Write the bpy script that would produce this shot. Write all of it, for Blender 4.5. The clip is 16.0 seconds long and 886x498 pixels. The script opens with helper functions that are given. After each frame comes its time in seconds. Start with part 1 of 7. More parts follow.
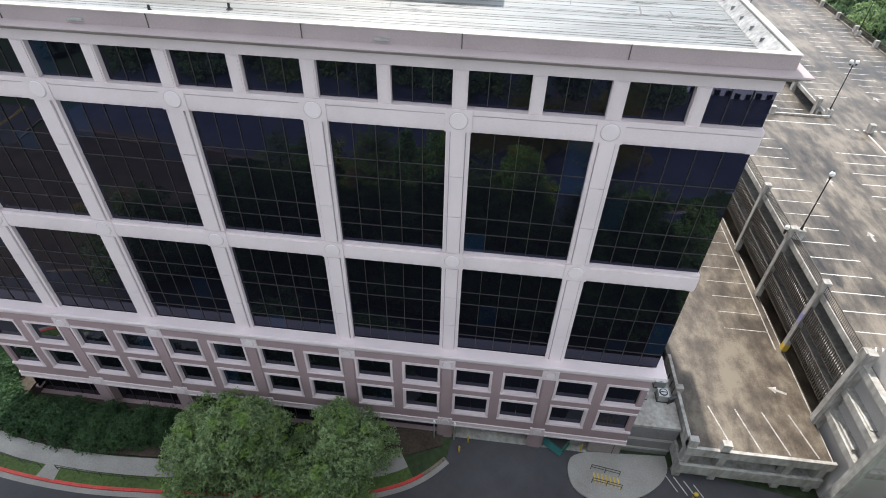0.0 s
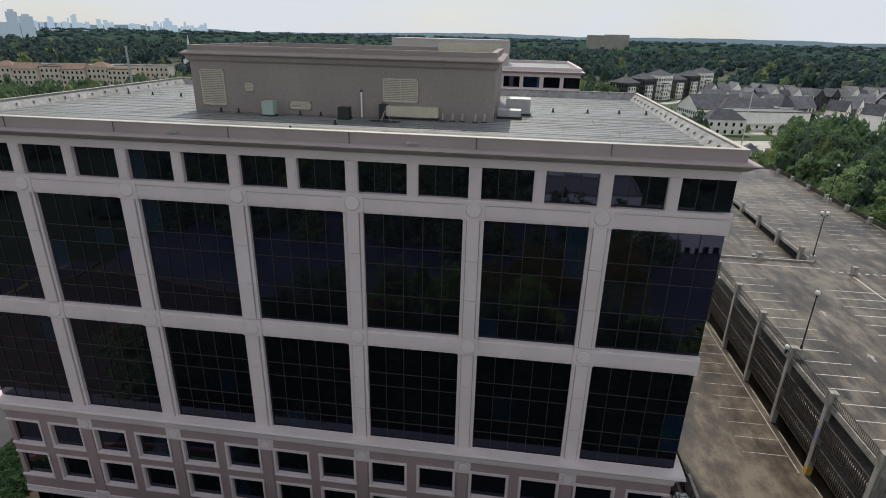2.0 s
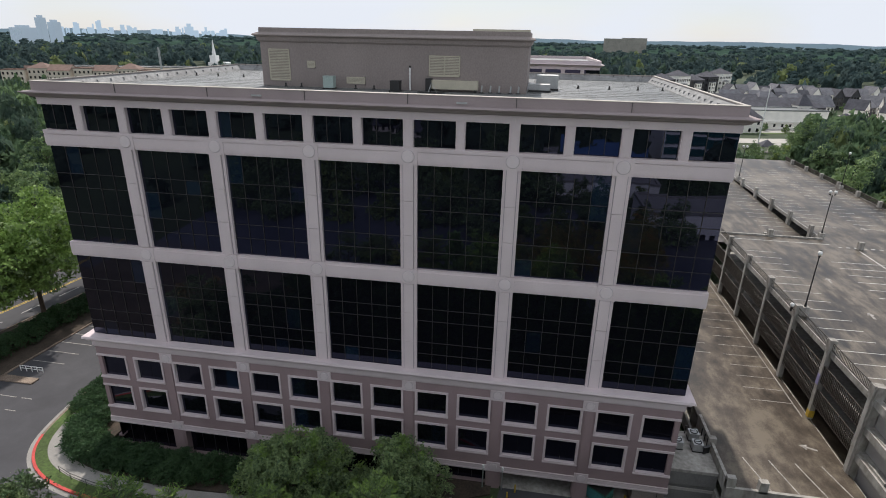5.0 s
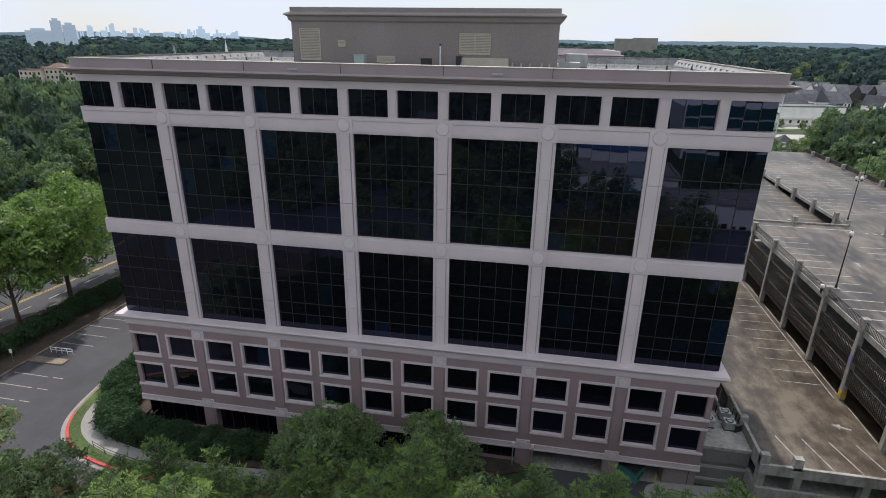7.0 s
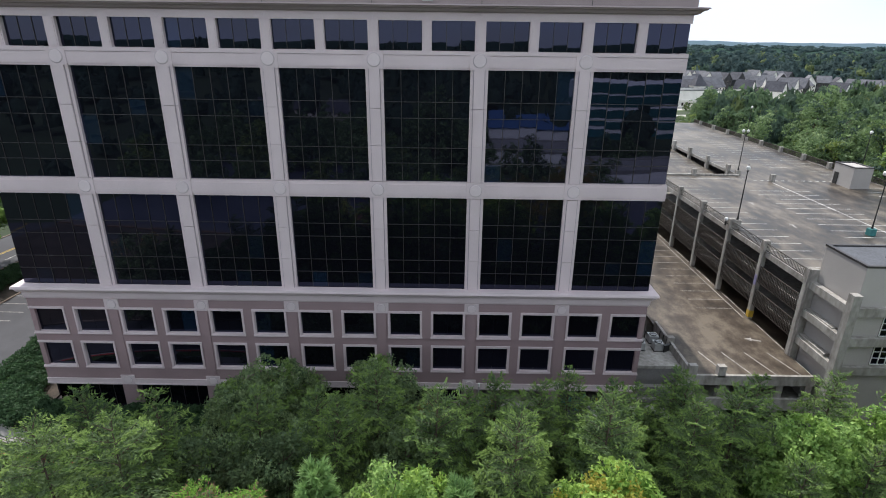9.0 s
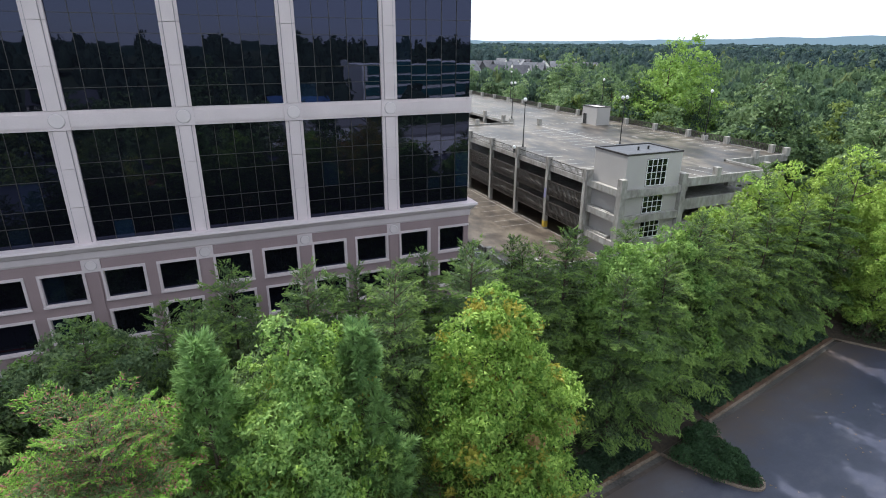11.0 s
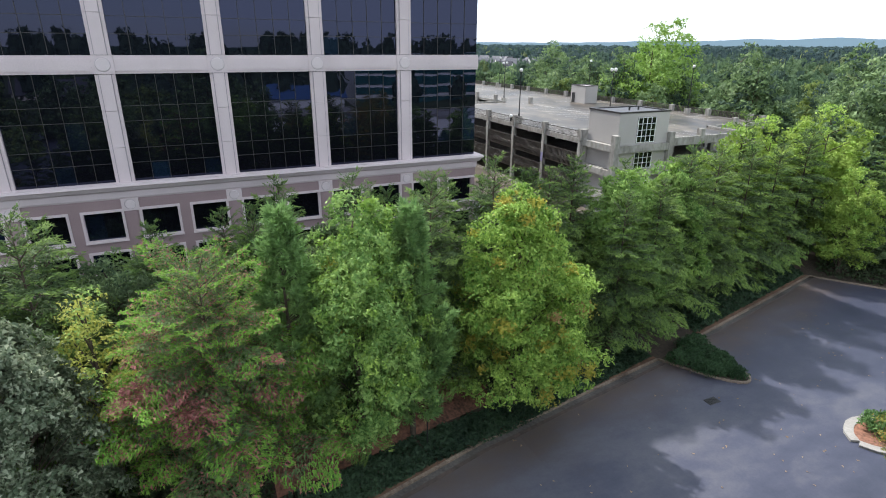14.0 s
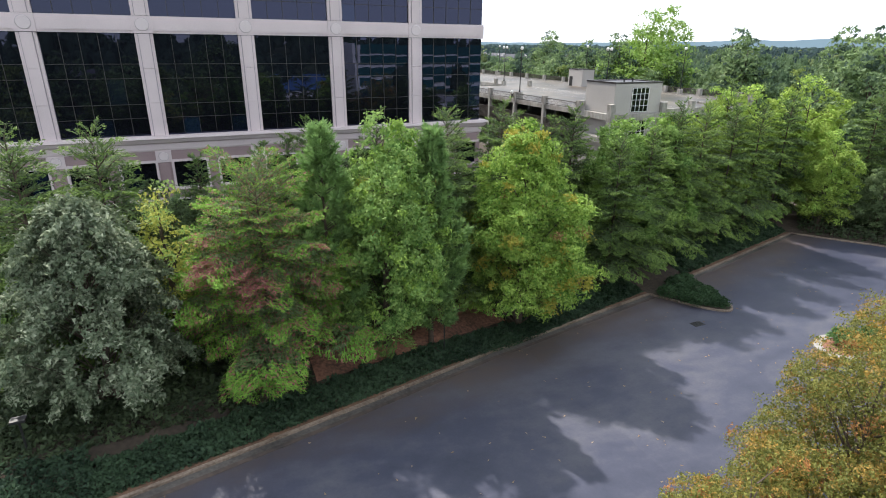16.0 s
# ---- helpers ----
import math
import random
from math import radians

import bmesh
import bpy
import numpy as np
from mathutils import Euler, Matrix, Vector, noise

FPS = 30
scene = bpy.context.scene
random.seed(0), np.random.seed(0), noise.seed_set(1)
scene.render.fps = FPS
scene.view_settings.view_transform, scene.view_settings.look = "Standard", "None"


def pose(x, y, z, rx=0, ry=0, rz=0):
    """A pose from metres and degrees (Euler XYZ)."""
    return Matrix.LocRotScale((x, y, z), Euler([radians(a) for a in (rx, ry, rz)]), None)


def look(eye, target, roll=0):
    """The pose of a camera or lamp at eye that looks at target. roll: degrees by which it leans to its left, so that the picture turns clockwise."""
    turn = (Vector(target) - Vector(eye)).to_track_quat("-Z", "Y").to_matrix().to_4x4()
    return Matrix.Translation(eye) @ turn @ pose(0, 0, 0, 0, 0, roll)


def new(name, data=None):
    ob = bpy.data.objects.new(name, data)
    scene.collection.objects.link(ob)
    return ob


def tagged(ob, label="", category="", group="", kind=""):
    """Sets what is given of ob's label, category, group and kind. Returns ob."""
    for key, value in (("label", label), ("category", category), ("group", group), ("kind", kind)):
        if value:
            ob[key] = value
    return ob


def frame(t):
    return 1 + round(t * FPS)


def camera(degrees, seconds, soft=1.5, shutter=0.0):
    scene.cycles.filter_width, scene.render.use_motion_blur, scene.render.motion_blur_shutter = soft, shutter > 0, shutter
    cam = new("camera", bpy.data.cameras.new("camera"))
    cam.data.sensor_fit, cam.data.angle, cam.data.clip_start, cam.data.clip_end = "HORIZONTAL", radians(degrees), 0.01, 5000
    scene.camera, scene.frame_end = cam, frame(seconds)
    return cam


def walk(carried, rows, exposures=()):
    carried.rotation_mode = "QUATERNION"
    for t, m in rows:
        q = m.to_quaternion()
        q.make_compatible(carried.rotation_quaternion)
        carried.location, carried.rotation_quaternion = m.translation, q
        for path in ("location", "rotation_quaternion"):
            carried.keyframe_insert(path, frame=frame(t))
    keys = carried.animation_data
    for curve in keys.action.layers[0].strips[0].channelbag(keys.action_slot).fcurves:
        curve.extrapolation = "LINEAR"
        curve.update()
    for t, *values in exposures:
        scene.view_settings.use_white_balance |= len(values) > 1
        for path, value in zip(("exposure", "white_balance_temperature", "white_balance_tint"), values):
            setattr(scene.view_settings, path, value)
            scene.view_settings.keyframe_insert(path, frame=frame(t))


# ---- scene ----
cam = camera(77.6, 16.0, 1.0)
METRES, EYE, TILT, LEAN, TURN = 51.5, 51.4, -0.7, 0.0, 5.5
ROWS = [
    (0.0, 0.0, 0.0, 0.0, 1.13, -39.63, -1.37),
    (0.5, -0.0026, -0.0377, -0.0211, 1.42, -32.19, -1.36),
    (1.0, -0.0026, -0.0744, -0.04, 1.66, -25.28, -1.28),
    (1.5, -0.004, -0.1115, -0.0583, 1.93, -20.7, -1.28),
    (2.0, -0.0064, -0.1486, -0.0764, 2.17, -20.68, -1.3),
    (2.5, -0.0088, -0.1884, -0.092, 2.43, -20.62, -1.27),
    (3.0, -0.0117, -0.2261, -0.1036, 2.7, -20.55, -1.27),
    (3.5, -0.0179, -0.2571, -0.1055, 2.95, -20.49, -1.26),
    (4.0, -0.0276, -0.2819, -0.1073, 3.22, -20.42, -1.24),
    (6.5, -0.0746, -0.3263, -0.1548, 4.45, -20.19, -0.91),
    (7.0, -0.0869, -0.3333, -0.167, 4.65, -20.17, -0.86),
    (7.5, -0.1003, -0.3416, -0.1834, 4.78, -20.15, -0.83),
    (8.0, -0.1125, -0.3482, -0.2079, 4.62, -20.15, -0.79),
    (8.5, -0.1197, -0.354, -0.2393, 2.89, -20.09, -0.73),
    (9.0, -0.1337, -0.3611, -0.2791, -5.07, -20.09, -0.61),
    (9.5, -0.1561, -0.3685, -0.3228, -12.1, -20.08, -0.39),
    (10.0, -0.1765, -0.3766, -0.3632, -21.16, -20.08, -0.08),
    (12.5, -0.2834, -0.4374, -0.4652, -29.76, -19.83, 0.1),
    (13.0, -0.302, -0.4508, -0.4751, -29.76, -19.78, 0.06),
    (13.5, -0.316, -0.4636, -0.4833, -29.77, -19.76, 0.02),
    (14.0, -0.3287, -0.475, -0.5017, -29.81, -19.74, -0.02),
    (14.5, -0.3467, -0.4856, -0.5217, -29.86, -19.72, -0.08),
    (15.0, -0.3666, -0.5018, -0.5382, -29.94, -19.72, -0.12),
    (15.5, -0.3866, -0.529, -0.5509, -30.03, -19.73, -0.17),
    (16.0, -0.4084, -0.5616, -0.5665, -30.16, -19.72, -0.23),
]
# the clip's camera dims as the bright sky comes in, and opens up again towards the trees
LIGHT = [(0.0, 0.72, 6350, 11), (0.5, 0.54, 6350, 11), (1.0, -0.05, 6450, 11), (1.5, -0.50, 6600, 11), (2, -0.48, 6600, 11), (3.5, -0.34, 6600, 12), (7.0, -0.26, 6350, 13), (8.0, -0.16, 6300, 13), (9.0, 0.07, 6250, 12), (10.0, 0.29, 6150, 11), (12.5, 0.49, 6150, 10), (14.0, 0.53, 6200, 11), (16.0, 0.60, 6450, 12)]
walk(cam, [(t, pose(15.96, -30.8, EYE, TILT, LEAN, TURN) @ pose(METRES * x, METRES * y, METRES * z, 90 + pitch, roll, yaw)) for t, x, y, z, yaw, pitch, roll in ROWS], LIGHT)

# ---- light ----
SUN_AZ = math.atan2(0.98, -0.2)
SUN_EL = radians(47.5)
world = bpy.data.worlds.new("sky")
scene.world = world
world.use_nodes = True
wn, wl = world.node_tree.nodes, world.node_tree.links
bg = wn["Background"]
sky = wn.new("ShaderNodeTexSky")
sky.sky_type = "NISHITA"
sky.sun_disc = False
sky.sun_elevation = SUN_EL
sky.sun_rotation = radians(90) - SUN_AZ
sky.air_density, sky.dust_density, sky.ozone_density = 1.0, 0.4, 1.0
# thin broken cloud over the whole sky
wco = wn.new("ShaderNodeTexCoord")
wmap = wn.new("ShaderNodeMapping")
wmap.inputs["Scale"].default_value = (1.6, 1.6, 5.0)
wno = wn.new("ShaderNodeTexNoise")
wno.inputs["Scale"].default_value = 1.7
wno.inputs["Detail"].default_value = 6
wra = wn.new("ShaderNodeValToRGB")
wra.color_ramp.elements[0].position, wra.color_ramp.elements[1].position = 0.40, 0.58
wra.color_ramp.elements[0].color = (0.64, 0.64, 0.64, 1)
wmx = wn.new("ShaderNodeMix")
wmx.data_type = "RGBA"
wmx.inputs[7].default_value = (9.0, 9.7, 10.5, 1)
wl.new(wco.outputs["Generated"], wmap.inputs[0])
wl.new(wmap.outputs[0], wno.inputs["Vector"])
wl.new(wno.outputs["Fac"], wra.inputs[0])
wl.new(wra.outputs[0], wmx.inputs[0])
wl.new(sky.outputs[0], wmx.inputs[6])
wl.new(wmx.outputs[2], bg.inputs[0])
bg.inputs[1].default_value = 0.107
sun = new("sun", bpy.data.lights.new("sun", "SUN"))
sun.data.energy, sun.data.angle, sun.data.color = 5.0, radians(0.9), (1.0, 0.95, 0.87)
sun.matrix_world = look((math.cos(SUN_AZ) * 60, math.sin(SUN_AZ) * 60, 60 * math.tan(SUN_EL)), (0, 0, 0))


# ---- materials ----
def mat(name, color, rough=0.8, var=0.15, scale=0.6, fine=8.0, bump=0.0, metal=0.0, tint=None, rnd=0.0, spec=0.5, stretch=None):
    """Painted or mineral surface: colour with variation at two scales, fine relief, and a little difference from piece to piece."""
    m = bpy.data.materials.new(name)
    m.use_nodes = True
    n, l = m.node_tree.nodes, m.node_tree.links
    b = n["Principled BSDF"]
    b.inputs["Roughness"].default_value, b.inputs["Metallic"].default_value = rough, metal
    b.inputs["Specular IOR Level"].default_value = spec
    co = n.new("ShaderNodeTexCoord")
    big, small = n.new("ShaderNodeTexNoise"), n.new("ShaderNodeTexNoise")
    big.inputs["Scale"].default_value, small.inputs["Scale"].default_value = scale, fine
    big.inputs["Detail"].default_value = small.inputs["Detail"].default_value = 4
    mp = n.new("ShaderNodeMapping")
    mp.inputs["Scale"].default_value = stretch or (1, 1, 1)
    l.new(co.outputs["Object"], mp.inputs[0])
    l.new(mp.outputs[0], big.inputs["Vector"])
    l.new(mp.outputs[0], small.inputs["Vector"])
    a = n.new("ShaderNodeMath")
    a.operation = "ADD"
    l.new(big.outputs["Fac"], a.inputs[0])
    l.new(small.outputs["Fac"], a.inputs[1])
    src = a.outputs[0]
    if rnd:
        oi, mr = n.new("ShaderNodeObjectInfo"), n.new("ShaderNodeMath")
        mr.operation, mr.inputs[1].default_value = "MULTIPLY_ADD", rnd
        l.new(oi.outputs["Random"], mr.inputs[0])
        l.new(src, mr.inputs[2])
        src = mr.outputs[0]
    r = n.new("ShaderNodeMapRange")
    r.inputs["From Min"].default_value, r.inputs["From Max"].default_value = 0.65, 1.35 + rnd
    l.new(src, r.inputs[0])
    mx = n.new("ShaderNodeMix")
    mx.data_type = "RGBA"
    t = tint or tuple(c * (1 - var) for c in color)
    mx.inputs[6].default_value = (*[c * (1 - var) for c in t], 1)
    mx.inputs[7].default_value = (*[min(1, c * (1 + var)) for c in color], 1)
    l.new(r.outputs[0], mx.inputs[0])
    l.new(mx.outputs[2], b.inputs["Base Color"])
    if bump:
        bp = n.new("ShaderNodeBump")
        bp.inputs["Strength"].default_value, bp.inputs["Distance"].default_value = bump, 0.03
        l.new(small.outputs["Fac"], bp.inputs["Height"])
        l.new(bp.outputs[0], b.inputs["Normal"])
    return m


def leafmat(name, dark, light, rnd=0.5, grain=0.45, spec=0.15, relief=0.0, through_light=0.34):
    """Leaves: tone varies from leaf to leaf, over the crown and from tree to tree; relief gives closed canopies a broken surface."""
    dark, light = [(r, g, b * 1.05) for r, g, b in (dark[:3], light[:3])]
    m = bpy.data.materials.new(name)
    m.use_nodes = True
    n, l = m.node_tree.nodes, m.node_tree.links
    b = n["Principled BSDF"]
    b.inputs["Roughness"].default_value = 0.55
    b.inputs["Specular IOR Level"].default_value = spec
    geo, co, no = n.new("ShaderNodeNewGeometry"), n.new("ShaderNodeTexCoord"), n.new("ShaderNodeTexNoise")
    no.inputs["Scale"].default_value = grain
    l.new(co.outputs["Object"], no.inputs["Vector"])
    a = n.new("ShaderNodeMath")
    a.operation, a.inputs[1].default_value = "MULTIPLY_ADD", rnd
    l.new(geo.outputs["Random Per Island"], a.inputs[0])
    oi, tv = n.new("ShaderNodeObjectInfo"), n.new("ShaderNodeMath")
    tv.operation, tv.inputs[1].default_value = "MULTIPLY_ADD", 0.26
    l.new(oi.outputs["Random"], tv.inputs[0])
    l.new(no.outputs["Fac"], tv.inputs[2])
    l.new(tv.outputs[0], a.inputs[2])
    src = a.outputs[0]
    if relief:
        fn, fa, bp = n.new("ShaderNodeTexNoise"), n.new("ShaderNodeMath"), n.new("ShaderNodeBump")
        fn.inputs["Scale"].default_value, fn.inputs["Detail"].default_value = 1.0 / relief, 5
        fn.inputs["Roughness"].default_value = 0.7
        l.new(co.outputs["Object"], fn.inputs["Vector"])
        fa.operation, fa.inputs[1].default_value = "MULTIPLY_ADD", 0.6
        fb = n.new("ShaderNodeMath")
        fb.operation, fb.inputs[1].default_value = "ADD", -0.3
        l.new(fn.outputs["Fac"], fa.inputs[0])
        l.new(src, fb.inputs[0])
        l.new(fb.outputs[0], fa.inputs[2])
        src = fa.outputs[0]
        bp.inputs["Strength"].default_value, bp.inputs["Distance"].default_value = 1.0, relief * 1.1
        l.new(fn.outputs["Fac"], bp.inputs["Height"])
        l.new(bp.outputs[0], b.inputs["Normal"])
    r = n.new("ShaderNodeMapRange")
    r.inputs["From Min"].default_value, r.inputs["From Max"].default_value = 0.46, 0.80 + rnd
    l.new(src, r.inputs[0])
    mx = n.new("ShaderNodeMix")
    mx.data_type = "RGBA"
    mx.inputs[6].default_value, mx.inputs[7].default_value = [(1.06 * c[0] + 0.003, 1.0 * c[1], 1.3 * c[2] + 0.004, 1) for c in (dark, light)]
    l.new(r.outputs[0], mx.inputs[0])
    l.new(mx.outputs[2], b.inputs["Base Color"])
    tr, ms, out = n.new("ShaderNodeBsdfTranslucent"), n.new("ShaderNodeMixShader"), n["Material Output"]
    ms.inputs[0].default_value = through_light
    l.new(mx.outputs[2], tr.inputs[0])
    l.new(b.outputs[0], ms.inputs[1])
    l.new(tr.outputs[0], ms.inputs[2])
    l.new(ms.outputs[0], out.inputs[0])
    return m


def wornmat(name, pale, mid, dark, rough=0.5, spec=0.4, streak=(1.0, 1.0, 1.0), spread=(0.36, 0.52, 0.66), edge=None, edge_tint=(0.05, 0.042, 0.04), bump=0.15, share=(0.58, 0.34, 0.08)):
    """Trafficked slab or asphalt: broad weathering, blotchy oil and water stains, fine grit; edge = (nx, ny, offset, width) adds
    brown dirt that thins out away from a kerb line."""
    m = bpy.data.materials.new(name)
    m.use_nodes = True
    n, l = m.node_tree.nodes, m.node_tree.links
    b = n["Principled BSDF"]
    b.inputs["Specular IOR Level"].default_value = spec
    co, mp = n.new("ShaderNodeTexCoord"), n.new("ShaderNodeMapping")
    mp.inputs["Scale"].default_value = streak
    l.new(co.outputs["Object"], mp.inputs[0])
    tex = []
    for scale, detail, src in ((0.075, 7, co.outputs["Object"]), (0.4, 9, mp.outputs[0]), (6.0, 3, co.outputs["Object"])):
        t = n.new("ShaderNodeTexNoise")
        t.inputs["Scale"].default_value, t.inputs["Detail"].default_value, t.inputs["Roughness"].default_value = scale, detail, 0.66
        l.new(src, t.inputs["Vector"])
        tex.append(t.outputs["Fac"])

    def mad(x, k, y):
        q = n.new("ShaderNodeMath")
        q.operation, q.inputs[1].default_value = "MULTIPLY_ADD", k
        l.new(x, q.inputs[0])
        if isinstance(y, float):
            q.inputs[2].default_value = y
        else:
            l.new(y, q.inputs[2])
        return q.outputs[0]

    f = mad(tex[0], share[0], mad(tex[1], share[1], mad(tex[2], share[2], 0.0)))
    rp = n.new("ShaderNodeValToRGB")
    e = rp.color_ramp.elements
    e[0].position, e[0].color = spread[0], (*dark, 1)
    e[1].position, e[1].color = spread[2], (*pale, 1)
    x = e.new(spread[1])
    x.color = (*mid, 1)
    l.new(f, rp.inputs[0])
    col = rp.outputs[0]
    if edge:
        nx, ny, off, width = edge
        sp = n.new("ShaderNodeSeparateXYZ")
        l.new(co.outputs["Object"], sp.inputs[0])
        d = mad(sp.outputs[0], nx, mad(sp.outputs[1], ny, float(off)))
        d = mad(tex[1], width * 2.2, mad(d, 1.0, -width * 1.1))
        mr = n.new("ShaderNodeMapRange")
        mr.interpolation_type = "SMOOTHSTEP"
        mr.inputs["From Min"].default_value, mr.inputs["From Max"].default_value = width * 1.5, -width * 0.4
        l.new(d, mr.inputs[0])
        mx = n.new("ShaderNodeMix")
        mx.data_type = "RGBA"
        mx.inputs[7].default_value = (*edge_tint, 1)
        l.new(mr.outputs[0], mx.inputs[0])
        l.new(col, mx.inputs[6])
        col = mx.outputs[2]
    l.new(col, b.inputs["Base Color"])
    l.new(mad(tex[1], 0.3, float(rough - 0.15)), b.inputs["Roughness"])
    bp = n.new("ShaderNodeBump")
    bp.inputs["Strength"].default_value, bp.inputs["Distance"].default_value = bump, 0.02
    l.new(tex[2], bp.inputs["Height"])
    l.new(bp.outputs[0], b.inputs["Normal"])
    return m


def glassmat(name, color, blind, rough=0.015, share=0.12):
    """Dark tinted glass; behind a share of the panes hangs a blue-grey blind."""
    m = bpy.data.materials.new(name)
    m.use_nodes = True
    n, l = m.node_tree.nodes, m.node_tree.links
    b = n["Principled BSDF"]
    b.inputs["Roughness"].default_value, b.inputs["IOR"].default_value = rough, 1.74
    b.inputs["Specular Tint"].default_value = (0.46, 0.51, 0.84, 1)
    oi, r = n.new("ShaderNodeObjectInfo"), n.new("ShaderNodeValToRGB")
    r.color_ramp.interpolation = "CONSTANT"
    r.color_ramp.elements[0].color = (*color, 1)
    r.color_ramp.elements[1].position, r.color_ramp.elements[1].color = 1 - share, (*blind, 1)
    e = r.color_ramp.elements.new(1 - share * 2)
    e.color = (*[0.6 * c + 0.4 * d for c, d in zip(color, blind)], 1)
    l.new(oi.outputs["Random"], r.inputs[0])
    l.new(r.outputs[0], b.inputs["Base Color"])
    co, no, bp = n.new("ShaderNodeTexCoord"), n.new("ShaderNodeTexNoise"), n.new("ShaderNodeBump")
    no.inputs["Scale"].default_value, no.inputs["Detail"].default_value = 0.8, 1
    bp.inputs["Strength"].default_value, bp.inputs["Distance"].default_value = 0.13, 0.012
    l.new(co.outputs["Object"], no.inputs["Vector"])
    l.new(no.outputs["Fac"], bp.inputs["Height"])
    l.new(bp.outputs[0], b.inputs["Normal"])
    return m


PRECAST = mat("pink_grey_precast", (0.64, 0.55, 0.558), 0.85, 0.07, 0.25, 14, 0.15)
MAUVE = mat("mauve_precast", (0.315, 0.23, 0.236), 0.85, 0.10, 0.25, 14, 0.15)
STUCCO = mat("taupe_stucco", (0.285, 0.243, 0.228), 0.9, 0.09, 0.16, 9, 0.1, tint=(0.235, 0.2, 0.187), stretch=(1.0, 1.0, 0.6))
STUCCO2 = mat("pale_stucco", (0.43, 0.405, 0.385), 0.9, 0.08, 0.2, 10, 0.2)
CORNICE = mat("taupe_cornice_precast", (0.335, 0.277, 0.275), 0.85, 0.09, 0.25, 14, 0.15)
COPING = mat("cream_coping", (0.46, 0.42, 0.37), 0.6, 0.12, 0.5, 5)
UPSTAND = mat("white_membrane_upstand", (0.29, 0.29, 0.285), 0.7, 0.25, 0.8, 4, tint=(0.17, 0.17, 0.172))
GLASS = glassmat("dark_tinted_glass", (0.004, 0.0043, 0.0066), (0.006, 0.013, 0.026), share=0.035)
MULLION = mat("bronze_mullion", (0.038, 0.034, 0.034), 0.45, 0.1, 2, 20)
# unlit insides behind windows, their darkness put into the colour
DARK = mat("unlit_interior_black", (0.02, 0.02, 0.02), 0.9, 0.2, 1, 6)
ROOFING = mat("white_roof_membrane", (0.195, 0.205, 0.202), 0.4, 0.24, 0.4, 1.4, 0.15, tint=(0.088, 0.094, 0.092), stretch=(0.14, 1.9, 1))
METALW = mat("galvanised_metal", (0.45, 0.46, 0.46), 0.45, 0.12, 1.5, 12, 0.05, metal=0.6)
BEIGE = mat("cream_louver_paint", (0.50, 0.46, 0.36), 0.6, 0.1, 1.0, 12)
CONC = mat("garage_concrete", (0.40, 0.385, 0.355), 0.9, 0.16, 0.45, 2.2, 0.2, tint=(0.21, 0.195, 0.172), stretch=(1.0, 1.0, 0.45))
TAR = mat("dark_roof_felt", (0.10, 0.105, 0.12), 0.7, 0.2, 0.4, 5, 0.1, tint=(0.065, 0.07, 0.082))
DECK = wornmat("stained_deck_concrete", (0.155, 0.130, 0.100), (0.060, 0.048, 0.036), (0.011, 0.008, 0.006), 0.42, 0.45, (1.7, 0.45, 1), (0.415, 0.495, 0.58), share=(0.42, 0.48, 0.10))
DECKLOW = wornmat("brown_deck_concrete", (0.145, 0.119, 0.087), (0.065, 0.049, 0.035), (0.018, 0.013, 0.009), 0.45, 0.45, (1.2, 0.6, 1), (0.415, 0.50, 0.58), share=(0.42, 0.48, 0.10))
OLDPAINT = mat("worn_white_paint", (0.38, 0.36, 0.33), 0.8, 0.3, 1.2, 8, tint=(0.12, 0.11, 0.10))
PAINT = mat("white_line_paint", (0.62, 0.61, 0.58), 0.8, 0.2, 0.9, 9, tint=(0.26, 0.25, 0.23))
YELLOW = mat("yellow_paint", (0.62, 0.42, 0.05), 0.7, 0.15, 2, 9)
RED = mat("red_kerb_paint", (0.55, 0.06, 0.05), 0.7, 0.2, 2, 9)
ASPHALT = wornmat("asphalt", (0.086, 0.087, 0.108), (0.047, 0.051, 0.080), (0.028, 0.033, 0.056), 0.5, 0.5, (0.7, 1.3, 1), (0.38, 0.49, 0.61), (0.2, -0.98, -34.6, 3.6), (0.095, 0.072, 0.06), share=(0.48, 0.44, 0.08))
ROADGREY = wornmat("worn_grey_asphalt", (0.085, 0.084, 0.09), (0.062, 0.061, 0.067), (0.04, 0.039, 0.044), 0.75, 0.3)
KERB = mat("kerb_concrete", (0.25, 0.195, 0.15), 0.9, 0.3, 0.5, 6, 0.3, tint=(0.11, 0.075, 0.055))
WALKWAY = mat("pavement_concrete", (0.30, 0.285, 0.265), 0.9, 0.14, 0.4, 7, 0.2)
LAWN = mat("mown_grass", (0.075, 0.125, 0.03), 0.95, 0.25, 0.2, 4, 0.4, tint=(0.05, 0.07, 0.022))
GRASS = mat("grass_ground", (0.035, 0.055, 0.02), 0.95, 0.3, 0.05, 1.5, 0.4, tint=(0.022, 0.036, 0.014))
MULCH = mat("brown_mulch", (0.065, 0.048, 0.035), 0.95, 0.3, 0.4, 5, 0.5, tint=(0.035, 0.028, 0.02))
RINGC = mat("medallion_joint", (0.46, 0.405, 0.42), 0.9, 0.08, 1, 12)
DISCW = mat("pale_medallion", (0.67, 0.59, 0.595), 0.85, 0.06, 0.4, 14, 0.1)
PRECASTD = mat("groove_shade_grey", (0.30, 0.27, 0.285), 0.9, 0.1, 1, 12)
CLAY = mat("red_clay_mulch", (0.27, 0.125, 0.08), 0.95, 0.3, 0.4, 5, 0.5, tint=(0.09, 0.05, 0.035))
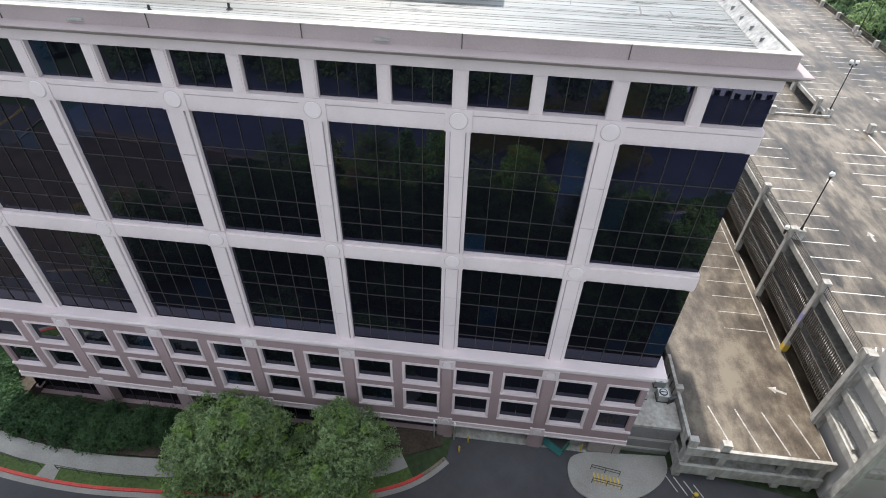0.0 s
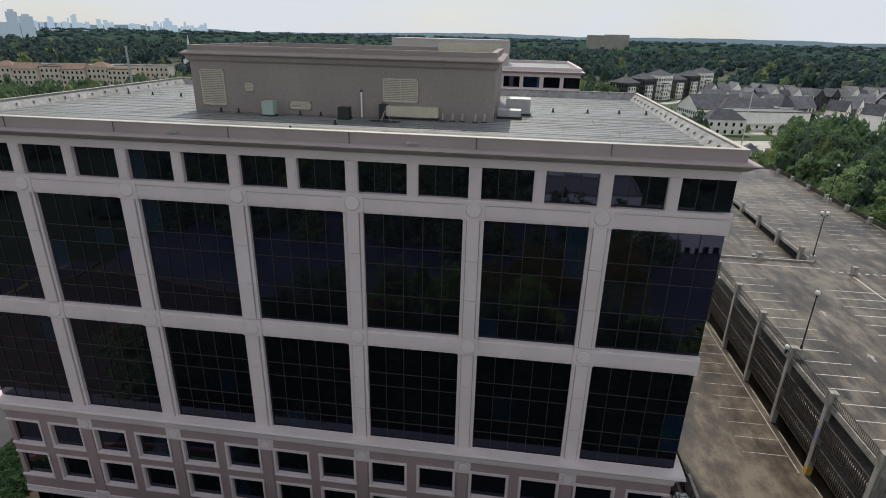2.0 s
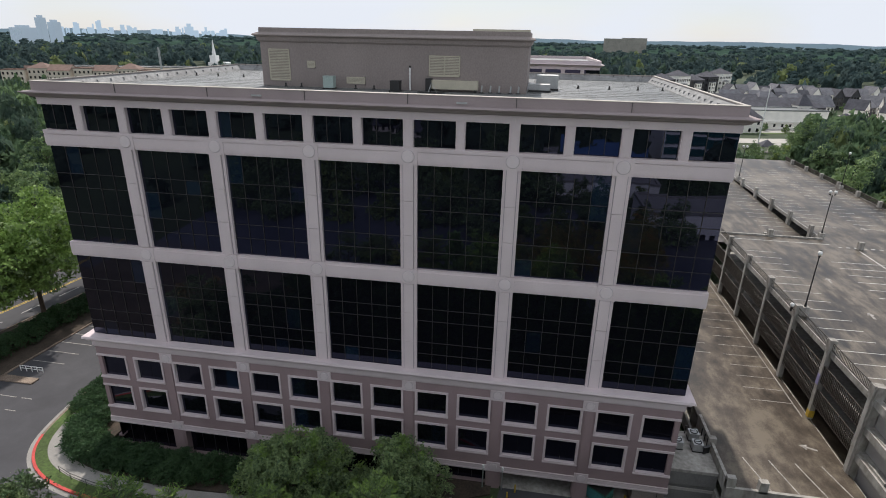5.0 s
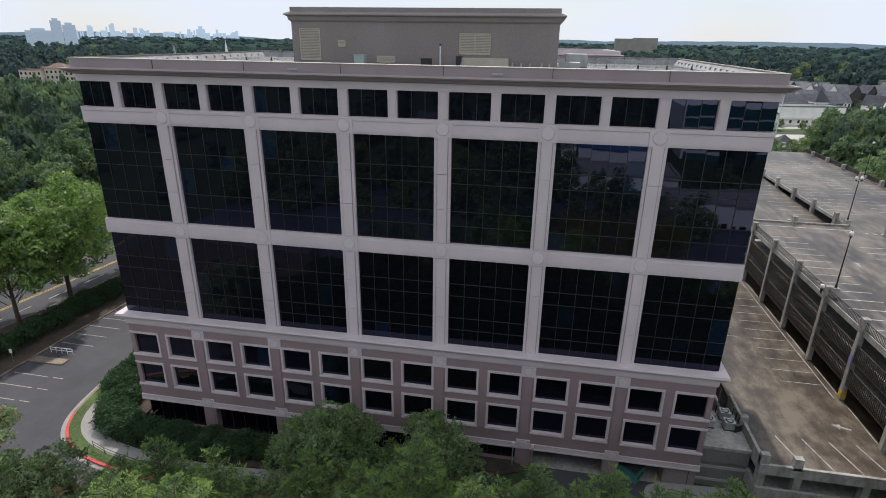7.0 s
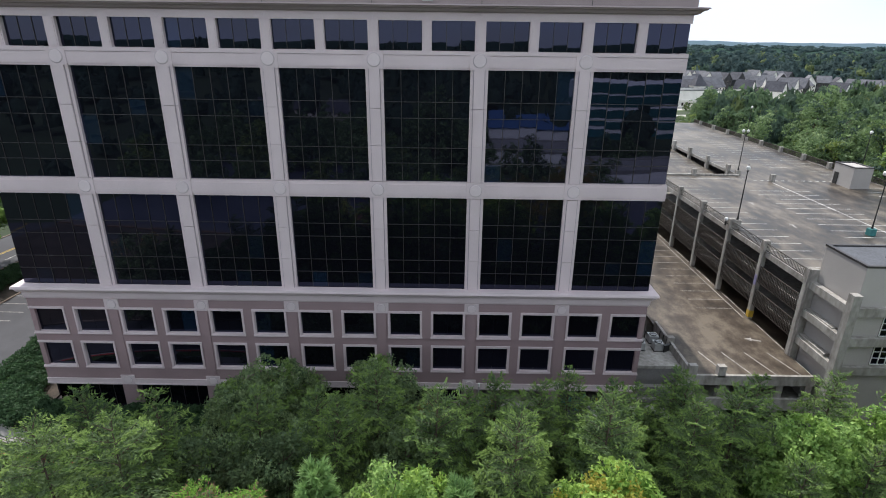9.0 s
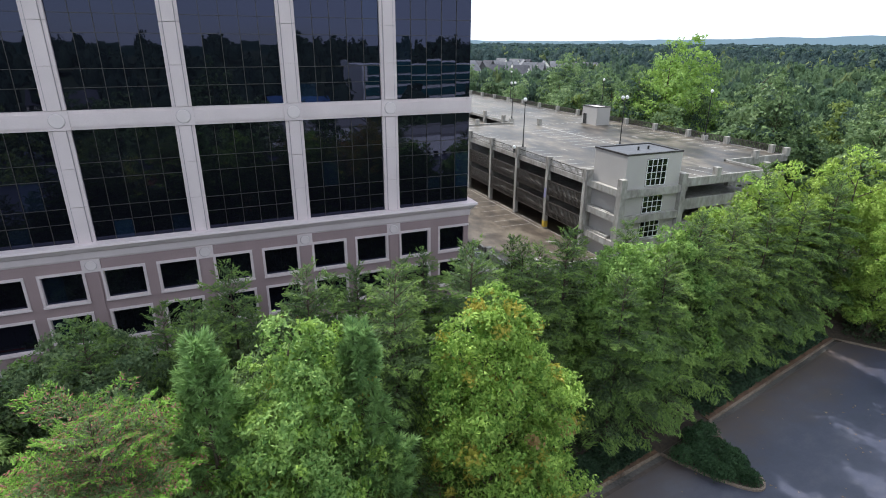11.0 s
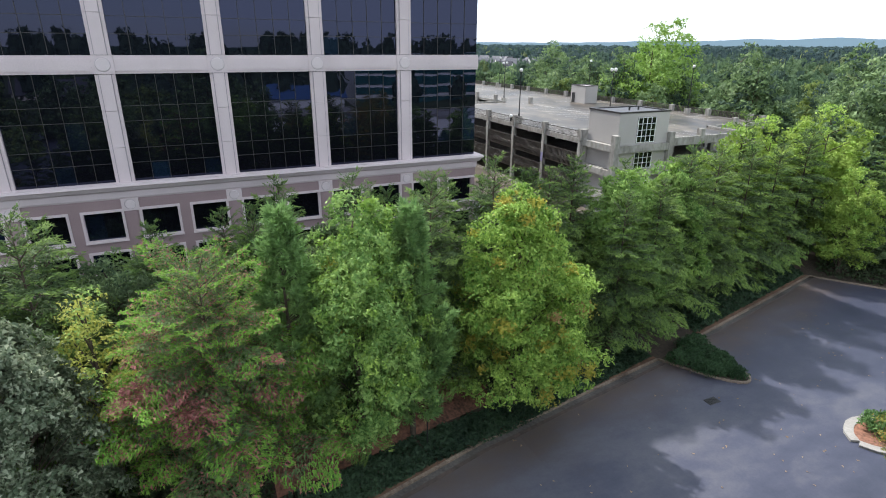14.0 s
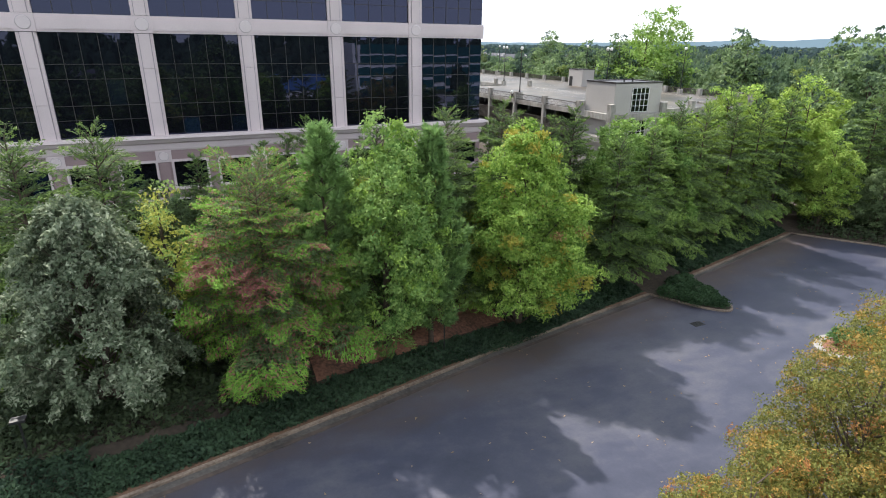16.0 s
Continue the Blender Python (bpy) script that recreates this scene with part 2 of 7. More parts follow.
STRAW = mat("pine_straw", (0.15, 0.085, 0.05), 0.95, 0.3, 0.8, 7, 0.5, tint=(0.08, 0.045, 0.03))
GUTTER = mat("sandy_gutter", (0.10, 0.09, 0.082), 0.7, 0.3, 0.5, 5, 0.3, tint=(0.05, 0.044, 0.04))
WORNEDGE = mat("reddish_dirt", (0.085, 0.062, 0.05), 0.75, 0.3, 0.5, 2.5, 0.15, tint=(0.05, 0.043, 0.042))
IRON = mat("black_iron", (0.02, 0.02, 0.02), 0.5, 0.2, 2, 20)
RAIL = mat("dark_brown_railing", (0.075, 0.063, 0.053), 0.6, 0.2, 1, 12)
BARK = mat("bark", (0.10, 0.075, 0.055), 0.95, 0.3, 2, 9, 0.6)
GLOBE = mat("white_lamp_globe", (0.8, 0.8, 0.78), 0.3, 0.03, 1, 5)
GREENBIN = mat("green_steel", (0.02, 0.10, 0.07), 0.5, 0.2, 1, 8)
TEAL = mat("teal_paint", (0.05, 0.22, 0.22), 0.6, 0.2, 1, 8)


# ---- mesh helpers ----
class MB:
    """Collects boxes, prisms and sheets into one mesh."""

    def __init__(self):
        self.v, self.f = [], []

    def box(self, x0, x1, y0, y1, z0, z1):
        i = len(self.v)
        self.v += [(x, y, z) for z in (z0, z1) for y in (y0, y1) for x in (x0, x1)]
        self.f += [tuple(i + k for k in q) for q in ((0, 2, 3, 1), (4, 5, 7, 6), (0, 1, 5, 4), (2, 6, 7, 3), (0, 4, 6, 2), (1, 3, 7, 5))]
        return self

    def obox(self, cx, cy, z0, z1, lx, ly, ang):
        """Box of lx by ly, turned by ang radians about z."""
        i, c, s = len(self.v), math.cos(ang), math.sin(ang)
        self.v += [(cx + x * c - y * s, cy + x * s + y * c, z) for z in (z0, z1) for y in (-ly / 2, ly / 2) for x in (-lx / 2, lx / 2)]
        self.f += [tuple(i + k for k in q) for q in ((0, 2, 3, 1), (4, 5, 7, 6), (0, 1, 5, 4), (2, 6, 7, 3), (0, 4, 6, 2), (1, 3, 7, 5))]
        return self

    def quad(self, a, b, c, d):
        i = len(self.v)
        self.v += [a, b, c, d]
        self.f.append((i, i + 1, i + 2, i + 3))
        return self

    def tube(self, a, b, r0, r1, n=8, cap=True):
        a, b = Vector(a), Vector(b)
        d = (b - a).normalized()
        u = d.orthogonal().normalized()
        w = d.cross(u)
        i = len(self.v)
        for p, r in ((a, r0), (b, r1)):
            self.v += [tuple(p + r * (math.cos(6.28319 * k / n) * u + math.sin(6.28319 * k / n) * w)) for k in range(n)]
        self.f += [(i + k, i + (k + 1) % n, i + n + (k + 1) % n, i + n + k) for k in range(n)]
        if cap:
            self.f += [tuple(range(i + n - 1, i - 1, -1)), tuple(range(i + n, i + 2 * n))]
        return self

    def prism(self, pts, z0, z1):
        """Upright prism on a polygon (anticlockwise)."""
        i, n = len(self.v), len(pts)
        self.v += [(x, y, z0) for x, y in pts] + [(x, y, z1) for x, y in pts]
        self.f += [tuple(range(i + n, i + 2 * n)), tuple(range(i + n - 1, i - 1, -1))]
        self.f += [(i + k, i + (k + 1) % n, i + n + (k + 1) % n, i + n + k) for k in range(n)]
        return self

    def profile(self, pts, x0, x1):
        """Moulding along x: (y, z) outline, drawn out from x0 to x1, mitred by the outline's own depth at both ends."""
        i, n = len(self.v), len(pts)
        self.v += [(x0 + min(0, y) * 0, y, z) for y, z in pts] + [(x1, y, z) for y, z in pts]
        self.f += [tuple(range(i, i + n)), tuple(range(i + 2 * n - 1, i + n - 1, -1))]
        self.f += [(i + k, i + n + k, i + n + (k + 1) % n, i + (k + 1) % n) for k in range(n)]
        return self

    def ring(self, pts, x0, x1, y0, y1):
        """Moulding round the rectangle: outline of (outset, z), mitred at the corners."""
        i, n = len(self.v), len(pts)
        for sx, sy in ((0, 0), (1, 0), (1, 1), (0, 1)):
            for o, z in pts:
                self.v.append(((x1 + o) if sx else (x0 - o), (y1 + o) if sy else (y0 - o), z))
        for c in range(4):
            a, b = i + c * n, i + (c + 1) % 4 * n
            self.f += [(a + k, b + k, b + (k + 1) % n, a + (k + 1) % n) for k in range(n)]
        return self

    def mesh(self, name):
        me = bpy.data.meshes.new(name)
        me.from_pydata(self.v, [], self.f)
        me.update()
        return me


def part(name, mb, material, parent=None, label="", smooth=False):
    """One mesh object under a thing or a part (or at top level)."""
    me = mb.mesh(name) if isinstance(mb, MB) else mb
    if not me.materials:
        me.materials.append(material)
    if smooth:
        me.polygons.foreach_set("use_smooth", [True] * len(me.polygons))
    ob = new(name, me)
    if parent:
        ob.parent = parent
    if label:
        ob["label"] = label
    return ob


def thing(name, label, category, group="", kind="", at=(0, 0, 0)):
    ob = new(name)
    ob.location = at
    return tagged(ob, label, category, group, kind)


def solid(name, mb, material, label, category, group="", kind="", smooth=False):
    return tagged(part(name, mb, material, smooth=smooth), label, category, group, kind)


def structure(name, mb, material, label, category):
    return solid(name, mb, material, label, category, kind="structure")


# ---- ground, roads and kerbs ----
# edge of the parking lot, which lies above the ring road and rises to the west: x, y, height
LOT = [(-61.8, -47.6, 4.09), (-24.9, -42.4, 4.09), (-11.9, -40.4, 4.09), (-7.8, -39.2, 3.66), (5.1, -35.1, 2.39), (12.4, -32.7, 1.74), (18.8, -30.85, 1.2), (34.5, -28.1, 1.2), (41.1, -26.6, 1.2), (63.8, -21.5, 1.2), (67.6, -26.8, 1.2), (90.8, -58.2, 1.2)]
RINGKERB = [(-75, -12.0), (-48.5, -13.5), (-40, -17.1), (-20, -18.3), (0, -16.9), (16, -14.7), (34, -11.7), (48, -10.8), (60, -8.0), (110, -6.0)]
ARC = [(-41.8, 40), (-41.8, 16), (-41.4, 8.5), (-40.9, 2.5), (-39.8, -2.4), (-37.6, -5.6), (-34, -7.8), (-28.4, -9.2), (-20, -9.8), (-12, -9.4), (-3, -8.6), (5, -7.6), (9.5, -6.2), (12.2, -4.6), (14.2, -2.6)]


def smoothstep(a, b, v):
    t = min(1.0, max(0.0, (v - a) / (b - a)))
    return t * t * (3 - 2 * t)


def lot_edge(x):
    """Where the lot's kerb runs at x, and the lot's height there."""
    return np.interp(x, [p[0] for p in LOT], [p[1] for p in LOT]), np.interp(x, [p[0] for p in LOT], [p[2] for p in LOT])


def ground_height(x, y):
    """The lot, the planted bank behind its kerb, and the slope down to the ring road."""
    yk, z = lot_edge(x)
    yr = np.interp(x, [p[0] for p in RINGKERB], [p[1] for p in RINGKERB])
    if y <= yk:
        return float(z)
    d = (y - yk) / max(0.5, yr - yk)
    down = smoothstep(0.4, 1.0, d)
    return float((z + 1.1 * smoothstep(0.0, 0.3, d)) * (1 - down) + 0.1 * down)


def draped(mb, lift=0.0):
    """Sets every corner on the lot or bank, its own height added."""
    mb.v = [(x, y, z + lift + ground_height(x, min(y, lot_edge(x)[0]))) for x, y, z in mb.v]
    return mb


def sheet(pts, z, thick=0.02):
    return MB().prism(pts, z - thick, z)


def path_strip(mb, pts, w0, w1, z0, z1):
    """A band along a line, from offset w0 to w1 on its left, between two heights."""
    n = len(pts)
    row = []
    for i in range(n):
        a, b = Vector(pts[max(0, i - 1)]), Vector(pts[min(n - 1, i + 1)])
        d = (b - a).normalized()
        nrm = Vector((-d.y, d.x))
        p = Vector(pts[i])
        row.append([(*(p + nrm * w), z) for w, z in ((w0, z0), (w1, z0), (w1, z1), (w0, z1))])
    i0 = len(mb.v)
    for r in row:
        mb.v += r
    for i in range(n - 1):
        a, b = i0 + 4 * i, i0 + 4 * i + 4
        mb.f += [(a + k, b + k, b + (k + 1) % 4, a + (k + 1) % 4) for k in range(4)]
    mb.f += [(i0, i0 + 3, i0 + 2, i0 + 1), tuple(i0 + 4 * (n - 1) + k for k in range(4))]
    return mb


def smooth_line(pts, steps=6):
    out = []
    for i in range(len(pts) - 1):
        p0, p1, p2, p3 = (Vector(pts[max(0, min(len(pts) - 1, i + k))]) for k in (-1, 0, 1, 2))
        for s in range(steps):
            t = s / steps
            out.append(tuple(0.5 * ((2 * p1) + (p2 - p0) * t + (2 * p0 - 5 * p1 + 4 * p2 - p3) * t * t + (3 * p1 - p0 - 3 * p2 + p3) * t ** 3)))
    return out + [tuple(pts[-1])]


ground = MB()
# one sheet, open over the sunken strip along the ground-floor glass
gxs, gys = (-4600, -31.4, 4.6, 4600), (-4600, -3.0, 1.2, 4600)
ground.v = [(x, y, -0.12) for y in gys for x in gxs]
ground.f = [(i + 4 * j, i + 1 + 4 * j, i + 5 + 4 * j, i + 4 + 4 * j) for j in range(3) for i in range(3) if (i, j) != (1, 1)]
structure("ground", ground, GRASS, "green grass and soil ground reaching the horizon", "ground")
arc = smooth_line(ARC)
# ring road outside the kerb, driveway to the dock, and its far kerb
outer = [(-53.6, 60), (-53.8, 38), (-54.4, 24), (-55.2, 10), (-55.2, 0), (-53.6, -7), (-48.5, -13.2), (-40, -16.8), (-20, -18), (0, -16.6), (16, -14.4), (34, -11.4), (48, -10.5)]
ringroad = arc + [(14.6, 0.0), (14.6, 12), (28.2, 12), (28.2, -0.5), (37, -0.5), (48, -2.2), (48, -10.5)] + smooth_line(outer)[::-1][1:]
structure("ring_road", sheet(ringroad[::-1], -0.004), ROADGREY, "worn grey asphalt ring road in front of the building", "road")
structure("kerb_front", path_strip(MB(), arc[:24], 0.0, 0.3, -0.1, 0.15), KERB, "concrete kerb beside the ring road", "kerb")
structure("kerb_red", path_strip(MB(), arc[23:-6], 0.0, 0.3, -0.1, 0.15), RED, "kerb painted red along the fire lane", "kerb")
structure("kerb_end", path_strip(MB(), arc[-7:], 0.0, 0.3, -0.1, 0.15), KERB, "plain concrete kerb by the dock drive", "kerb")
structure("gutter", path_strip(MB(), arc, -0.5, 0.0, -0.1, 0.004), WALKWAY, "pale concrete gutter along the kerb", "kerb")
structure("kerb_outer", path_strip(MB(), smooth_line(outer), -0.28, 0.0, -0.1, 0.15), KERB, "concrete kerb on the tree side of the road", "kerb")
# grass verge, walkway and planted bed inside the kerb
structure("verge", path_strip(MB(), arc[16:-8], 0.3, 1.5, -0.1, 0.14), LAWN, "mown grass verge between kerb and walkway", "grass")
structure("walkway", path_strip(MB(), arc[16:-8], 1.5, 3.3, -0.1, 0.17), WALKWAY, "pale curved concrete walkway", "pavement")
structure("planting_bed", sheet([(-41.2, 40), (-41.2, 10), (-39.8, 1), (-36.6, -3), (-30, -5.6), (-20, -6.3), (-10, -5.9), (0, -5.0), (8, -3.6), (13.6, -1.2), (13.6, 0.3), (4.6, 0.3), (4.6, -3.0), (-31.4, -3.0), (-31.4, 40)], 0.12, 0.2), MULCH, "brown mulch bed along the building", "ground")
structure("sunken_bed", MB().box(-31.4, 4.6, -3.0, 1.2, -1.7, -1.4).box(-31.4, 4.6, -3.2, -3.0, -1.7, 0.1).box(4.6, 4.8, -3.0, 1.2, -1.7, 0.1).box(-31.6, -31.4, -3.0, 1.2, -1.7, 0.1), MULCH, "sunken planted strip along the ground-floor glass", "ground")
# parking lot and its kerbs
lot = MB()
lxs = sorted({*np.linspace(-61.8, 90.8, 52).round(2), *(p[0] for p in LOT)})
rows = (0.0, 4.0, 10.0, 22.0, 45.0, 70.0, 80.0)
for x in lxs:
    yk, z = lot_edge(x)
    lot.v += [(x, max(-135.0 - 0.01 * k, yk + 0.15 - w), z if k < 6 else -0.3) for k, w in enumerate(rows)]
n = len(rows)
lot.f = [(i * n + k, i * n + k + 1, (i + 1) * n + k + 1, (i + 1) * n + k) for i in range(len(lxs) - 1) for k in range(n - 1)]
structure("parking_lot", lot, ASPHALT, "dark sealed asphalt parking lot with worn lines", "road")
lotk = smooth_line([p[:2] for p in LOT[:8]], 3)
isl = smooth_line([(34.5, -28.1), (36.0, -30.9), (37.4, -32.9), (38.6, -33.5), (39.5, -32.6), (39.5, -30.4), (41.1, -26.6)], 5)
lotk2 = [LOT[8][:2], (52, -24.15), LOT[9][:2]]
lotk3 = [p[:2] for p in LOT[9:]]
structure("kerb_lot", draped(path_strip(MB(), lotk, -0.02, 0.17, -0.1, 0.15)), KERB, "stained concrete kerb along the parking lot", "kerb")
structure("kerb_island", draped(path_strip(MB(), isl, -0.02, 0.17, -0.1, 0.15)), KERB, "concrete kerb round the planted finger island", "kerb")
structure("kerb_lot_far", draped(path_strip(MB(), lotk2, -0.02, 0.17, -0.1, 0.15)), KERB, "stained concrete kerb along the parking lot", "kerb")
structure("kerb_lot_end", draped(path_strip(MB(), lotk3, -0.02, 0.17, -0.1, 0.15)), KERB, "stained concrete kerb at the end of the lot", "kerb")
structure("gutter_lot", draped(path_strip(MB(), lotk, -0.42, -0.02, -0.1, 0.012)), GUTTER, "sandy concrete gutter of the parking lot", "kerb")
structure("gutter_lot_far", draped(path_strip(MB(), lotk2, -0.42, -0.02, -0.1, 0.012)), GUTTER, "sandy concrete gutter of the parking lot", "kerb")
structure("lot_dirt", draped(path_strip(MB(), lotk, -0.7, -0.42, -0.06, 0.008)), WORNEDGE, "thin line of reddish dirt washed along the gutter", "road")
structure("straw_strip", draped(path_strip(MB(), lotk, 0.17, 0.55, -0.1, 0.14)), STRAW, "strip of brown pine straw behind the kerb", "ground")
structure("straw_strip_far", draped(path_strip(MB(), lotk2, 0.17, 0.9, -0.1, 0.14)), STRAW, "strip of brown pine straw behind the far kerb", "ground")
structure("finger_bed", draped(MB().prism(isl[::-1] if sum(a[0] * b[1] - b[0] * a[1] for a, b in zip(isl, isl[1:] + isl[:1])) < 0 else isl, -0.05, 0.13)), MULCH, "brown mulch in the finger island", "ground")


def bank(x0, x1, d0, d1, lift, nx, ny):
    """The ground behind the kerb, from one share of its width to another, lightly uneven."""
    mb = MB()
    for i in range(nx + 1):
        x = x0 + (x1 - x0) * i / nx
        yk = lot_edge(x)[0] + 0.1
        yr = np.interp(x, [p[0] for p in RINGKERB], [p[1] for p in RINGKERB])
        for j in range(ny + 1):
            y = yk + (yr - yk) * (d0 + (d1 - d0) * j / ny)
            mb.v.append((x, y, ground_height(x, y) + lift + 0.07 * noise.noise((x * 0.6, y * 0.6, 3.0)) * (0 < j < ny)))
    mb.f = [(i * (ny + 1) + j, (i + 1) * (ny + 1) + j, (i + 1) * (ny + 1) + j + 1, i * (ny + 1) + j + 1) for i in range(nx) for j in range(ny)]
    return mb


structure("bank", bank(-61.8, 90.8, 0.0, 1.0, 0.02, 110, 16), MULCH, "dark leaf litter on the bank under the trees", "ground")
structure("clay_bank", bank(3.0, 19.0, 0.15, 0.36, 0.10, 30, 6), CLAY, "bare red clay bank under the trees", "ground")
structure("tree_bed", sheet([(-75, -44.2), (-8.9, -33.6), (13.6, -29.6), (36.6, -25.9), (38.0, -28.6), (39.5, -31.0), (40.9, -31.5), (41.6, -30.8), (41.5, -28.4), (43.5, -24.3), (67.5, -18.9), (96, -30), (96, -6), (60, -8), (48, -10.8), (34, -11.7), (16, -14.7), (0, -16.9), (-20, -18.3), (-40, -17.1), (-48.7, -13.5), (-53.9, -7), (-55.5, 0), (-55.5, 10), (-54.7, 24), (-54.1, 38), (-53.9, 60), (-61.2, 60), (-64, 35), (-66.3, 18), (-67.6, 8), (-69, -30)], 0.10, 0.2), MULCH, "dark leaf litter and pine straw under the trees", "ground")


# ---- office building ----
BAY = 9.144
HX = 31.5
DEPTH = 38.2
office = thing("office_building", "ten-storey office block, pink-grey precast grid with dark glass", "building")
ZT = [(24.85, 34.8, (2.75, 1.42, 2.66, 1.42)), (13.85, 23.3, (2.72, 1.32, 2.4, 1.32))]


def disc(mb, x, y, z, r, d, n=20):
    return mb.tube((x, y, z), (x, y - d, z), r, r * 0.94, n)


PANES = {}


def pane_mesh(w, h):
    key = (round(w, 3), round(h, 3))
    if key not in PANES:
        PANES[key] = MB().box(-w / 2, w / 2, 0, 0.03, -h / 2, h / 2).mesh("pane")
        PANES[key].materials.append(GLASS)
    return PANES[key]


def pane(parent, w, h, x, y, z, m):
    ob = new("pane", pane_mesh(w, h))
    ob.parent = parent
    # panes never sit quite true
    ob.matrix_basis = m @ Matrix.Translation((x, y, z)) @ Matrix.Rotation(radians(random.gauss(0, 0.09)), 4, "X") @ Matrix.Rotation(radians(random.gauss(0, 0.09)), 4, "Z")


def put(name, mb, material, parent, m, label=""):
    ob = part(name, mb, material, parent, label)
    ob.matrix_basis = m
    return ob


BARS = {}


def bar_mesh(a, b, c):
    key = (round(a, 3), round(b, 3), round(c, 3))
    if key not in BARS:
        BARS[key] = MB().box(-a / 2, a / 2, -b / 2, b / 2, -c / 2, c / 2).mesh("bar")
    return BARS[key]


def curtain(parent, m, x0, x1, z0, z1, steps, cols, single):
    """One bay of curtain wall: bars and panes."""
    zs = [z1]
    for s in steps:
        zs.append(zs[-1] - s)
    zs.append(z0)
    w = (x1 - x0) / cols
    if single:
        put("window", MB().box(x0, x1, 0.36, 0.39, z0, z1), GLASS, parent, m)
        return
    # near-black sheet painted as the shade of the room behind
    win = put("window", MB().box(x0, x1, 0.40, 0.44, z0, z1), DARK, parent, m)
    for k in range(1, cols):
        put("mullion", bar_mesh(0.045, 0.08, z1 - z0), MULLION, win, Matrix.Translation((x0 + w * k, 0.34, (z0 + z1) / 2)))
    for z in zs[1:-1]:
        put("transom", bar_mesh(x1 - x0, 0.085, 0.045), MULLION, win, Matrix.Translation(((x0 + x1) / 2, 0.337, z)))
    for k in range(cols):
        for a, b in zip(zs, zs[1:]):
            pane(win, w - 0.02, a - b - 0.02, x0 + w * (k + 0.5), 0.36, (a + b) / 2, Matrix())


def facade(parent, m, half, cols, single, dock=False, corner=0.02):
    """One side of the office block, drawn in its own plane: x along it, y into the wall."""
    ends = [-half] + cols + [half]
    # curtain wall bays
    for z0, z1, steps in ZT:
        for i in range(len(ends) - 1):
            x0 = ends[i] + (0.775 if i else corner)
            x1 = ends[i + 1] - (0.775 if i < len(ends) - 2 else corner)
            curtain(parent, m, x0, x1, z0, z1, steps, max(1, round((x1 - x0) / 1.52)), single)
    # top storey, two windows a bay
    piers = []
    for i in range(len(ends) - 1):
        piers += [ends[i], ends[i] + BAY / 2 if i == len(ends) - 2 else ends[i + 1] - BAY / 2]
    piers = sorted(set(round(p, 3) for p in piers + [half]))
    for p in piers[1:-1]:
        w = 0.46 if p in [round(c, 3) for c in cols] else 0.41
        put("pilaster", MB().box(p - w, p + w, 0.0, 0.5, 36.35, 38.78).box(p - w + 0.1, p + w - 0.1, -0.05, 0.0, 36.5, 38.7), PRECAST, parent, m)
    for a, b in zip(piers, piers[1:]):
        x0, x1 = a + (0.44 if a > -half + 0.1 else corner), b - (0.44 if b < half - 0.1 else corner)
        if x1 - x0 < 0.8:
            continue
        curtain(parent, m, x0, x1, 36.4, 38.75, (), max(2, round((x1 - x0) / 1.25)), single)
    # columns with raised centre strip, in storey-high lengths
    for c in cols:
        for z0, z1 in ((13.85, 17.0), (17.02, 20.2), (20.22, 23.28), (24.87, 28.2), (28.22, 31.5), (31.52, 34.83)):
            put("column", MB().box(c - 0.775, c + 0.775, 0.05, 0.5, z0, z1).box(c - 0.46, c + 0.46, -0.08, 0.05, z0 + 0.01, z1 - 0.01), PRECAST, parent, m)
        # grooves are darker strips, the crease's shade put into their colour
        for sx in (-0.49, 0.49):
            for z0, z1 in ((13.85, 23.28), (24.87, 34.83)):
                put("groove", bar_mesh(0.06, 0.02, z1 - z0), PRECASTD, parent, m @ Matrix.Translation((c + sx, 0.043, (z0 + z1) / 2)))
        for z in (24.08, 35.58):
            blk = put("node_block", MB().box(c - 0.85, c + 0.85, -0.09, 0.5, z - 0.76, z + 0.76), PRECAST, parent, m)
            put("ring", disc(MB(), c, -0.09, z, 0.60, 0.015), RINGC, blk, Matrix())
            put("medallion", disc(MB(), c, -0.105, z, 0.56, 0.05), DISCW, blk, Matrix())
    # beams
    for i in range(len(ends) - 1):
        x0, x1 = ends[i] + (0.86 if i else -0.04), ends[i + 1] - (0.86 if i < len(ends) - 2 else -0.04)
        put("beam", MB().box(x0, x1, 0.02, 0.5, 23.32, 24.83).box(x0, x1, -0.05, 0.02, 23.55, 24.6), PRECAST, parent, m)
        put("beam", MB().box(x0, x1, 0.02, 0.5, 34.82, 36.0).box(x0, x1, -0.05, 0.02, 35.0, 35.95).box(x0, x1, -0.08, 0.5, 36.02, 36.36), PRECAST, parent, m)
        put("lintel", MB().box(ends[i] + 0.005, ends[i + 1] - 0.005, 0.0, 0.5, 38.76, 39.5), PRECAST, parent, m)
    # base storeys
    for i in range(len(ends) - 1):
        a, b = ends[i], ends[i + 1]
        g, q = 0.62, BAY / 2 - 0.45
        if i == 0:
            wins = [(a + 0.02, b - BAY / 2 - 0.45), (b - q, b - g)] if b - a > 8 else [(a + 0.9, b - 0.9)]
        elif i == len(ends) - 2:
            wins = [(a + g, a + q), (a + BAY / 2 + 0.45, b - 0.02)] if b - a > 8 else [(a + 0.9, b - 0.9)]
        else:
            wins = [(a + g, a + q), (b - q, b - g)]
        for z0, z1 in ((11.4, 12.35), (7.45, 8.3), (2.9, 4.25)):
            put("wall_panel", MB().box(a, b, 0.0, 0.5, z0, z1), MAUVE, parent, m)
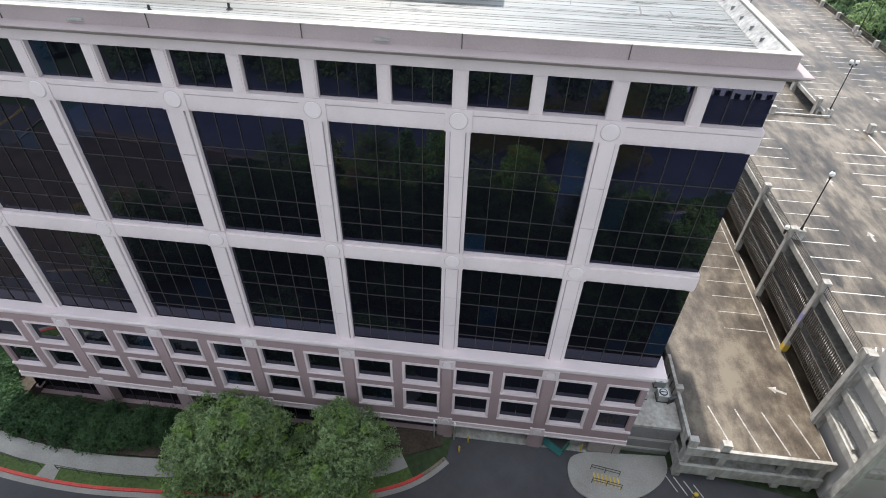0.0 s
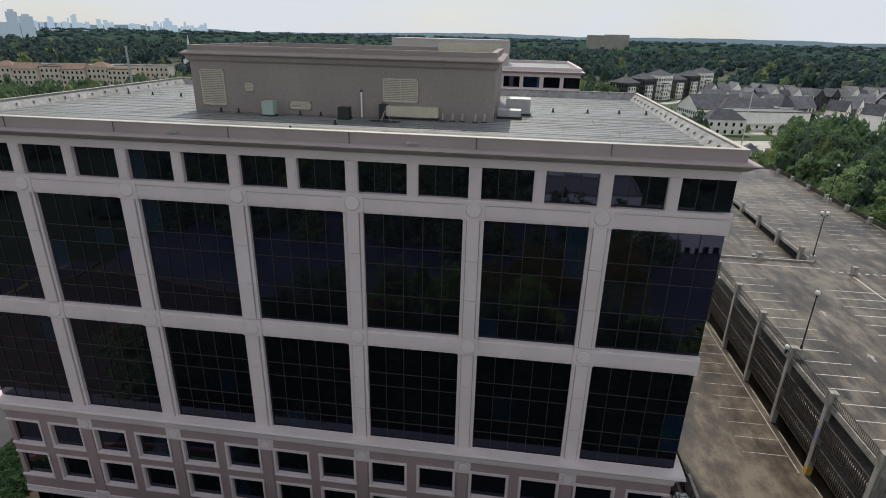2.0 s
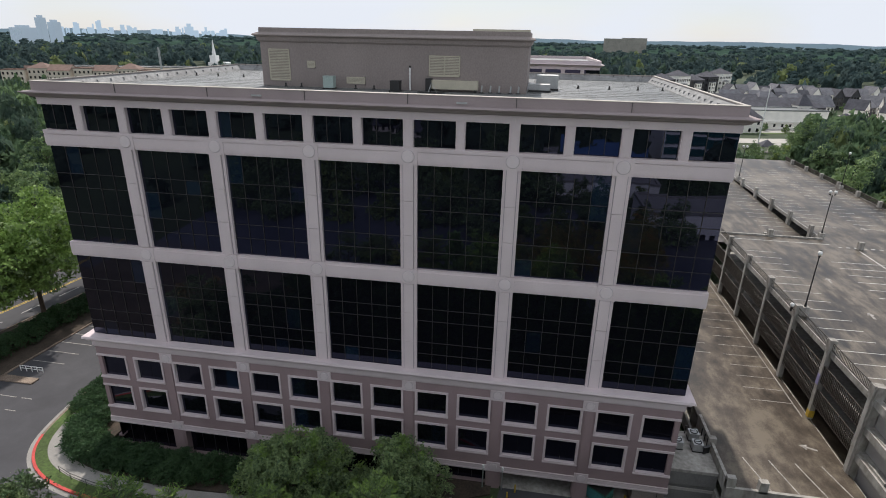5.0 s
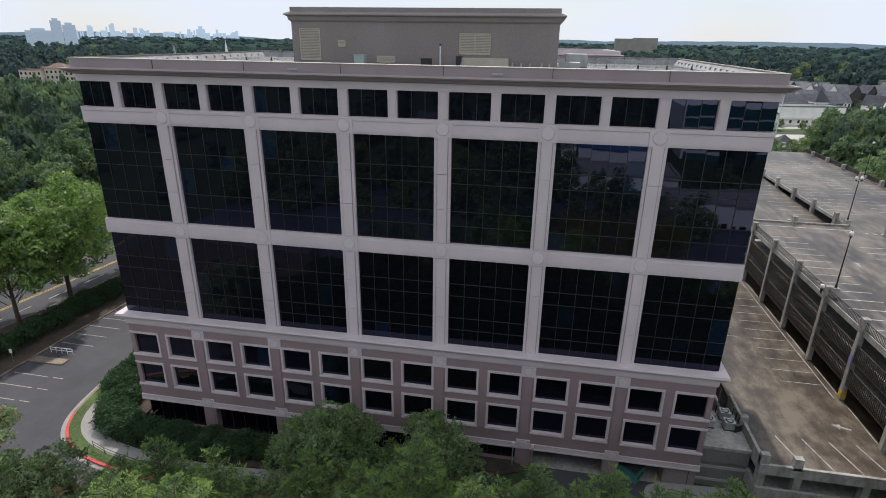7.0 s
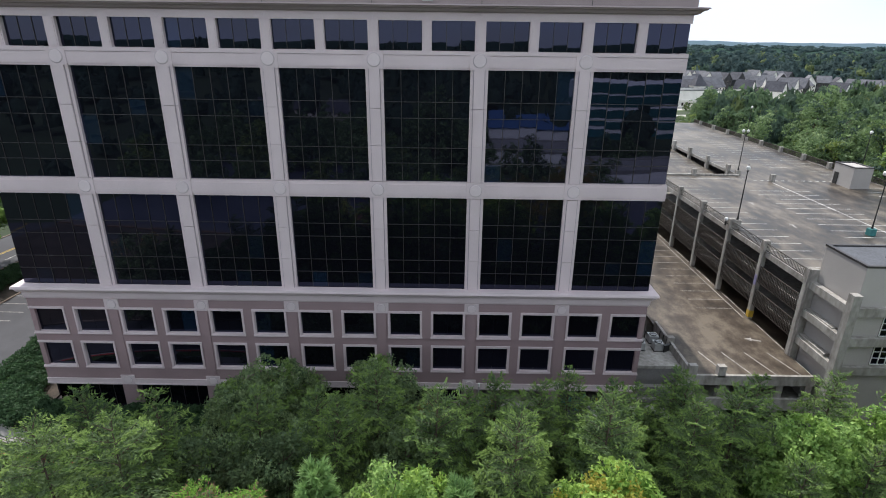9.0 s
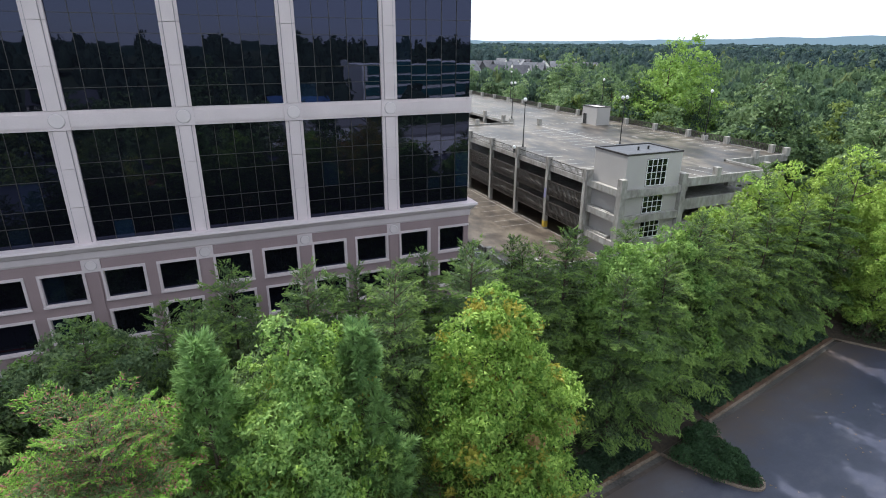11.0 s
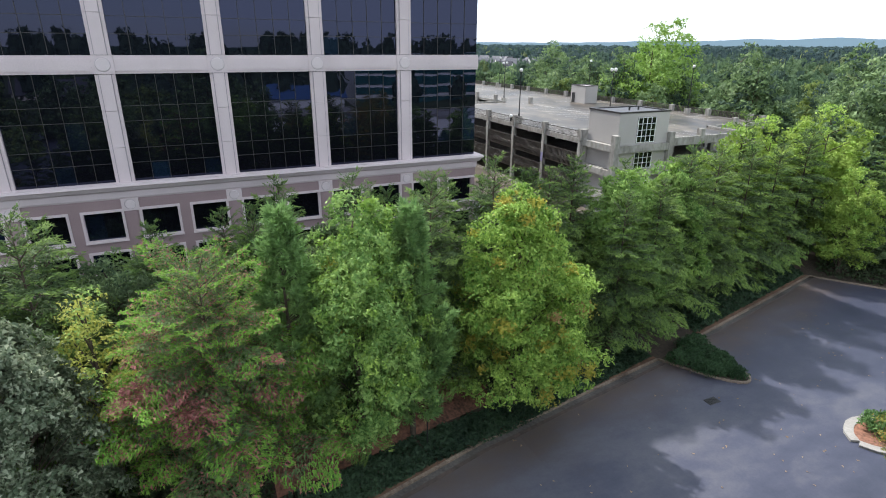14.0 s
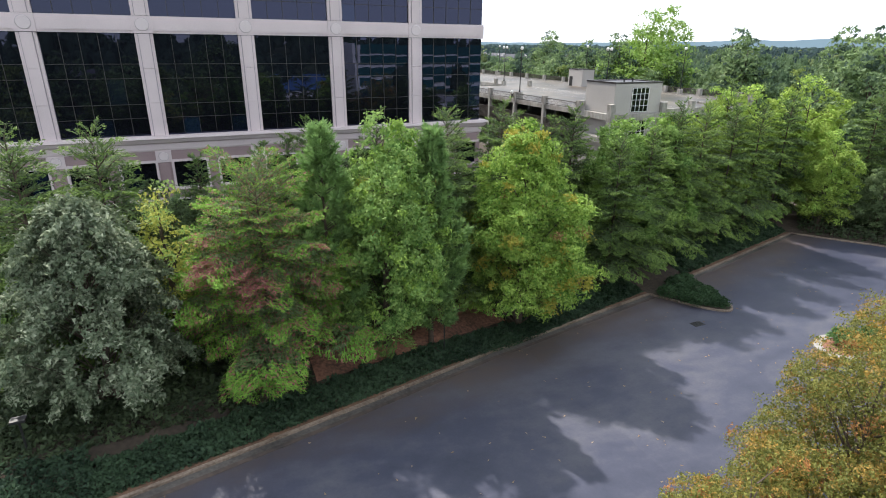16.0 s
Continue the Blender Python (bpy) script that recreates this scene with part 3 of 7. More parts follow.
        xs = [a] + [x for w in wins for x in w] + [b]
        for k in range(0, len(xs), 2):
            if xs[k + 1] - xs[k] > 0.1:
                for z0, z1 in ((8.3, 11.4), (4.25, 7.45)):
                    put("wall_pier", MB().box(xs[k], xs[k + 1], 0.0, 0.5, z0, z1), MAUVE, parent, m)
        for x0, x1 in wins:
            for z0, z1 in ((8.3, 11.4), (4.25, 7.45)):
                f, t, u = MB(), 0.17, 0.24
                lo, hi = x0 > -half + 0.1, x1 < half - 0.1
                if lo:
                    f.box(x0, x0 + t, -0.09, 0.35, z0 + u, z1 - u).box(x0 + t, x0 + t + 0.06, 0.0, 0.35, z0 + u, z1 - u)
                if hi:
                    f.box(x1 - t, x1, -0.09, 0.35, z0 + u, z1 - u).box(x1 - t - 0.06, x1 - t, 0.0, 0.35, z0 + u, z1 - u)
                f.box(x0, x1, -0.09, 0.35, z1 - u, z1).box(x0 - 0.03, x1 + 0.03, -0.14, 0.35, z0, z0 + u - 0.1).box(x0, x1, -0.09, 0.35, z0 + u - 0.1, z0 + u)
                fr = put("window_frame", f, PRECAST, parent, m)
                g0, g1 = x0 + (t if lo else 0), x1 - (t if hi else 0)
                if single:
                    put("pane", MB().box(g0, g1, 0.3, 0.33, z0 + u, z1 - u), GLASS, fr, Matrix())
                else:
                    w = (g1 - g0) / 2
                    for k in (0, 1):
                        pane(fr, w - 0.02, z1 - z0 - 2 * u, g0 + w * (k + 0.5), 0.3, (z0 + z1) / 2, Matrix())
        # ground-floor glass
        if not (dock and i >= 5):
            g0, g1 = a + (0.8 if i else 0.05), b - (0.8 if i < len(ends) - 2 else 0.05)
            low = -1.5 if dock and i < 4 else 0.0
            curtain(parent, m @ Matrix.Translation((0, 0.45, 0)), g0, g1, 0.12 + low, 2.2, (0.5,), max(1, round((g1 - g0) / 1.6)), single)
            put("plinth", MB().box(g0, g1, 0.3, 0.9, -0.1 + low, 0.12 + low), MAUVE, parent, m)
    for c in cols:
        put("base_pilaster", MB().box(c - 0.45, c + 0.45, -0.07, 0.0, 3.4, 11.15), MAUVE, parent, m)
        for z in (11.78, 2.78):
            blk = put("node_block", MB().box(c - 0.72, c + 0.72, -0.11, 0.45, z - 0.6, z + 0.55), PRECAST, parent, m)
            put("ring", disc(MB(), c, -0.11, z, 0.47, 0.015), RINGC, blk, Matrix())
            put("medallion", disc(MB(), c, -0.125, z, 0.43, 0.04), DISCW, blk, Matrix())
        put("ground_column", MB().box(c - 0.78, c + 0.78, -0.02, 0.9, -1.6 if dock else -0.1, 2.17).box(c - 0.55, c + 0.55, -0.08, -0.02, -1.6 if dock else -0.1, 2.17), MAUVE, parent, m)
    for i in range(len(ends) - 1):
        x0, x1 = ends[i] + (0.73 if i else -0.05), ends[i + 1] - (0.73 if i < len(ends) - 2 else -0.05)
        put("base_beam", MB().box(x0, x1, -0.10, 0.5, 2.2, 2.88).box(x0, x1, -0.16, 0.4, 2.2, 2.36), PRECAST, parent, m)


FRONT = Matrix()
cols7 = [BAY * (k - 2.5) for k in range(6)]
cols4 = [BAY * (k - 1.5) for k in range(4)]
facade(office, FRONT, HX, cols7, False, True)
facade(office, pose(HX - 0.02, DEPTH / 2, -0.006, 0, 0, 90), DEPTH / 2 - 0.02, cols4, True, corner=0.42)
facade(office, pose(-HX + 0.02, DEPTH / 2, -0.006, 0, 0, -90), DEPTH / 2 - 0.02, cols4, True, corner=0.42)
facade(office, pose(0, DEPTH, 0, 0, 0, 180), HX, cols7, True)
# mouldings all round
part("cornice", MB().ring([(-0.16, 40.84), (0.16, 40.84), (0.16, 40.05), (0.9, 39.98), (0.95, 39.9), (0.82, 39.86), (0.78, 39.78), (0.5, 39.68), (0.36, 39.52), (0.12, 39.42), (-0.16, 39.42)], -HX, HX, 0, DEPTH), CORNICE, office)
part("coping", MB().ring([(-0.22, 40.845), (0.2, 40.845), (0.2, 40.9), (-0.22, 40.92)], -HX, HX, 0, DEPTH), COPING, office, "cream metal coping")
part("upstand", MB().ring([(-0.165, 40.78), (-0.162, 40.03), (-0.85, 40.035)], -HX, HX, 0, DEPTH), UPSTAND, office, "white membrane upstand inside the parapet")
part("base_cornice", MB().ring([(-0.3, 13.85), (0.72, 13.84), (0.78, 13.6), (0.6, 13.52), (0.42, 13.2), (0.16, 13.05), (0.12, 12.5), (0.04, 12.33), (-0.3, 12.33)], -HX, HX, 0, DEPTH), PRECAST, office)
for c in cols7:
    for dz, z0, z1 in ((0.165, 40.02, 40.9),):
        part("joint", MB().box(c - 0.02, c + 0.02, -0.206, -0.15, z0, z1), MULLION, office)
# inner core, near-black in place of the unlit rooms behind the glass; dock recess left open
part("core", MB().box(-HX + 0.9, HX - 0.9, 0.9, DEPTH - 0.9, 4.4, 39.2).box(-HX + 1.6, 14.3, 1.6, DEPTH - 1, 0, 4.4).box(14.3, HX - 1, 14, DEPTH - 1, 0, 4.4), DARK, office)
part("dock_wall", MB().box(14.4, 14.75, 0.3, 14, -0.1, 4.4).box(28.2, 31.4, 0.15, 0.6, -0.1, 2.2).box(28.2, 28.5, 0.6, 14, -0.1, 4.4).box(14.8, 28.2, 0.5, 14, 2.6, 2.9), STUCCO, office)
part("roof", MB().box(-HX + 0.17, HX - 0.17, 0.17, DEPTH - 0.17, 39.2, 40.02), ROOFING, office, "pale weathered roof membrane with grey seams")
seams = MB()
for k in range(1, 40):
    seams.box(-HX + 0.5, HX - 0.5, 0.5 + k * 0.95, 0.52 + k * 0.95, 40.02, 40.03)
part("roof_seam", seams, MULLION, office)
for k in range(31):
    x = -30 + 2 * k
    part("flashing_clip", MB().box(x - 0.05, x + 0.05, DEPTH - 0.3, DEPTH - 0.2, 40.3, 40.85), MULLION, office)
for k in range(18):
    y = 1.5 + 2 * k
    for sx in (-1, 1):
        part("flashing_clip", MB().box(sx * (HX - 0.48) - 0.2, sx * (HX - 0.48) + 0.2, y - 0.02, y + 0.02, 40.1, 40.5), UPSTAND, office)
# rooftop plant room
PX0, PX1, PY0, PY1 = -14.9, 14.2, 13.2, 31.0
pent = part("plant_room", MB().box(PX0, PX1, PY0, PY1, 40.0, 44.6), STUCCO, office, "taupe stucco rooftop plant room")
part("plant_cornice", MB().ring([(-0.5, 46.05), (0.05, 46.05), (0.05, 45.6), (0.35, 45.5), (0.62, 45.35), (0.62, 45.25), (0.3, 45.1), (0.22, 44.75), (0.08, 44.6), (-0.5, 44.6)], PX0, PX1, PY0, PY1), STUCCO, pent)
part("plant_roof", MB().box(PX0 + 0.4, PX1 - 0.4, PY0 + 0.4, PY1 - 0.4, 44.7, 45.3), ROOFING, pent)


def louver(x0, x1, z0, z1, split=False):
    lv = part("louver", MB().box(x0, x1, PY0 - 0.1, PY0, z0, z0 + 0.12).box(x0, x1, PY0 - 0.1, PY0, z1 - 0.12, z1).box(x0, x0 + 0.1, PY0 - 0.1, PY0, z0, z1).box(x1 - 0.1, x1, PY0 - 0.1, PY0, z0, z1), BEIGE, pent, "cream slatted louver")
    part("louver_back", MB().box(x0 + 0.05, x1 - 0.05, PY0 - 0.02, PY0 + 0.005, z0 + 0.05, z1 - 0.05), STUCCO, lv)
    n = max(3, int((z1 - z0) / 0.17))
    for k in range(n):
        z = z0 + 0.12 + (z1 - z0 - 0.24) * k / n
        part("slat", MB().box(x0 + 0.09, x1 - 0.09, PY0 - 0.09, PY0 - 0.03, z, z + 0.09), BEIGE, lv)
    if split:
        part("stile", MB().box((x0 + x1) / 2 - 0.06, (x0 + x1) / 2 + 0.06, PY0 - 0.12, PY0 - 0.01, z0 + 0.12, z1 - 0.12), BEIGE, lv)


louver(-14.0, -11.6, 40.6, 43.9)
louver(-9.6, -8.7, 42.0, 42.75)
louver(-5.2, -3.1, 40.5, 41.2)
louver(3.9, 7.2, 41.5, 43.6, True)
part("rear_screen", MB().box(6.5, 14.0, 30.4, 30.6, 45.3, 46.5), BEIGE, pent)

# kerbed pad beside the dock
PAD = smooth_line([(28.2, 0.0), (26.6, -0.8), (26.2, -2.4), (26.8, -4.1), (28.6, -4.9), (31.2, -4.6), (33.4, -3.8), (35.2, -2.3), (36.0, -0.9), (36.0, 0.5)], 4)
structure("dock_pad", MB().prism([*PAD], -0.1, 0.16), WALKWAY, "pale rounded concrete pad beside the loading dock", "pavement")
structure("dock_floor", sheet([(14.6, 0.0), (28.2, 0.0), (28.2, 13.5), (14.6, 13.5)], 0.004), CONC, "pale concrete floor of the loading dock", "floor")

# ---- parking garage ----
garage = thing("parking_garage", "three-level concrete parking garage with iron railings and stained decks", "garage")
GX0, GX1 = 49.4, 88.0
for z in (14.0, 11.0, 8.0):
    part("deck_slab", MB().prism([(GX0, -1.5), (75, -1.5), (75, 5.5), (GX1, 5.5), (GX1, 125), (66, 125), (66, 52), (GX0, 52)], z - 0.35, z), DECK if z > 13 else CONC, garage)
rm = MB()
rm.quad((GX0, 52, 12.3), (65.6, 52, 12.3), (65.6, 125, 14.3), (GX0, 125, 14.3)).quad((GX0, 52, 11.95), (GX0, 125, 13.95), (65.6, 125, 13.95), (65.6, 52, 11.95)).quad((GX0, 52, 11.95), (GX0, 52, 12.3), (GX0, 125, 14.3), (GX0, 125, 13.95)).quad((65.6, 52, 11.95), (65.6, 125, 13.95), (65.6, 125, 14.3), (65.6, 52, 12.3))
part("ramp", rm, DECK, garage)
part("spandrel", MB().box(GX0, 66, 51.8, 52.1, 13.6, 14.28), CONC, garage)
part("spandrel", MB().box(65.95, 66.2, 52.1, 118, 13.62, 14.18), CONC, garage)
part("spandrel", MB().box(58.8, 75.2, -1.75, -1.5, 13.2, 14.3).box(75.0, 75.3, -1.5, 5.5, 13.2, 14.3).box(75, GX1, 5.25, 5.5, 13.2, 14.3), CONC, garage)
part("spandrel", MB().box(GX1, GX1 + 0.2, 5.5, 125, 13.2, 14.1), CONC, garage)
for z in (11.0, 8.0):
    part("spandrel", MB().box(58.8, 75.2, -1.75, -1.5, z - 0.8, z + 0.6).box(75, GX1, 5.25, 5.5, z - 0.8, z + 0.6), CONC, garage)
part("inner_wall", MB().box(80, 80.3, 6, 120, 4.5, 13.6).box(56, 80, 50, 50.3, 5, 13.6), CONC, garage)
COLS = [3.4 + 8.6 * k for k in range(15)]
cm = MB().box(-0.36, 0.2, -0.27, 0.27, -9.2, 0.0).box(-0.42, 0.3, -0.38, 0.38, 0.0, 1.35).mesh("garage_column")
cm.materials.append(CONC)
for y in COLS[:6]:
    ob = new("garage_column", cm)
    ob.parent, ob.location = garage, (GX0, y, 14.0)
for x in (58.0, 66.0, 74.0):
    for y in COLS[:7]:
        ob = new("garage_column", MB().box(-0.3, 0.3, -0.3, 0.3, 4.9, 13.7).mesh("garage_column"))
        ob.data.materials.append(CONC)
        ob.parent, ob.location = garage, (x, y, 0)
pm = MB().box(-0.38, 0.38, -0.38, 0.38, 0, 1.25).mesh("post")
pm.materials.append(CONC)
for k in range(7):
    part("ramp_pier", MB().box(65.5, 66.1, 55.6 + 9 * k, 56.4 + 9 * k, 10.8, 15.3), CONC, garage)
for x, y in [(GX1 - 0.2, 8 + 8.6 * k) for k in range(14)] + [(66, -1.4), (74.8, -1.4), (81, 5.4), (87.6, 5.4), (70, 48), (57.5, 52)]:
    ob = new("post", pm)
    ob.parent, ob.location = garage, (x, y, 14.0)


def railing(parent, y0, y1, x, z, h, step, bar):
    rail = part("railing", MB().box(x - 0.04, x + 0.04, y0, y1, z + h - 0.08, z + h), RAIL, parent, "dark iron railing with close upright bars")
    part("bottom_rail", MB().box(x - 0.04, x + 0.04, y0, y1, z + 0.05, z + 0.12), RAIL, rail)
    mb = MB()
    n = int((y1 - y0) / step)
    for k in range(n + 1):
        y = y0 + (y1 - y0) * k / n
        mb.box(x - bar, x + bar, y - bar, y + bar, z, z + h - 0.02)
    tagged(part("bar_screen", mb, RAIL, rail), kind="stuff")


for a, b in zip(COLS[:6], COLS[1:6] + [52.0]):
    part("edge_beam", MB().box(GX0 - 0.2, GX0 + 0.1, a + 0.38, b - 0.38, 13.45, 14.12), CONC, garage)
    railing(garage, a + 0.4, b - 0.4, GX0 - 0.05, 14.12, 0.95, 0.26, 0.018)
    for z in (11.0, 8.0):
        part("edge_beam", MB().box(GX0 - 0.1, GX0 + 0.1, a + 0.38, b - 0.38, z - 0.35, z + 0.04), CONC, garage)
        railing(garage, a + 0.4, b - 0.4, GX0 - 0.24, z - 0.95, 2.1, 0.3, 0.04)
railing(garage, 5.5, 125, GX1 + 0.1, 14.1, 1.05, 0.3, 0.045)
# stair tower
tower = part("stair_tower", MB().box(50.0, 58.2, -2.9, 3.0, 0, 18.0), STUCCO2, garage, "pale stucco stair tower")
part("tower_coping", MB().ring([(-0.3, 18.2), (0.06, 18.2), (0.06, 18.0), (-0.3, 18.0)], 50.0, 58.2, -2.9, 3.0), MULLION, tower)
part("tower_roof", MB().box(50.3, 57.9, -2.6, 2.7, 18.0, 18.06), TAR, tower)
part("tower_vent", MB().tube((53.6, -0.4, 18.0), (53.6, -0.4, 18.5), 0.12, 0.12).tube((55.2, -0.3, 18.0), (55.2, -0.3, 18.5), 0.12, 0.12), IRON, tower)
for x, y in ((49.5, 3.2), (49.5, -3.15), (58.6, -3.1)):
    part("tower_pier", MB().box(x - 0.4, x + 0.4, y - 0.4, y + 0.4, 0, 15.4), CONC, tower)
for z in (13.6, 10.4, 7.2):
    part("tower_beam", MB().box(49.9, 58.2, -3.4, -2.9, z - 0.45, z + 0.45).box(49.2, 49.8, -2.75, 2.8, z - 0.3, z + 0.5), CONC, tower)
for z0, z1, rows in ((14.3, 17.4, 4), (10.95, 13.0, 3), (7.8, 9.9, 3)):
    x0, x1 = 53.0, 55.9
    win = part("tower_window", MB().box(x0 - 0.05, x1 + 0.05, -2.93, -2.9, z0 - 0.05, z1 + 0.05), DARK, tower, "white-barred stair window")
    for k in range(5):
        x = x0 + (x1 - x0) * k / 4
        part("mullion", MB().box(x - 0.025, x + 0.025, -3.02, -2.93, z0, z1), GLOBE, win)
    for k in range(rows + 1):
        z = z0 + (z1 - z0) * k / rows
        part("transom", MB().box(x0, x1, -3.01, -2.935, z - 0.025, z + 0.025), GLOBE, win)
    for k in range(4):
        for r in range(rows):
            ob = new("pane", pane_mesh((x1 - x0) / 4 - 0.1, (z1 - z0) / rows - 0.1))
            ob.parent, ob.location = win, (x0 + (x1 - x0) * (k + 0.5) / 4, -2.95, z0 + (z1 - z0) * (r + 0.5) / rows)
# stair head on the deck
head = part("stair_head", MB().box(80.6, 83.9, 43.0, 48.0, 14.0, 17.6), STUCCO2, garage, "pale plastered stair head")
part("head_coping", MB().ring([(-0.25, 17.75), (0.05, 17.75), (0.05, 17.6), (-0.25, 17.6)], 80.6, 83.9, 43.0, 48.0), MULLION, head)
part("head_door", MB().box(80.52, 80.6, 46.5, 47.5, 14.0, 16.1), IRON, head)

# lower deck beside the office block
lower = thing("lower_deck", "lower concrete parking deck with stained surface and bare posts", "parking deck")
part("slab", MB().box(36.6, 49.3, -1.2, 70, 4.6, 5.0), DECKLOW, lower)
part("covered_floor", MB().box(49.3, 79.9, 3.1, 50, 4.6, 4.996), DECKLOW, lower)
part("parapet", MB().box(36.3, 36.6, -1.2, 9, 4.2, 5.9), CONC, lower)
part("edge", MB().box(36.3, 49.5, -1.5, -1.2, 4.1, 5.25), CONC, lower)
for x, y in ((36.7, -1.1), (39.6, -1.2), (36.5, 4.6)):
    part("post", MB().box(x - 0.4, x + 0.4, y - 0.3, y + 0.3, 5.0, 6.3), CONC, lower)
part("lower_slab", MB().box(36.4, 49.4, -1.4, 60, 1.5, 1.9).box(36.2, 36.5, -1.4, 20, 1.2, 2.8).box(36.3, 49.4, -1.7, -1.4, 1.2, 2.6), CONC, lower)
for x in (36.7, 40.0, 46.0, 49.0):
    part("deck_column", MB().box(x - 0.35, x + 0.35, -1.35, -0.65, -0.1, 4.6), CONC, lower)
part("back_wall", MB().box(36.6, 49.3, 12, 12.3, -0.1, 4.6).box(49.3, 49.4, -1, 60, -0.1, 5), CONC, lower)
# plinth with the condensers between block and deck
annex = thing("service_wall", "grey stepped service wall between office block and deck", "wall")
BLOCK = mat("grey_block_wall", (0.20, 0.196, 0.19), 0.9, 0.12, 0.5, 6, 0.2)
part("wall_upper", MB().box(31.5, 36.2, 0.6, 6.6, 3.1, 4.7), BLOCK, annex)
part("wall_middle", MB().box(31.5, 36.25, 0.8, 6.6, -0.1, 3.08), BLOCK, annex)
part("ledge", MB().box(31.4, 36.22, 0.5, 6.7, 4.7, 5.05), CONC, annex)


# ---- painted lines ----
def line(mb, x0, y0, x1, y1, w, z):
    a, b = Vector((x0, y0)), Vector((x1, y1))
    d = (b - a)
    mb.obox(*((a + b) / 2), z, z + 0.006, d.length, w, math.atan2(d.y, d.x))


def stall(parent, material, *a):
    mb = MB()
    line(mb, *a)
    part("stall_line", mb, material, parent)


for k in range(15):
    stall(garage, PAINT, 50.3, 6.9 + 2.62 * k, 55.4, 6.9 + 2.62 * k, 0.10, 14.0)
for k in range(13):
    stall(garage, PAINT, 62.5, 9.5 + 2.62 * k, 72.5, 9.5 + 2.62 * k, 0.12, 14.0)
for k in range(40):
    stall(garage, PAINT, 82.2, 12 + 2.62 * k, 87.2, 12 + 2.62 * k, 0.10, 14.0)
for k in range(20):
    stall(garage, PAINT, 67, 60 + 2.62 * k, 72, 60 + 2.62 * k, 0.10, 14.0)
    stall(garage, PAINT, 76, 60 + 2.62 * k, 80, 60 + 2.62 * k, 0.12, 14.0)
for k in range(18):
    stall(garage, PAINT, 59.8, 55 + 2.62 * k, 65.2, 55 + 2.62 * k, 0.11, 12.31 + (3 + 2.62 * k) * 2.0 / 73)
stall(garage, PAINT, 69.5, 47.0, 69.5, 9.0, 0.16, 14.002)
stall(garage, PAINT, 51, 49.5, 66, 49.5, 0.16, 14.0)
for k in range(4):
    stall(garage, PAINT, 62 + 2.6 * k, -0.9, 61 + 2.6 * k, 4.2, 0.14, 14.0)
for k in range(9):
    stall(garage, PAINT, 50.4 + 0.6 * k, 3.2, 51.4 + 0.6 * k, 5.2, 0.14, 14.0)
for k in range(14):
    stall(lower, OLDPAINT, 43.8, 14.5 + 2.62 * k, 48.6, 14.5 + 2.62 * k, 0.10, 5.0)
    if k > 3:
        stall(lower, OLDPAINT, 38.0, 14.5 + 2.62 * k, 42.0, 14.5 + 2.62 * k, 0.13, 5.0)
stall(lower, OLDPAINT, 48.6, 12, 48.6, 56, 0.14, 5.002)
for k in range(4):
    stall(lower, OLDPAINT, 39.4 + 2.55 * k, 3.6, 40.6 + 2.55 * k, -0.9, 0.14, 5.0)


# ---- trees ----
def crown_cards(pts, nrm, size, rng, aspect=1.5, droop=0.0, wide=0.42):
    """A mesh of small bent leaves at the points, facing roughly along nrm."""
    n = len(pts)
    d = rng.normal(size=(n, 3)) * 0.9 + nrm
    d /= np.linalg.norm(d, axis=1)[:, None] + 1e-9
    a = rng.normal(size=(n, 3))
    a[:, 2] -= droop
    u = a - (a * d).sum(1)[:, None] * d
    u /= np.linalg.norm(u, axis=1)[:, None] + 1e-9
    w = np.cross(d, u)
    s = (size * rng.uniform(0.65, 1.3, n))[:, None]
    tip, side = u * s * aspect * 0.5, w * s * wide
    return np.stack([pts - tip * 0.8 + side, pts - tip * 0.8 - side, pts + tip * 1.2], 1).reshape(-1, 3)


def leaf_mesh(name, v, *materials, pick=None, more=None):
    """Mesh of loose triangles; more: vertices and faces of smooth rounded shapes to go with them."""
    n0 = len(v) // 3
    idx = np.arange(3 * n0, dtype=np.int32)
    if more is not None:
        idx = np.concatenate([idx, (more[1] + len(v)).astype(np.int32).ravel()])
        v = np.concatenate([v, more[0]])
    n = len(idx) // 3
    me = bpy.data.meshes.new(name)
    me.vertices.add(len(v))
    me.vertices.foreach_set("co", v.astype(np.float32).ravel())
    me.loops.add(3 * n)
    me.loops.foreach_set("vertex_index", idx)
    me.polygons.add(n)
    me.polygons.foreach_set("loop_start", np.arange(0, 3 * n, 3, dtype=np.int32))
    me.polygons.foreach_set("loop_total", np.full(n, 3, dtype=np.int32))
    me.polygons.foreach_set("use_smooth", np.arange(n) >= n0)
    for m in materials:
        me.materials.append(m)
    if pick is not None:
        me.polygons.foreach_set("material_index", pick.astype(np.int32))
    me.update(calc_edges=True)
    return me


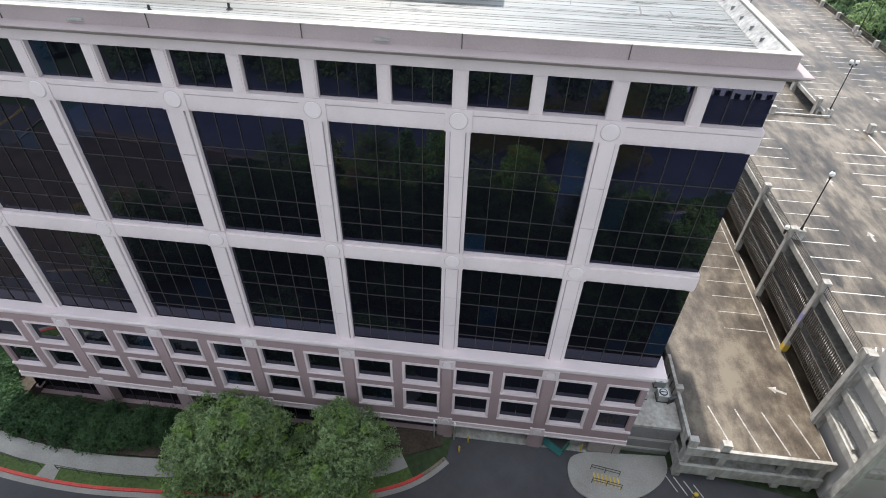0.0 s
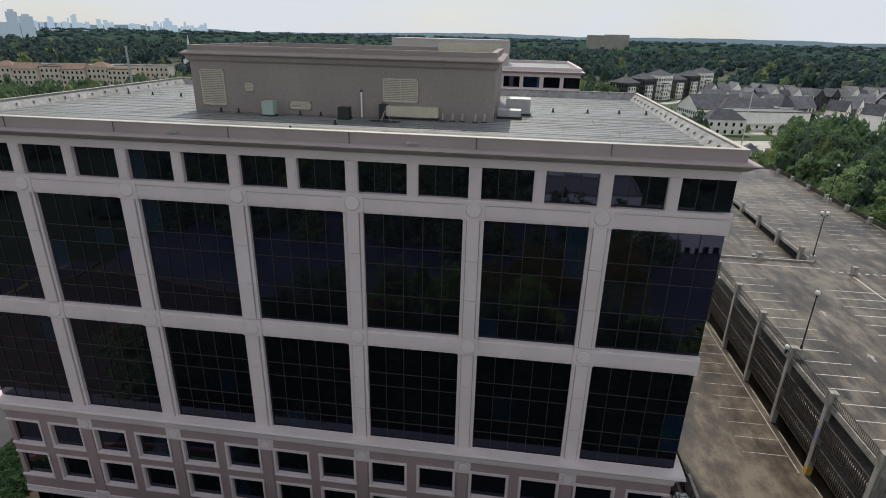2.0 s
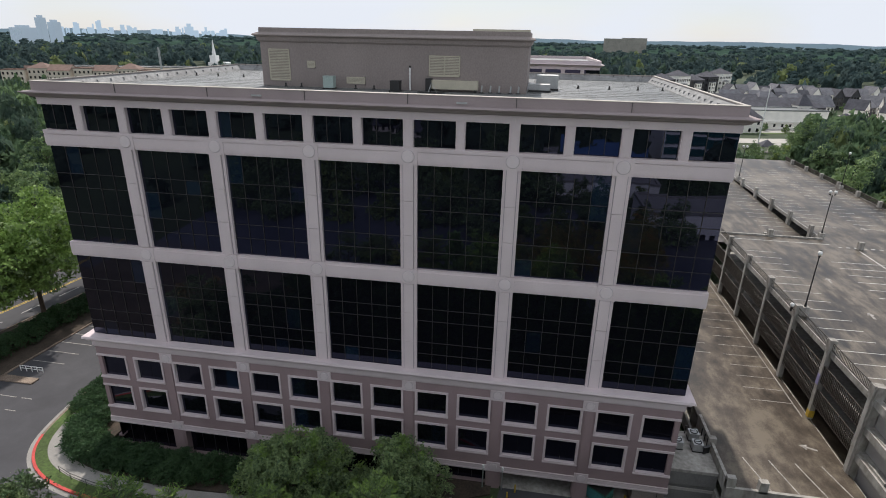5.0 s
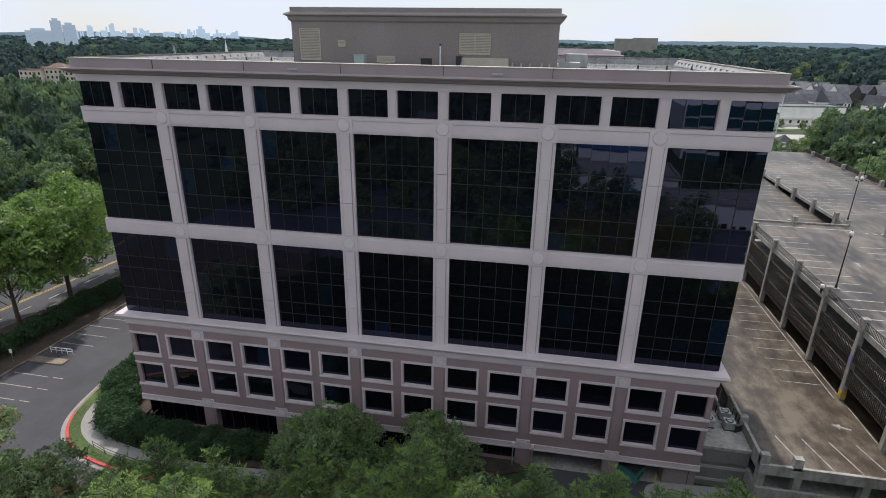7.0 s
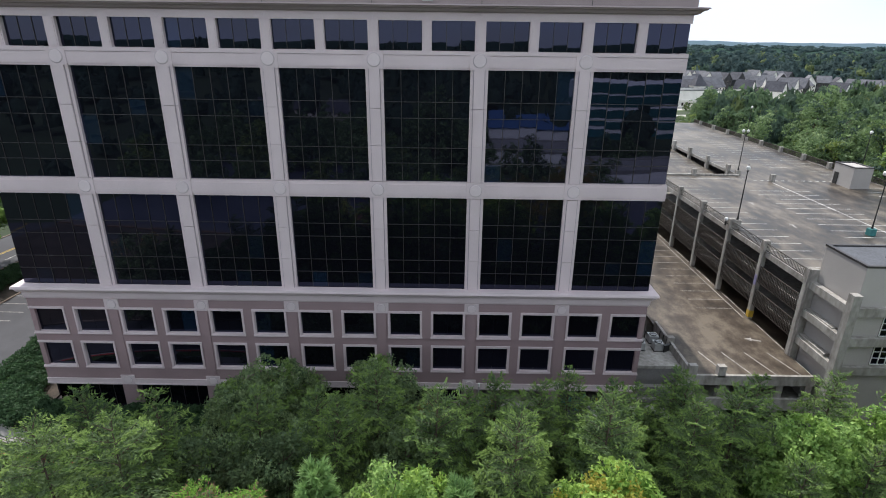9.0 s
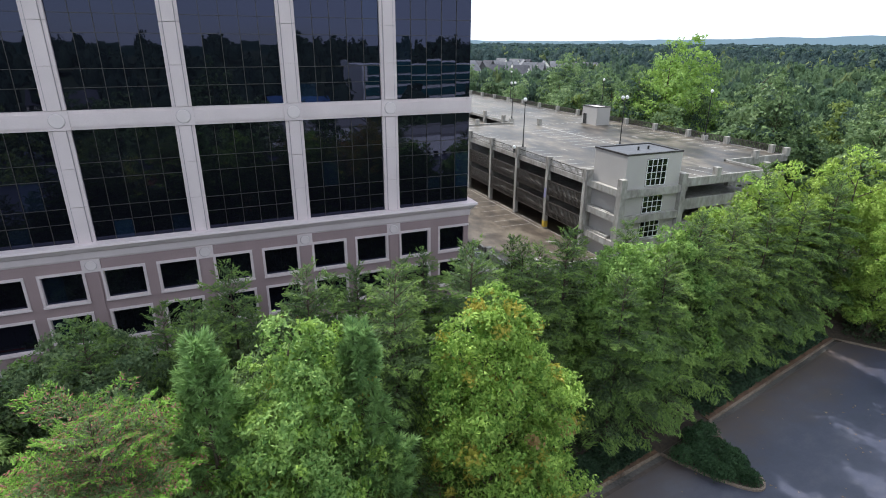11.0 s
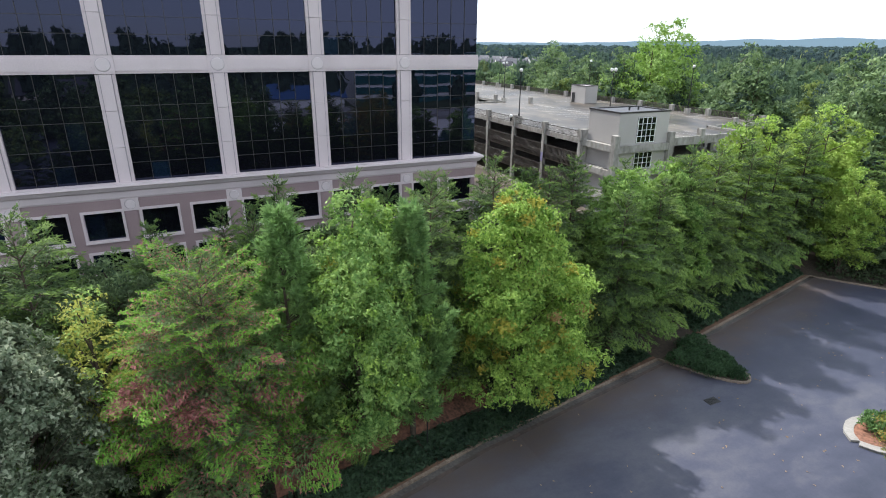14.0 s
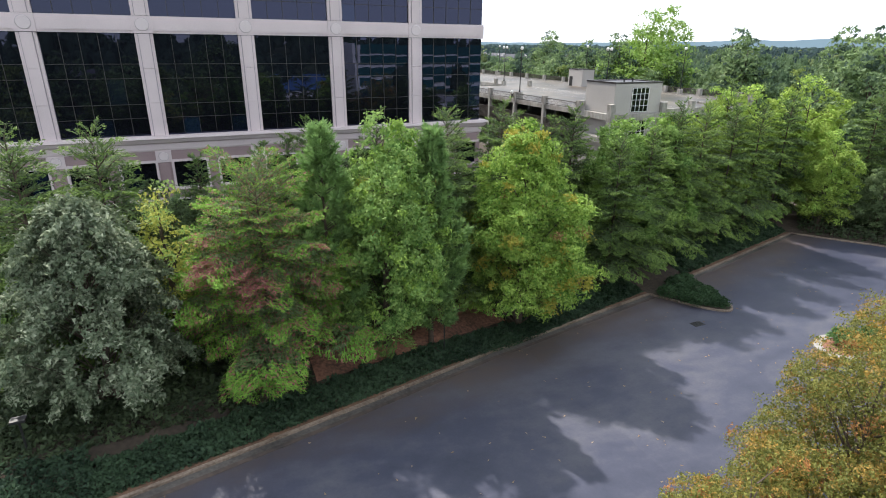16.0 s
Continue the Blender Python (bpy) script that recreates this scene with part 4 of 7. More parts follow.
def broadleaf(seed, h, r, base, size, count, taper=0.5, lobes=70, lean=0.0):
    """Points and outward ways for a lobed crown: clumps on the ends of limbs, gaps between them. Also the limb lines."""
    rng = np.random.default_rng(seed)
    limbs, P, N = [], [], []
    per = count // lobes
    for k in range(lobes):
        f = (k + rng.uniform(0, 1)) / lobes
        z = base + (h - base) * (f ** 0.85)
        rel = (z - base) / (h - base)
        env = r * (0.45 + rel * 2.2 if rel < 0.25 else (1 - ((rel - 0.25) / 0.75) ** (1.7 + taper)) * 0.9 + 0.1)
        a = k * 2.39996 + rng.normal() * 0.3
        rr = env * rng.uniform(0.45, 1.0) ** 0.6
        c = np.array([math.cos(a) * rr, math.sin(a) * rr, z])
        cr = r * rng.uniform(0.24, 0.40) * (1 - 0.3 * rel)
        limbs.append((c * (0.15, 0.15, 1) - (0, 0, cr * 1.2 + rr * 0.35), c))
        q = rng.normal(size=(per, 3))
        q /= np.linalg.norm(q, axis=1)[:, None]
        q[:, 2] = np.where(q[:, 2] < -0.35, -q[:, 2], q[:, 2])
        rad = cr * rng.uniform(0.45, 1.08, per) ** 0.5
        bump = 1 + 0.25 * np.sin(q @ rng.normal(size=3) * 6)
        pts = c + q * (rad * bump)[:, None] * (1.15, 1.15, 0.8)
        P.append(pts)
        out = q + 0.5 * (pts - (0, 0, base + (h - base) * 0.4)) / r + (0, 0, 0.35)
        N.append(out / np.linalg.norm(out, axis=1)[:, None])
    return np.concatenate(P), np.concatenate(N), limbs


def clump_tree(seed, h, r, base, size, count, lobes=26, tops=1, full=0.5, flat=0.8, clump=0.12, hang=0.0):
    """Crown in three steps: limbs carry lobes, lobes carry clumps, clumps carry leaves on their outer, upper side.
    Gives points, outward ways, sizes, the clump that each leaf belongs to, and the limb lines."""
    rng = np.random.default_rng(seed)
    P, N, S, C, limbs = [], [], [], [], []
    peaks = [(rng.uniform(-0.3, 0.3) * r * (tops > 1), rng.uniform(-0.3, 0.3) * r * (tops > 1), 1 - 0.1 * i) for i in range(tops)]
    spots = []
    for k in range(lobes):
        rel = ((k + rng.uniform(0.1, 0.9)) / lobes) ** 0.9
        env = min(1.0, 0.62 + rel * 1.9) * (1 - max(0.0, (rel - 0.22) / 0.78) ** (1.0 + full * 1.6)) + 0.07
        px, py, pz = peaks[k % tops]
        a = k * 2.39996 + rng.normal() * 0.35
        rr = r * env * rng.uniform(0.42, 0.8)
        w = min(1.0, rel * 1.4)
        lr = r * (0.25 + 0.20 * env) * rng.uniform(0.75, 1.15)
        c = np.array([px * w + math.cos(a) * rr, py * w + math.sin(a) * rr, base + (h * pz - lr * 0.55 - base) * rel])
        spots.append((c, lr))
        limbs.append((np.array([c[0] * 0.12, c[1] * 0.12, max(0.5, c[2] - rr * 0.9 - 0.6)]), c))
    per = count / sum(lr * lr for c, lr in spots)
    ids = 0
    for c, lr in spots:
        nc = max(5, int(7.5 * (lr / (r * 0.35)) ** 2 * (0.12 / clump) ** 1.3))
        ax = c * (1, 1, 0) / (np.linalg.norm(c[:2]) + 0.3)
        n = int(per * lr * lr)
        for j in range(nc):
            d = rng.normal(size=3) + ax * 0.9 + (0, 0, 0.45 - hang)
            d /= np.linalg.norm(d)
            cr = r * clump * rng.uniform(0.65, 1.5) + 0.12
            cc = c + d * lr * rng.uniform(0.72, 1.08) * (1, 1, flat)
            m = max(8, int(n / nc * (cr / (r * clump + 0.12)) ** 1.5))
            q = rng.normal(size=(m, 3)) * 0.85 + d * 0.7 + (0, 0, 0.55)
            q /= np.linalg.norm(q, axis=1)[:, None]
            wob = 1 + 0.35 * np.sin(q @ rng.normal(size=3) * 5 + rng.uniform(0, 6))
            pts = cc + q * (cr * wob * rng.uniform(0.7, 1.12, m))[:, None] * (1.1, 1.1, 0.8 + hang)
            if hang:
                pts[:, 2] -= hang * cr * rng.uniform(0, 1, m) ** 2 * 1.4
            P.append(pts)
            N.append(q + d * 0.35 + (0, 0, 0.3))
            S.append(np.full(m, size))
            C.append(np.full(m, ids))
            ids += 1
        # sparse large leaves in the shaded heart
        m = int(n * 0.09)
        q = rng.normal(size=(m, 3))
        q /= np.linalg.norm(q, axis=1)[:, None]
        P.append(c * (0.88, 0.88, 1) + q * lr * rng.uniform(0.2, 0.72, m)[:, None] - (0, 0, lr * 0.1))
        N.append(q)
        S.append(np.full(m, size * 1.5))
        C.append(np.full(m, -1))
    N = np.concatenate(N)
    return np.concatenate(P), N / np.linalg.norm(N, axis=1)[:, None], np.concatenate(S), np.concatenate(C), limbs


def spray_conifer(seed, h, r, base, count, droop=0.26, level=0.88, fullness=0.9, ragged=0.36, reach_of=0.29, big=1.0, loose=0.34):
    """Layered conifer: whorls of level branches, each a feathered frond whose side twigs carry narrow sprays.
    Gives the triangles, which of them are young tips, and the limb lines."""
    rng = np.random.default_rng(seed)
    V, T, limbs = [], [], []
    wh = int((h - base) / level)
    br = []
    for k in range(wh):
        f = ((k + rng.uniform(0, 0.5)) / wh) ** 0.86
        nb = 7 if f > 0.75 else 8
        for j in range(nb):
            g = min(0.985, max(0.0, f + rng.uniform(-0.55, 0.55) / wh))
            ln = r * max(0.03, 1 - g) ** fullness * rng.uniform(1 - ragged * 1.4, 1 + ragged * 0.5) + 0.12 + 0.48 * (1 - g)
            br.append((g, ln, (j + rng.uniform(-0.35, 0.35)) * 6.283 / nb + k * 0.7))
    tot = sum(b[1] ** 1.5 for b in br)
    for g, ln, a in br:
        n = max(36, int(count * ln ** 1.5 / tot))
        z = base + (h - base) * g
        rise = rng.uniform(0.0, 0.28) + 0.5 * g * g + 0.8 * g ** 6
        d, s, up = np.array([math.cos(a), math.sin(a), 0.0]), np.array([-math.sin(a), math.cos(a), 0.0]), np.array([0, 0, 1.0])
        limbs.append(((0, 0, z - 0.2), d * ln * 0.75 + (0, 0, z + rise * ln * 0.75 - droop * ln * 0.5)))
        tw = rng.integers(0, max(5, int(ln * 4.5)), n) / max(5, int(ln * 4.5))
        tw = 0.12 + 0.86 * np.clip(tw + rng.normal(size=n) * 0.022, 0, 1) ** 0.8
        sg = np.where(rng.uniform(0, 1, n) < 0.5, -1.0, 1.0)
        u = rng.uniform(0.0, 1, n) ** 0.8
        reach = ln * reach_of * np.sin(np.clip(tw, 0, 1) * 2.75) ** 0.8 + 0.14
        along, side = ln * tw + 0.62 * u * reach, sg * u * reach
        x = along / ln
        zz = z + rise * ln * x - droop * ln * x * x - 0.25 * np.abs(side) + rng.normal(size=n) * 0.045
        p = d * along[:, None] + s * side[:, None] + up * zz[:, None]
        way = d * 0.62 + s * sg[:, None] + up * (rise - 2 * droop * x[:, None] - 0.15) + rng.normal(size=(n, 3)) * loose
        way += rng.normal(size=(n, 3)) * 0.15
        way /= np.linalg.norm(way, axis=1)[:, None]
        fl = np.cross(way, up + rng.normal(size=(n, 3)) * 0.45)
        fl /= np.linalg.norm(fl, axis=1)[:, None] + 1e-9
        le = (rng.uniform(0.18, 0.36, n) * (0.7 + 0.08 * ln) * big)[:, None]
        wd = le * 0.17
        V.append(np.stack([p - way * le * 0.4 + fl * wd, p - way * le * 0.4 - fl * wd, p + way * le * 0.7], 1).reshape(-1, 3))
        T.append(((x > 0.8) | (u > 0.8)).astype(int))
    return np.concatenate(V), np.concatenate(T), limbs


def puff_pine(seed, h, r, base, count, tufts=260):
    """Pine: brush-like needle tufts at the ends of upswept branches."""
    rng = np.random.default_rng(seed)
    P, N, limbs = [], [], []
    per = count // tufts
    for k in range(tufts):
        f = ((k + rng.uniform(0, 1)) / tufts) ** 0.9
        z = base + (h - base) * f
        a = k * 2.39996 + rng.normal() * 0.5
        lobe = 0.8 + 0.3 * math.sin(a * 2 + f * 9) + 0.22 * math.sin(f * 31)
        rr = (r * min(1, 0.6 + 2 * f) * (1 - f ** 1.7) * lobe + 0.22) * rng.uniform(0.3, 1.0) ** 0.55
        c = np.array([math.cos(a) * rr, math.sin(a) * rr, z])
        if k % 3 == 0:
            limbs.append(((0, 0, z - 0.5 - rr * 0.3), c))
        ax = np.array([math.cos(a) * 0.7, math.sin(a) * 0.7, 0.75])
        q = rng.normal(size=(per, 3)) * 0.55 + ax
        q /= np.linalg.norm(q, axis=1)[:, None]
        P.append(c + ax * rng.uniform(-0.55, 0.5, per)[:, None] + q * rng.uniform(0.1, 0.42, per)[:, None])
        N.append(q)
    return np.concatenate(P), np.concatenate(N), limbs


def needle_cards(P, N, length, width, rng):
    n = len(P)
    w = np.cross(N, rng.normal(size=(n, 3)))
    w /= np.linalg.norm(w, axis=1)[:, None] + 1e-9
    return np.stack([P - N * length * 0.4 - w * width, P - N * length * 0.4 + w * width, P + N * length * 0.6], 1).reshape(-1, 3)


def trunk_mesh(h, r0, limbs, every=1, lr=0.05):
    mb = MB()
    z, r, x, y = -0.3, r0, 0.0, 0.0
    n = 6
    for k in range(n):
        z2 = -0.3 + (h * 0.9 + 0.3) * (k + 1) / n
        r2 = r0 * (1 - 0.88 * (k + 1) / n)
        mb.tube((x, y, z), (x * 1.2 + math.sin(k * 2.1) * 0.05, y + math.cos(k * 1.7) * 0.05, z2), r, r2, 7, k == 0)
        x, y = x * 1.2 + math.sin(k * 2.1) * 0.05, y + math.cos(k * 1.7) * 0.05
        z, r = z2, r2
    for a, b in limbs[::every]:
        mb.tube((a[0], a[1], max(0.2, a[2])), b, lr, lr * 0.35, 4, False)
    me = mb.mesh("trunk")
    me.materials.append(BARK)
    return me


def tree(name, label, at, trunk, crown, turn=0.0, size=1.0, group=""):
    t = thing(name, label, "tree", group, at=at)
    t.rotation_euler = (0, 0, turn)
    t.scale = (size, size, size)
    for nm, me in (("trunk", trunk), ("crown", crown)):
        ob = new(nm, me)
        ob.parent = t
    return t


L_MAPLE = leafmat("maple_leaves", (0.11, 0.24, 0.03), (0.48, 0.68, 0.11), 0.7)
L_MAPLEY = leafmat("yellowed_maple_leaves", (0.27, 0.30, 0.03), (0.55, 0.48, 0.08), 0.6)
L_MAPLEO = leafmat("browned_maple_leaves", (0.26, 0.20, 0.06), (0.46, 0.32, 0.10), 0.6)
L_AIRY = leafmat("yellowing_leaves", (0.20, 0.28, 0.04), (0.48, 0.52, 0.09), 0.5)
L_TULIP = leafmat("tulip_leaves", (0.10, 0.215, 0.038), (0.41, 0.61, 0.13), 0.7)
L_TULIPY = leafmat("sunlit_tulip_leaves", (0.14, 0.27, 0.04), (0.33, 0.50, 0.085), 0.5)
L_LIME = leafmat("yellow_green_leaves", (0.135, 0.235, 0.03), (0.38, 0.53, 0.08), 0.6)
L_OAK = leafmat("oak_leaves", (0.07, 0.135, 0.048), (0.34, 0.47, 0.155), 0.75)
L_HOLLY = leafmat("holly_leaves", (0.055, 0.10, 0.035), (0.19, 0.27, 0.085), 0.6)
L_STREET = leafmat("street_tree_leaves", (0.105, 0.195, 0.0375), (0.285, 0.45, 0.09), 0.5)
L_TIP = leafmat("cedar_tips", (0.085, 0.16, 0.035), (0.24, 0.37, 0.068), 0.5, spec=0.08)
L_CEDAR = leafmat("cedar_sprays", (0.056, 0.10, 0.036), (0.16, 0.245, 0.068), 0.5, spec=0.08)
L_BRIGHT = leafmat("bright_cedar_tips", (0.075, 0.18, 0.025), (0.235, 0.44, 0.055), 0.5, spec=0.05)
L_PINE = leafmat("pine_needles", (0.10, 0.205, 0.058), (0.30, 0.49, 0.12), 0.5)
L_SILVER = leafmat("silver_leaves", (0.08, 0.125, 0.05), (0.25, 0.32, 0.145), 0.8)
L_SILVERT = leafmat("silver_tips", (0.16, 0.215, 0.10), (0.44, 0.51, 0.26), 0.8)
L_RUST = leafmat("rust_leaves", (0.14, 0.068, 0.045), (0.38, 0.17, 0.105), 0.6)
L_DEAD = leafmat("dead_brown_twigs", (0.12, 0.095, 0.06), (0.28, 0.21, 0.135), 0.6)
L_GOLD = leafmat("gold_leaves", (0.17, 0.15, 0.03), (0.46, 0.30, 0.05), 0.6, 0.8)
L_GOLDG = leafmat("green_gold_leaves", (0.085, 0.115, 0.022), (0.28, 0.29, 0.05), 0.7, 0.8)
L_GOLDR = leafmat("orange_leaves", (0.22, 0.115, 0.03), (0.44, 0.22, 0.055), 0.6, 0.8)
L_IVY = leafmat("ivy_leaves", (0.02, 0.045, 0.02), (0.075, 0.14, 0.052), 0.5)
L_UNDER = leafmat("undergrowth", (0.03, 0.05, 0.02), (0.10, 0.15, 0.05), 0.6)
L_HEDGE = leafmat("hedge_leaves", (0.0225, 0.06, 0.018), (0.075, 0.15, 0.045), 0.5)
L_LAUREL = leafmat("laurel_leaves", (0.05, 0.12, 0.028), (0.15, 0.28, 0.065), 0.5)
L_NEARW = leafmat("near_woodland_leaves", (0.060, 0.112, 0.043), (0.225, 0.344, 0.103), 0.4, 0.3)
L_NEARY = leafmat("light_woodland_leaves", (0.10, 0.16, 0.035), (0.30, 0.40, 0.08), 0.35, 0.3)
L_WOODS = leafmat("woodland_leaves", (0.062, 0.120, 0.050), (0.150, 0.240, 0.086), 0.12, 0.11, 0.05, 1.6, 0.4)
L_WOODY = leafmat("pale_woodland_leaves", (0.108, 0.162, 0.050), (0.228, 0.294, 0.094), 0.12, 0.11, 0.05, 1.6, 0.4)
L_WOODC = leafmat("dark_woodland_needles", (0.048, 0.094, 0.053), (0.106, 0.169, 0.083), 0.12, 0.11, 0.05, 1.6, 0.4)
# farthest leaves: distance haze put in as a bluer green
L_FARW = leafmat("hazed_far_leaves", (0.044, 0.083, 0.061), (0.095, 0.145, 0.099), 0.08, 0.03, 0.0, 4.0, 0.4)


def make_clump(seed, h, r, base, size, count, mats, shares=(), **kw):
    """Crown with clumps of differing leaf colour; shares gives the part of the clumps in each material after the first."""
    P, N, S, C, limbs = clump_tree(seed, h, r, base, size, count, **kw)
    rng = np.random.default_rng(seed + 1)
    roll = rng.uniform(0, 1, C.max() + 1)
    pick = np.zeros(C.max() + 2)
    lo = 0.0
    for i, q in enumerate(shares):
        pick[:-1][(roll >= lo) & (roll < lo + q)] = i + 1
        lo += q
    return trunk_mesh(h * 0.92, 0.02 * h, limbs, 1, 0.07), leaf_mesh("crown", crown_cards(P, N, S, rng, 1.5, 0.6), *mats, pick=pick[C])


def make_weeping(seed, h, r, base, count, mats, twigs=900):
    """Broad crown of long twigs that arch out and hang, set with narrow leaves; young twigs are paler."""
    rng = np.random.default_rng(seed)
    P, N, pick, limbs = [], [], [], []
    per, boughs = count // twigs, twigs // 9
    for k in range(boughs):
        f = (k + rng.uniform(0, 1)) / boughs
        a = k * 2.39996 + rng.normal() * 0.3
        env = r * min(1.0, 0.72 + 1.6 * f) * (1 - max(0.0, (f - 0.12) / 0.88) ** 2.0) * rng.uniform(0.6, 1.22) + 0.25
        rr = env * rng.uniform(0.55, 1.0) ** 0.5
        d0 = np.array([math.cos(a), math.sin(a), 0.0])
        end = d0 * rr * 0.74 + (0, 0, base + (h - base) * f)
        limbs.append((end * (0.1, 0.1, 1) - (0, 0, rr * 0.7 + 0.4), end))
        pale = rng.uniform(0.05, 0.6)
        for j in range(9):
            a2 = a + rng.normal() * 0.55
            d = np.array([math.cos(a2), math.sin(a2), 0.0])
            start = end + rng.normal(size=3) * (0.42, 0.42, 0.26)
            ln = rng.uniform(0.9, 1.9) * (1 - 0.35 * f)
            t = rng.uniform(0.05, 1, per)
            p = start + d * (1.05 * ln * t ** 0.8)[:, None] + np.outer(0.40 * ln * t - 0.85 * ln * t ** 2.2, (0, 0, 1.0))
            P.append(p + rng.normal(size=(per, 3)) * (0.11 + 0.08 * (1 - t))[:, None])
            N.append(np.tile(d * 0.5 + (0, 0, 0.8), (per, 1)))
            pick.append(((rng.uniform(0, 1, per) < pale) & (t > 0.35)).astype(int))
    P, N = np.concatenate(P), np.concatenate(N)
    return trunk_mesh(h * 0.85, 0.02 * h, limbs, 1, 0.06), leaf_mesh("crown", crown_cards(P, N, 0.2, rng, 1.5, 0.9, 0.44), *mats, pick=np.concatenate(pick))


def make_spray(seed, h, r, base, count, mats, rust=False, **kw):
    V, T, limbs = spray_conifer(seed, h, r, base, count, **kw)
    rng = np.random.default_rng(seed + 1)
    if rust:
        # a creeper turned red in a few hanging patches, dead brown twigs inside
        c = V.reshape(-1, 3, 3)[:, 0]
        near = np.zeros(len(c))
        for px, py, pz, pr in ((-4.0, -3.2, 10.2, 1.9), (3.4, -3.8, 8.8, 2.0), (4.4, -3.4, 7.2, 1.4), (-1.2, -4.4, 8.8, 2.0), (-3.4, 2.6, 9.0, 2.0), (1.2, -5.0, 5.0, 1.0)):
            near = np.maximum(near, 1 - np.linalg.norm((c - (px, py, pz)) * (1, 1, 0.75), axis=1) / pr)
        inner = (np.hypot(c[:, 0], c[:, 1]) < 0.55 * r * np.clip(1.25 - c[:, 2] / h, 0.1, 1)) & (rng.uniform(0, 1, len(c)) < 0.12)
        T = np.where((near + rng.normal(size=len(c)) * 0.3 > 0.3), 2, np.where(inner, 3, T))
    return trunk_mesh(h * 1.03, 0.013 * h, limbs, 2, 0.035), leaf_mesh("crown", V, *mats, pick=T)


def make_pine(seed, h, r, base, count, material, **kw):
    P, N, limbs = puff_pine(seed, h, r, base, count, **kw)
    rng = np.random.default_rng(seed + 1)
    return trunk_mesh(h, 0.014 * h, limbs, 1, 0.04), leaf_mesh("crown", needle_cards(P, N, 0.45, 0.045, rng), material)


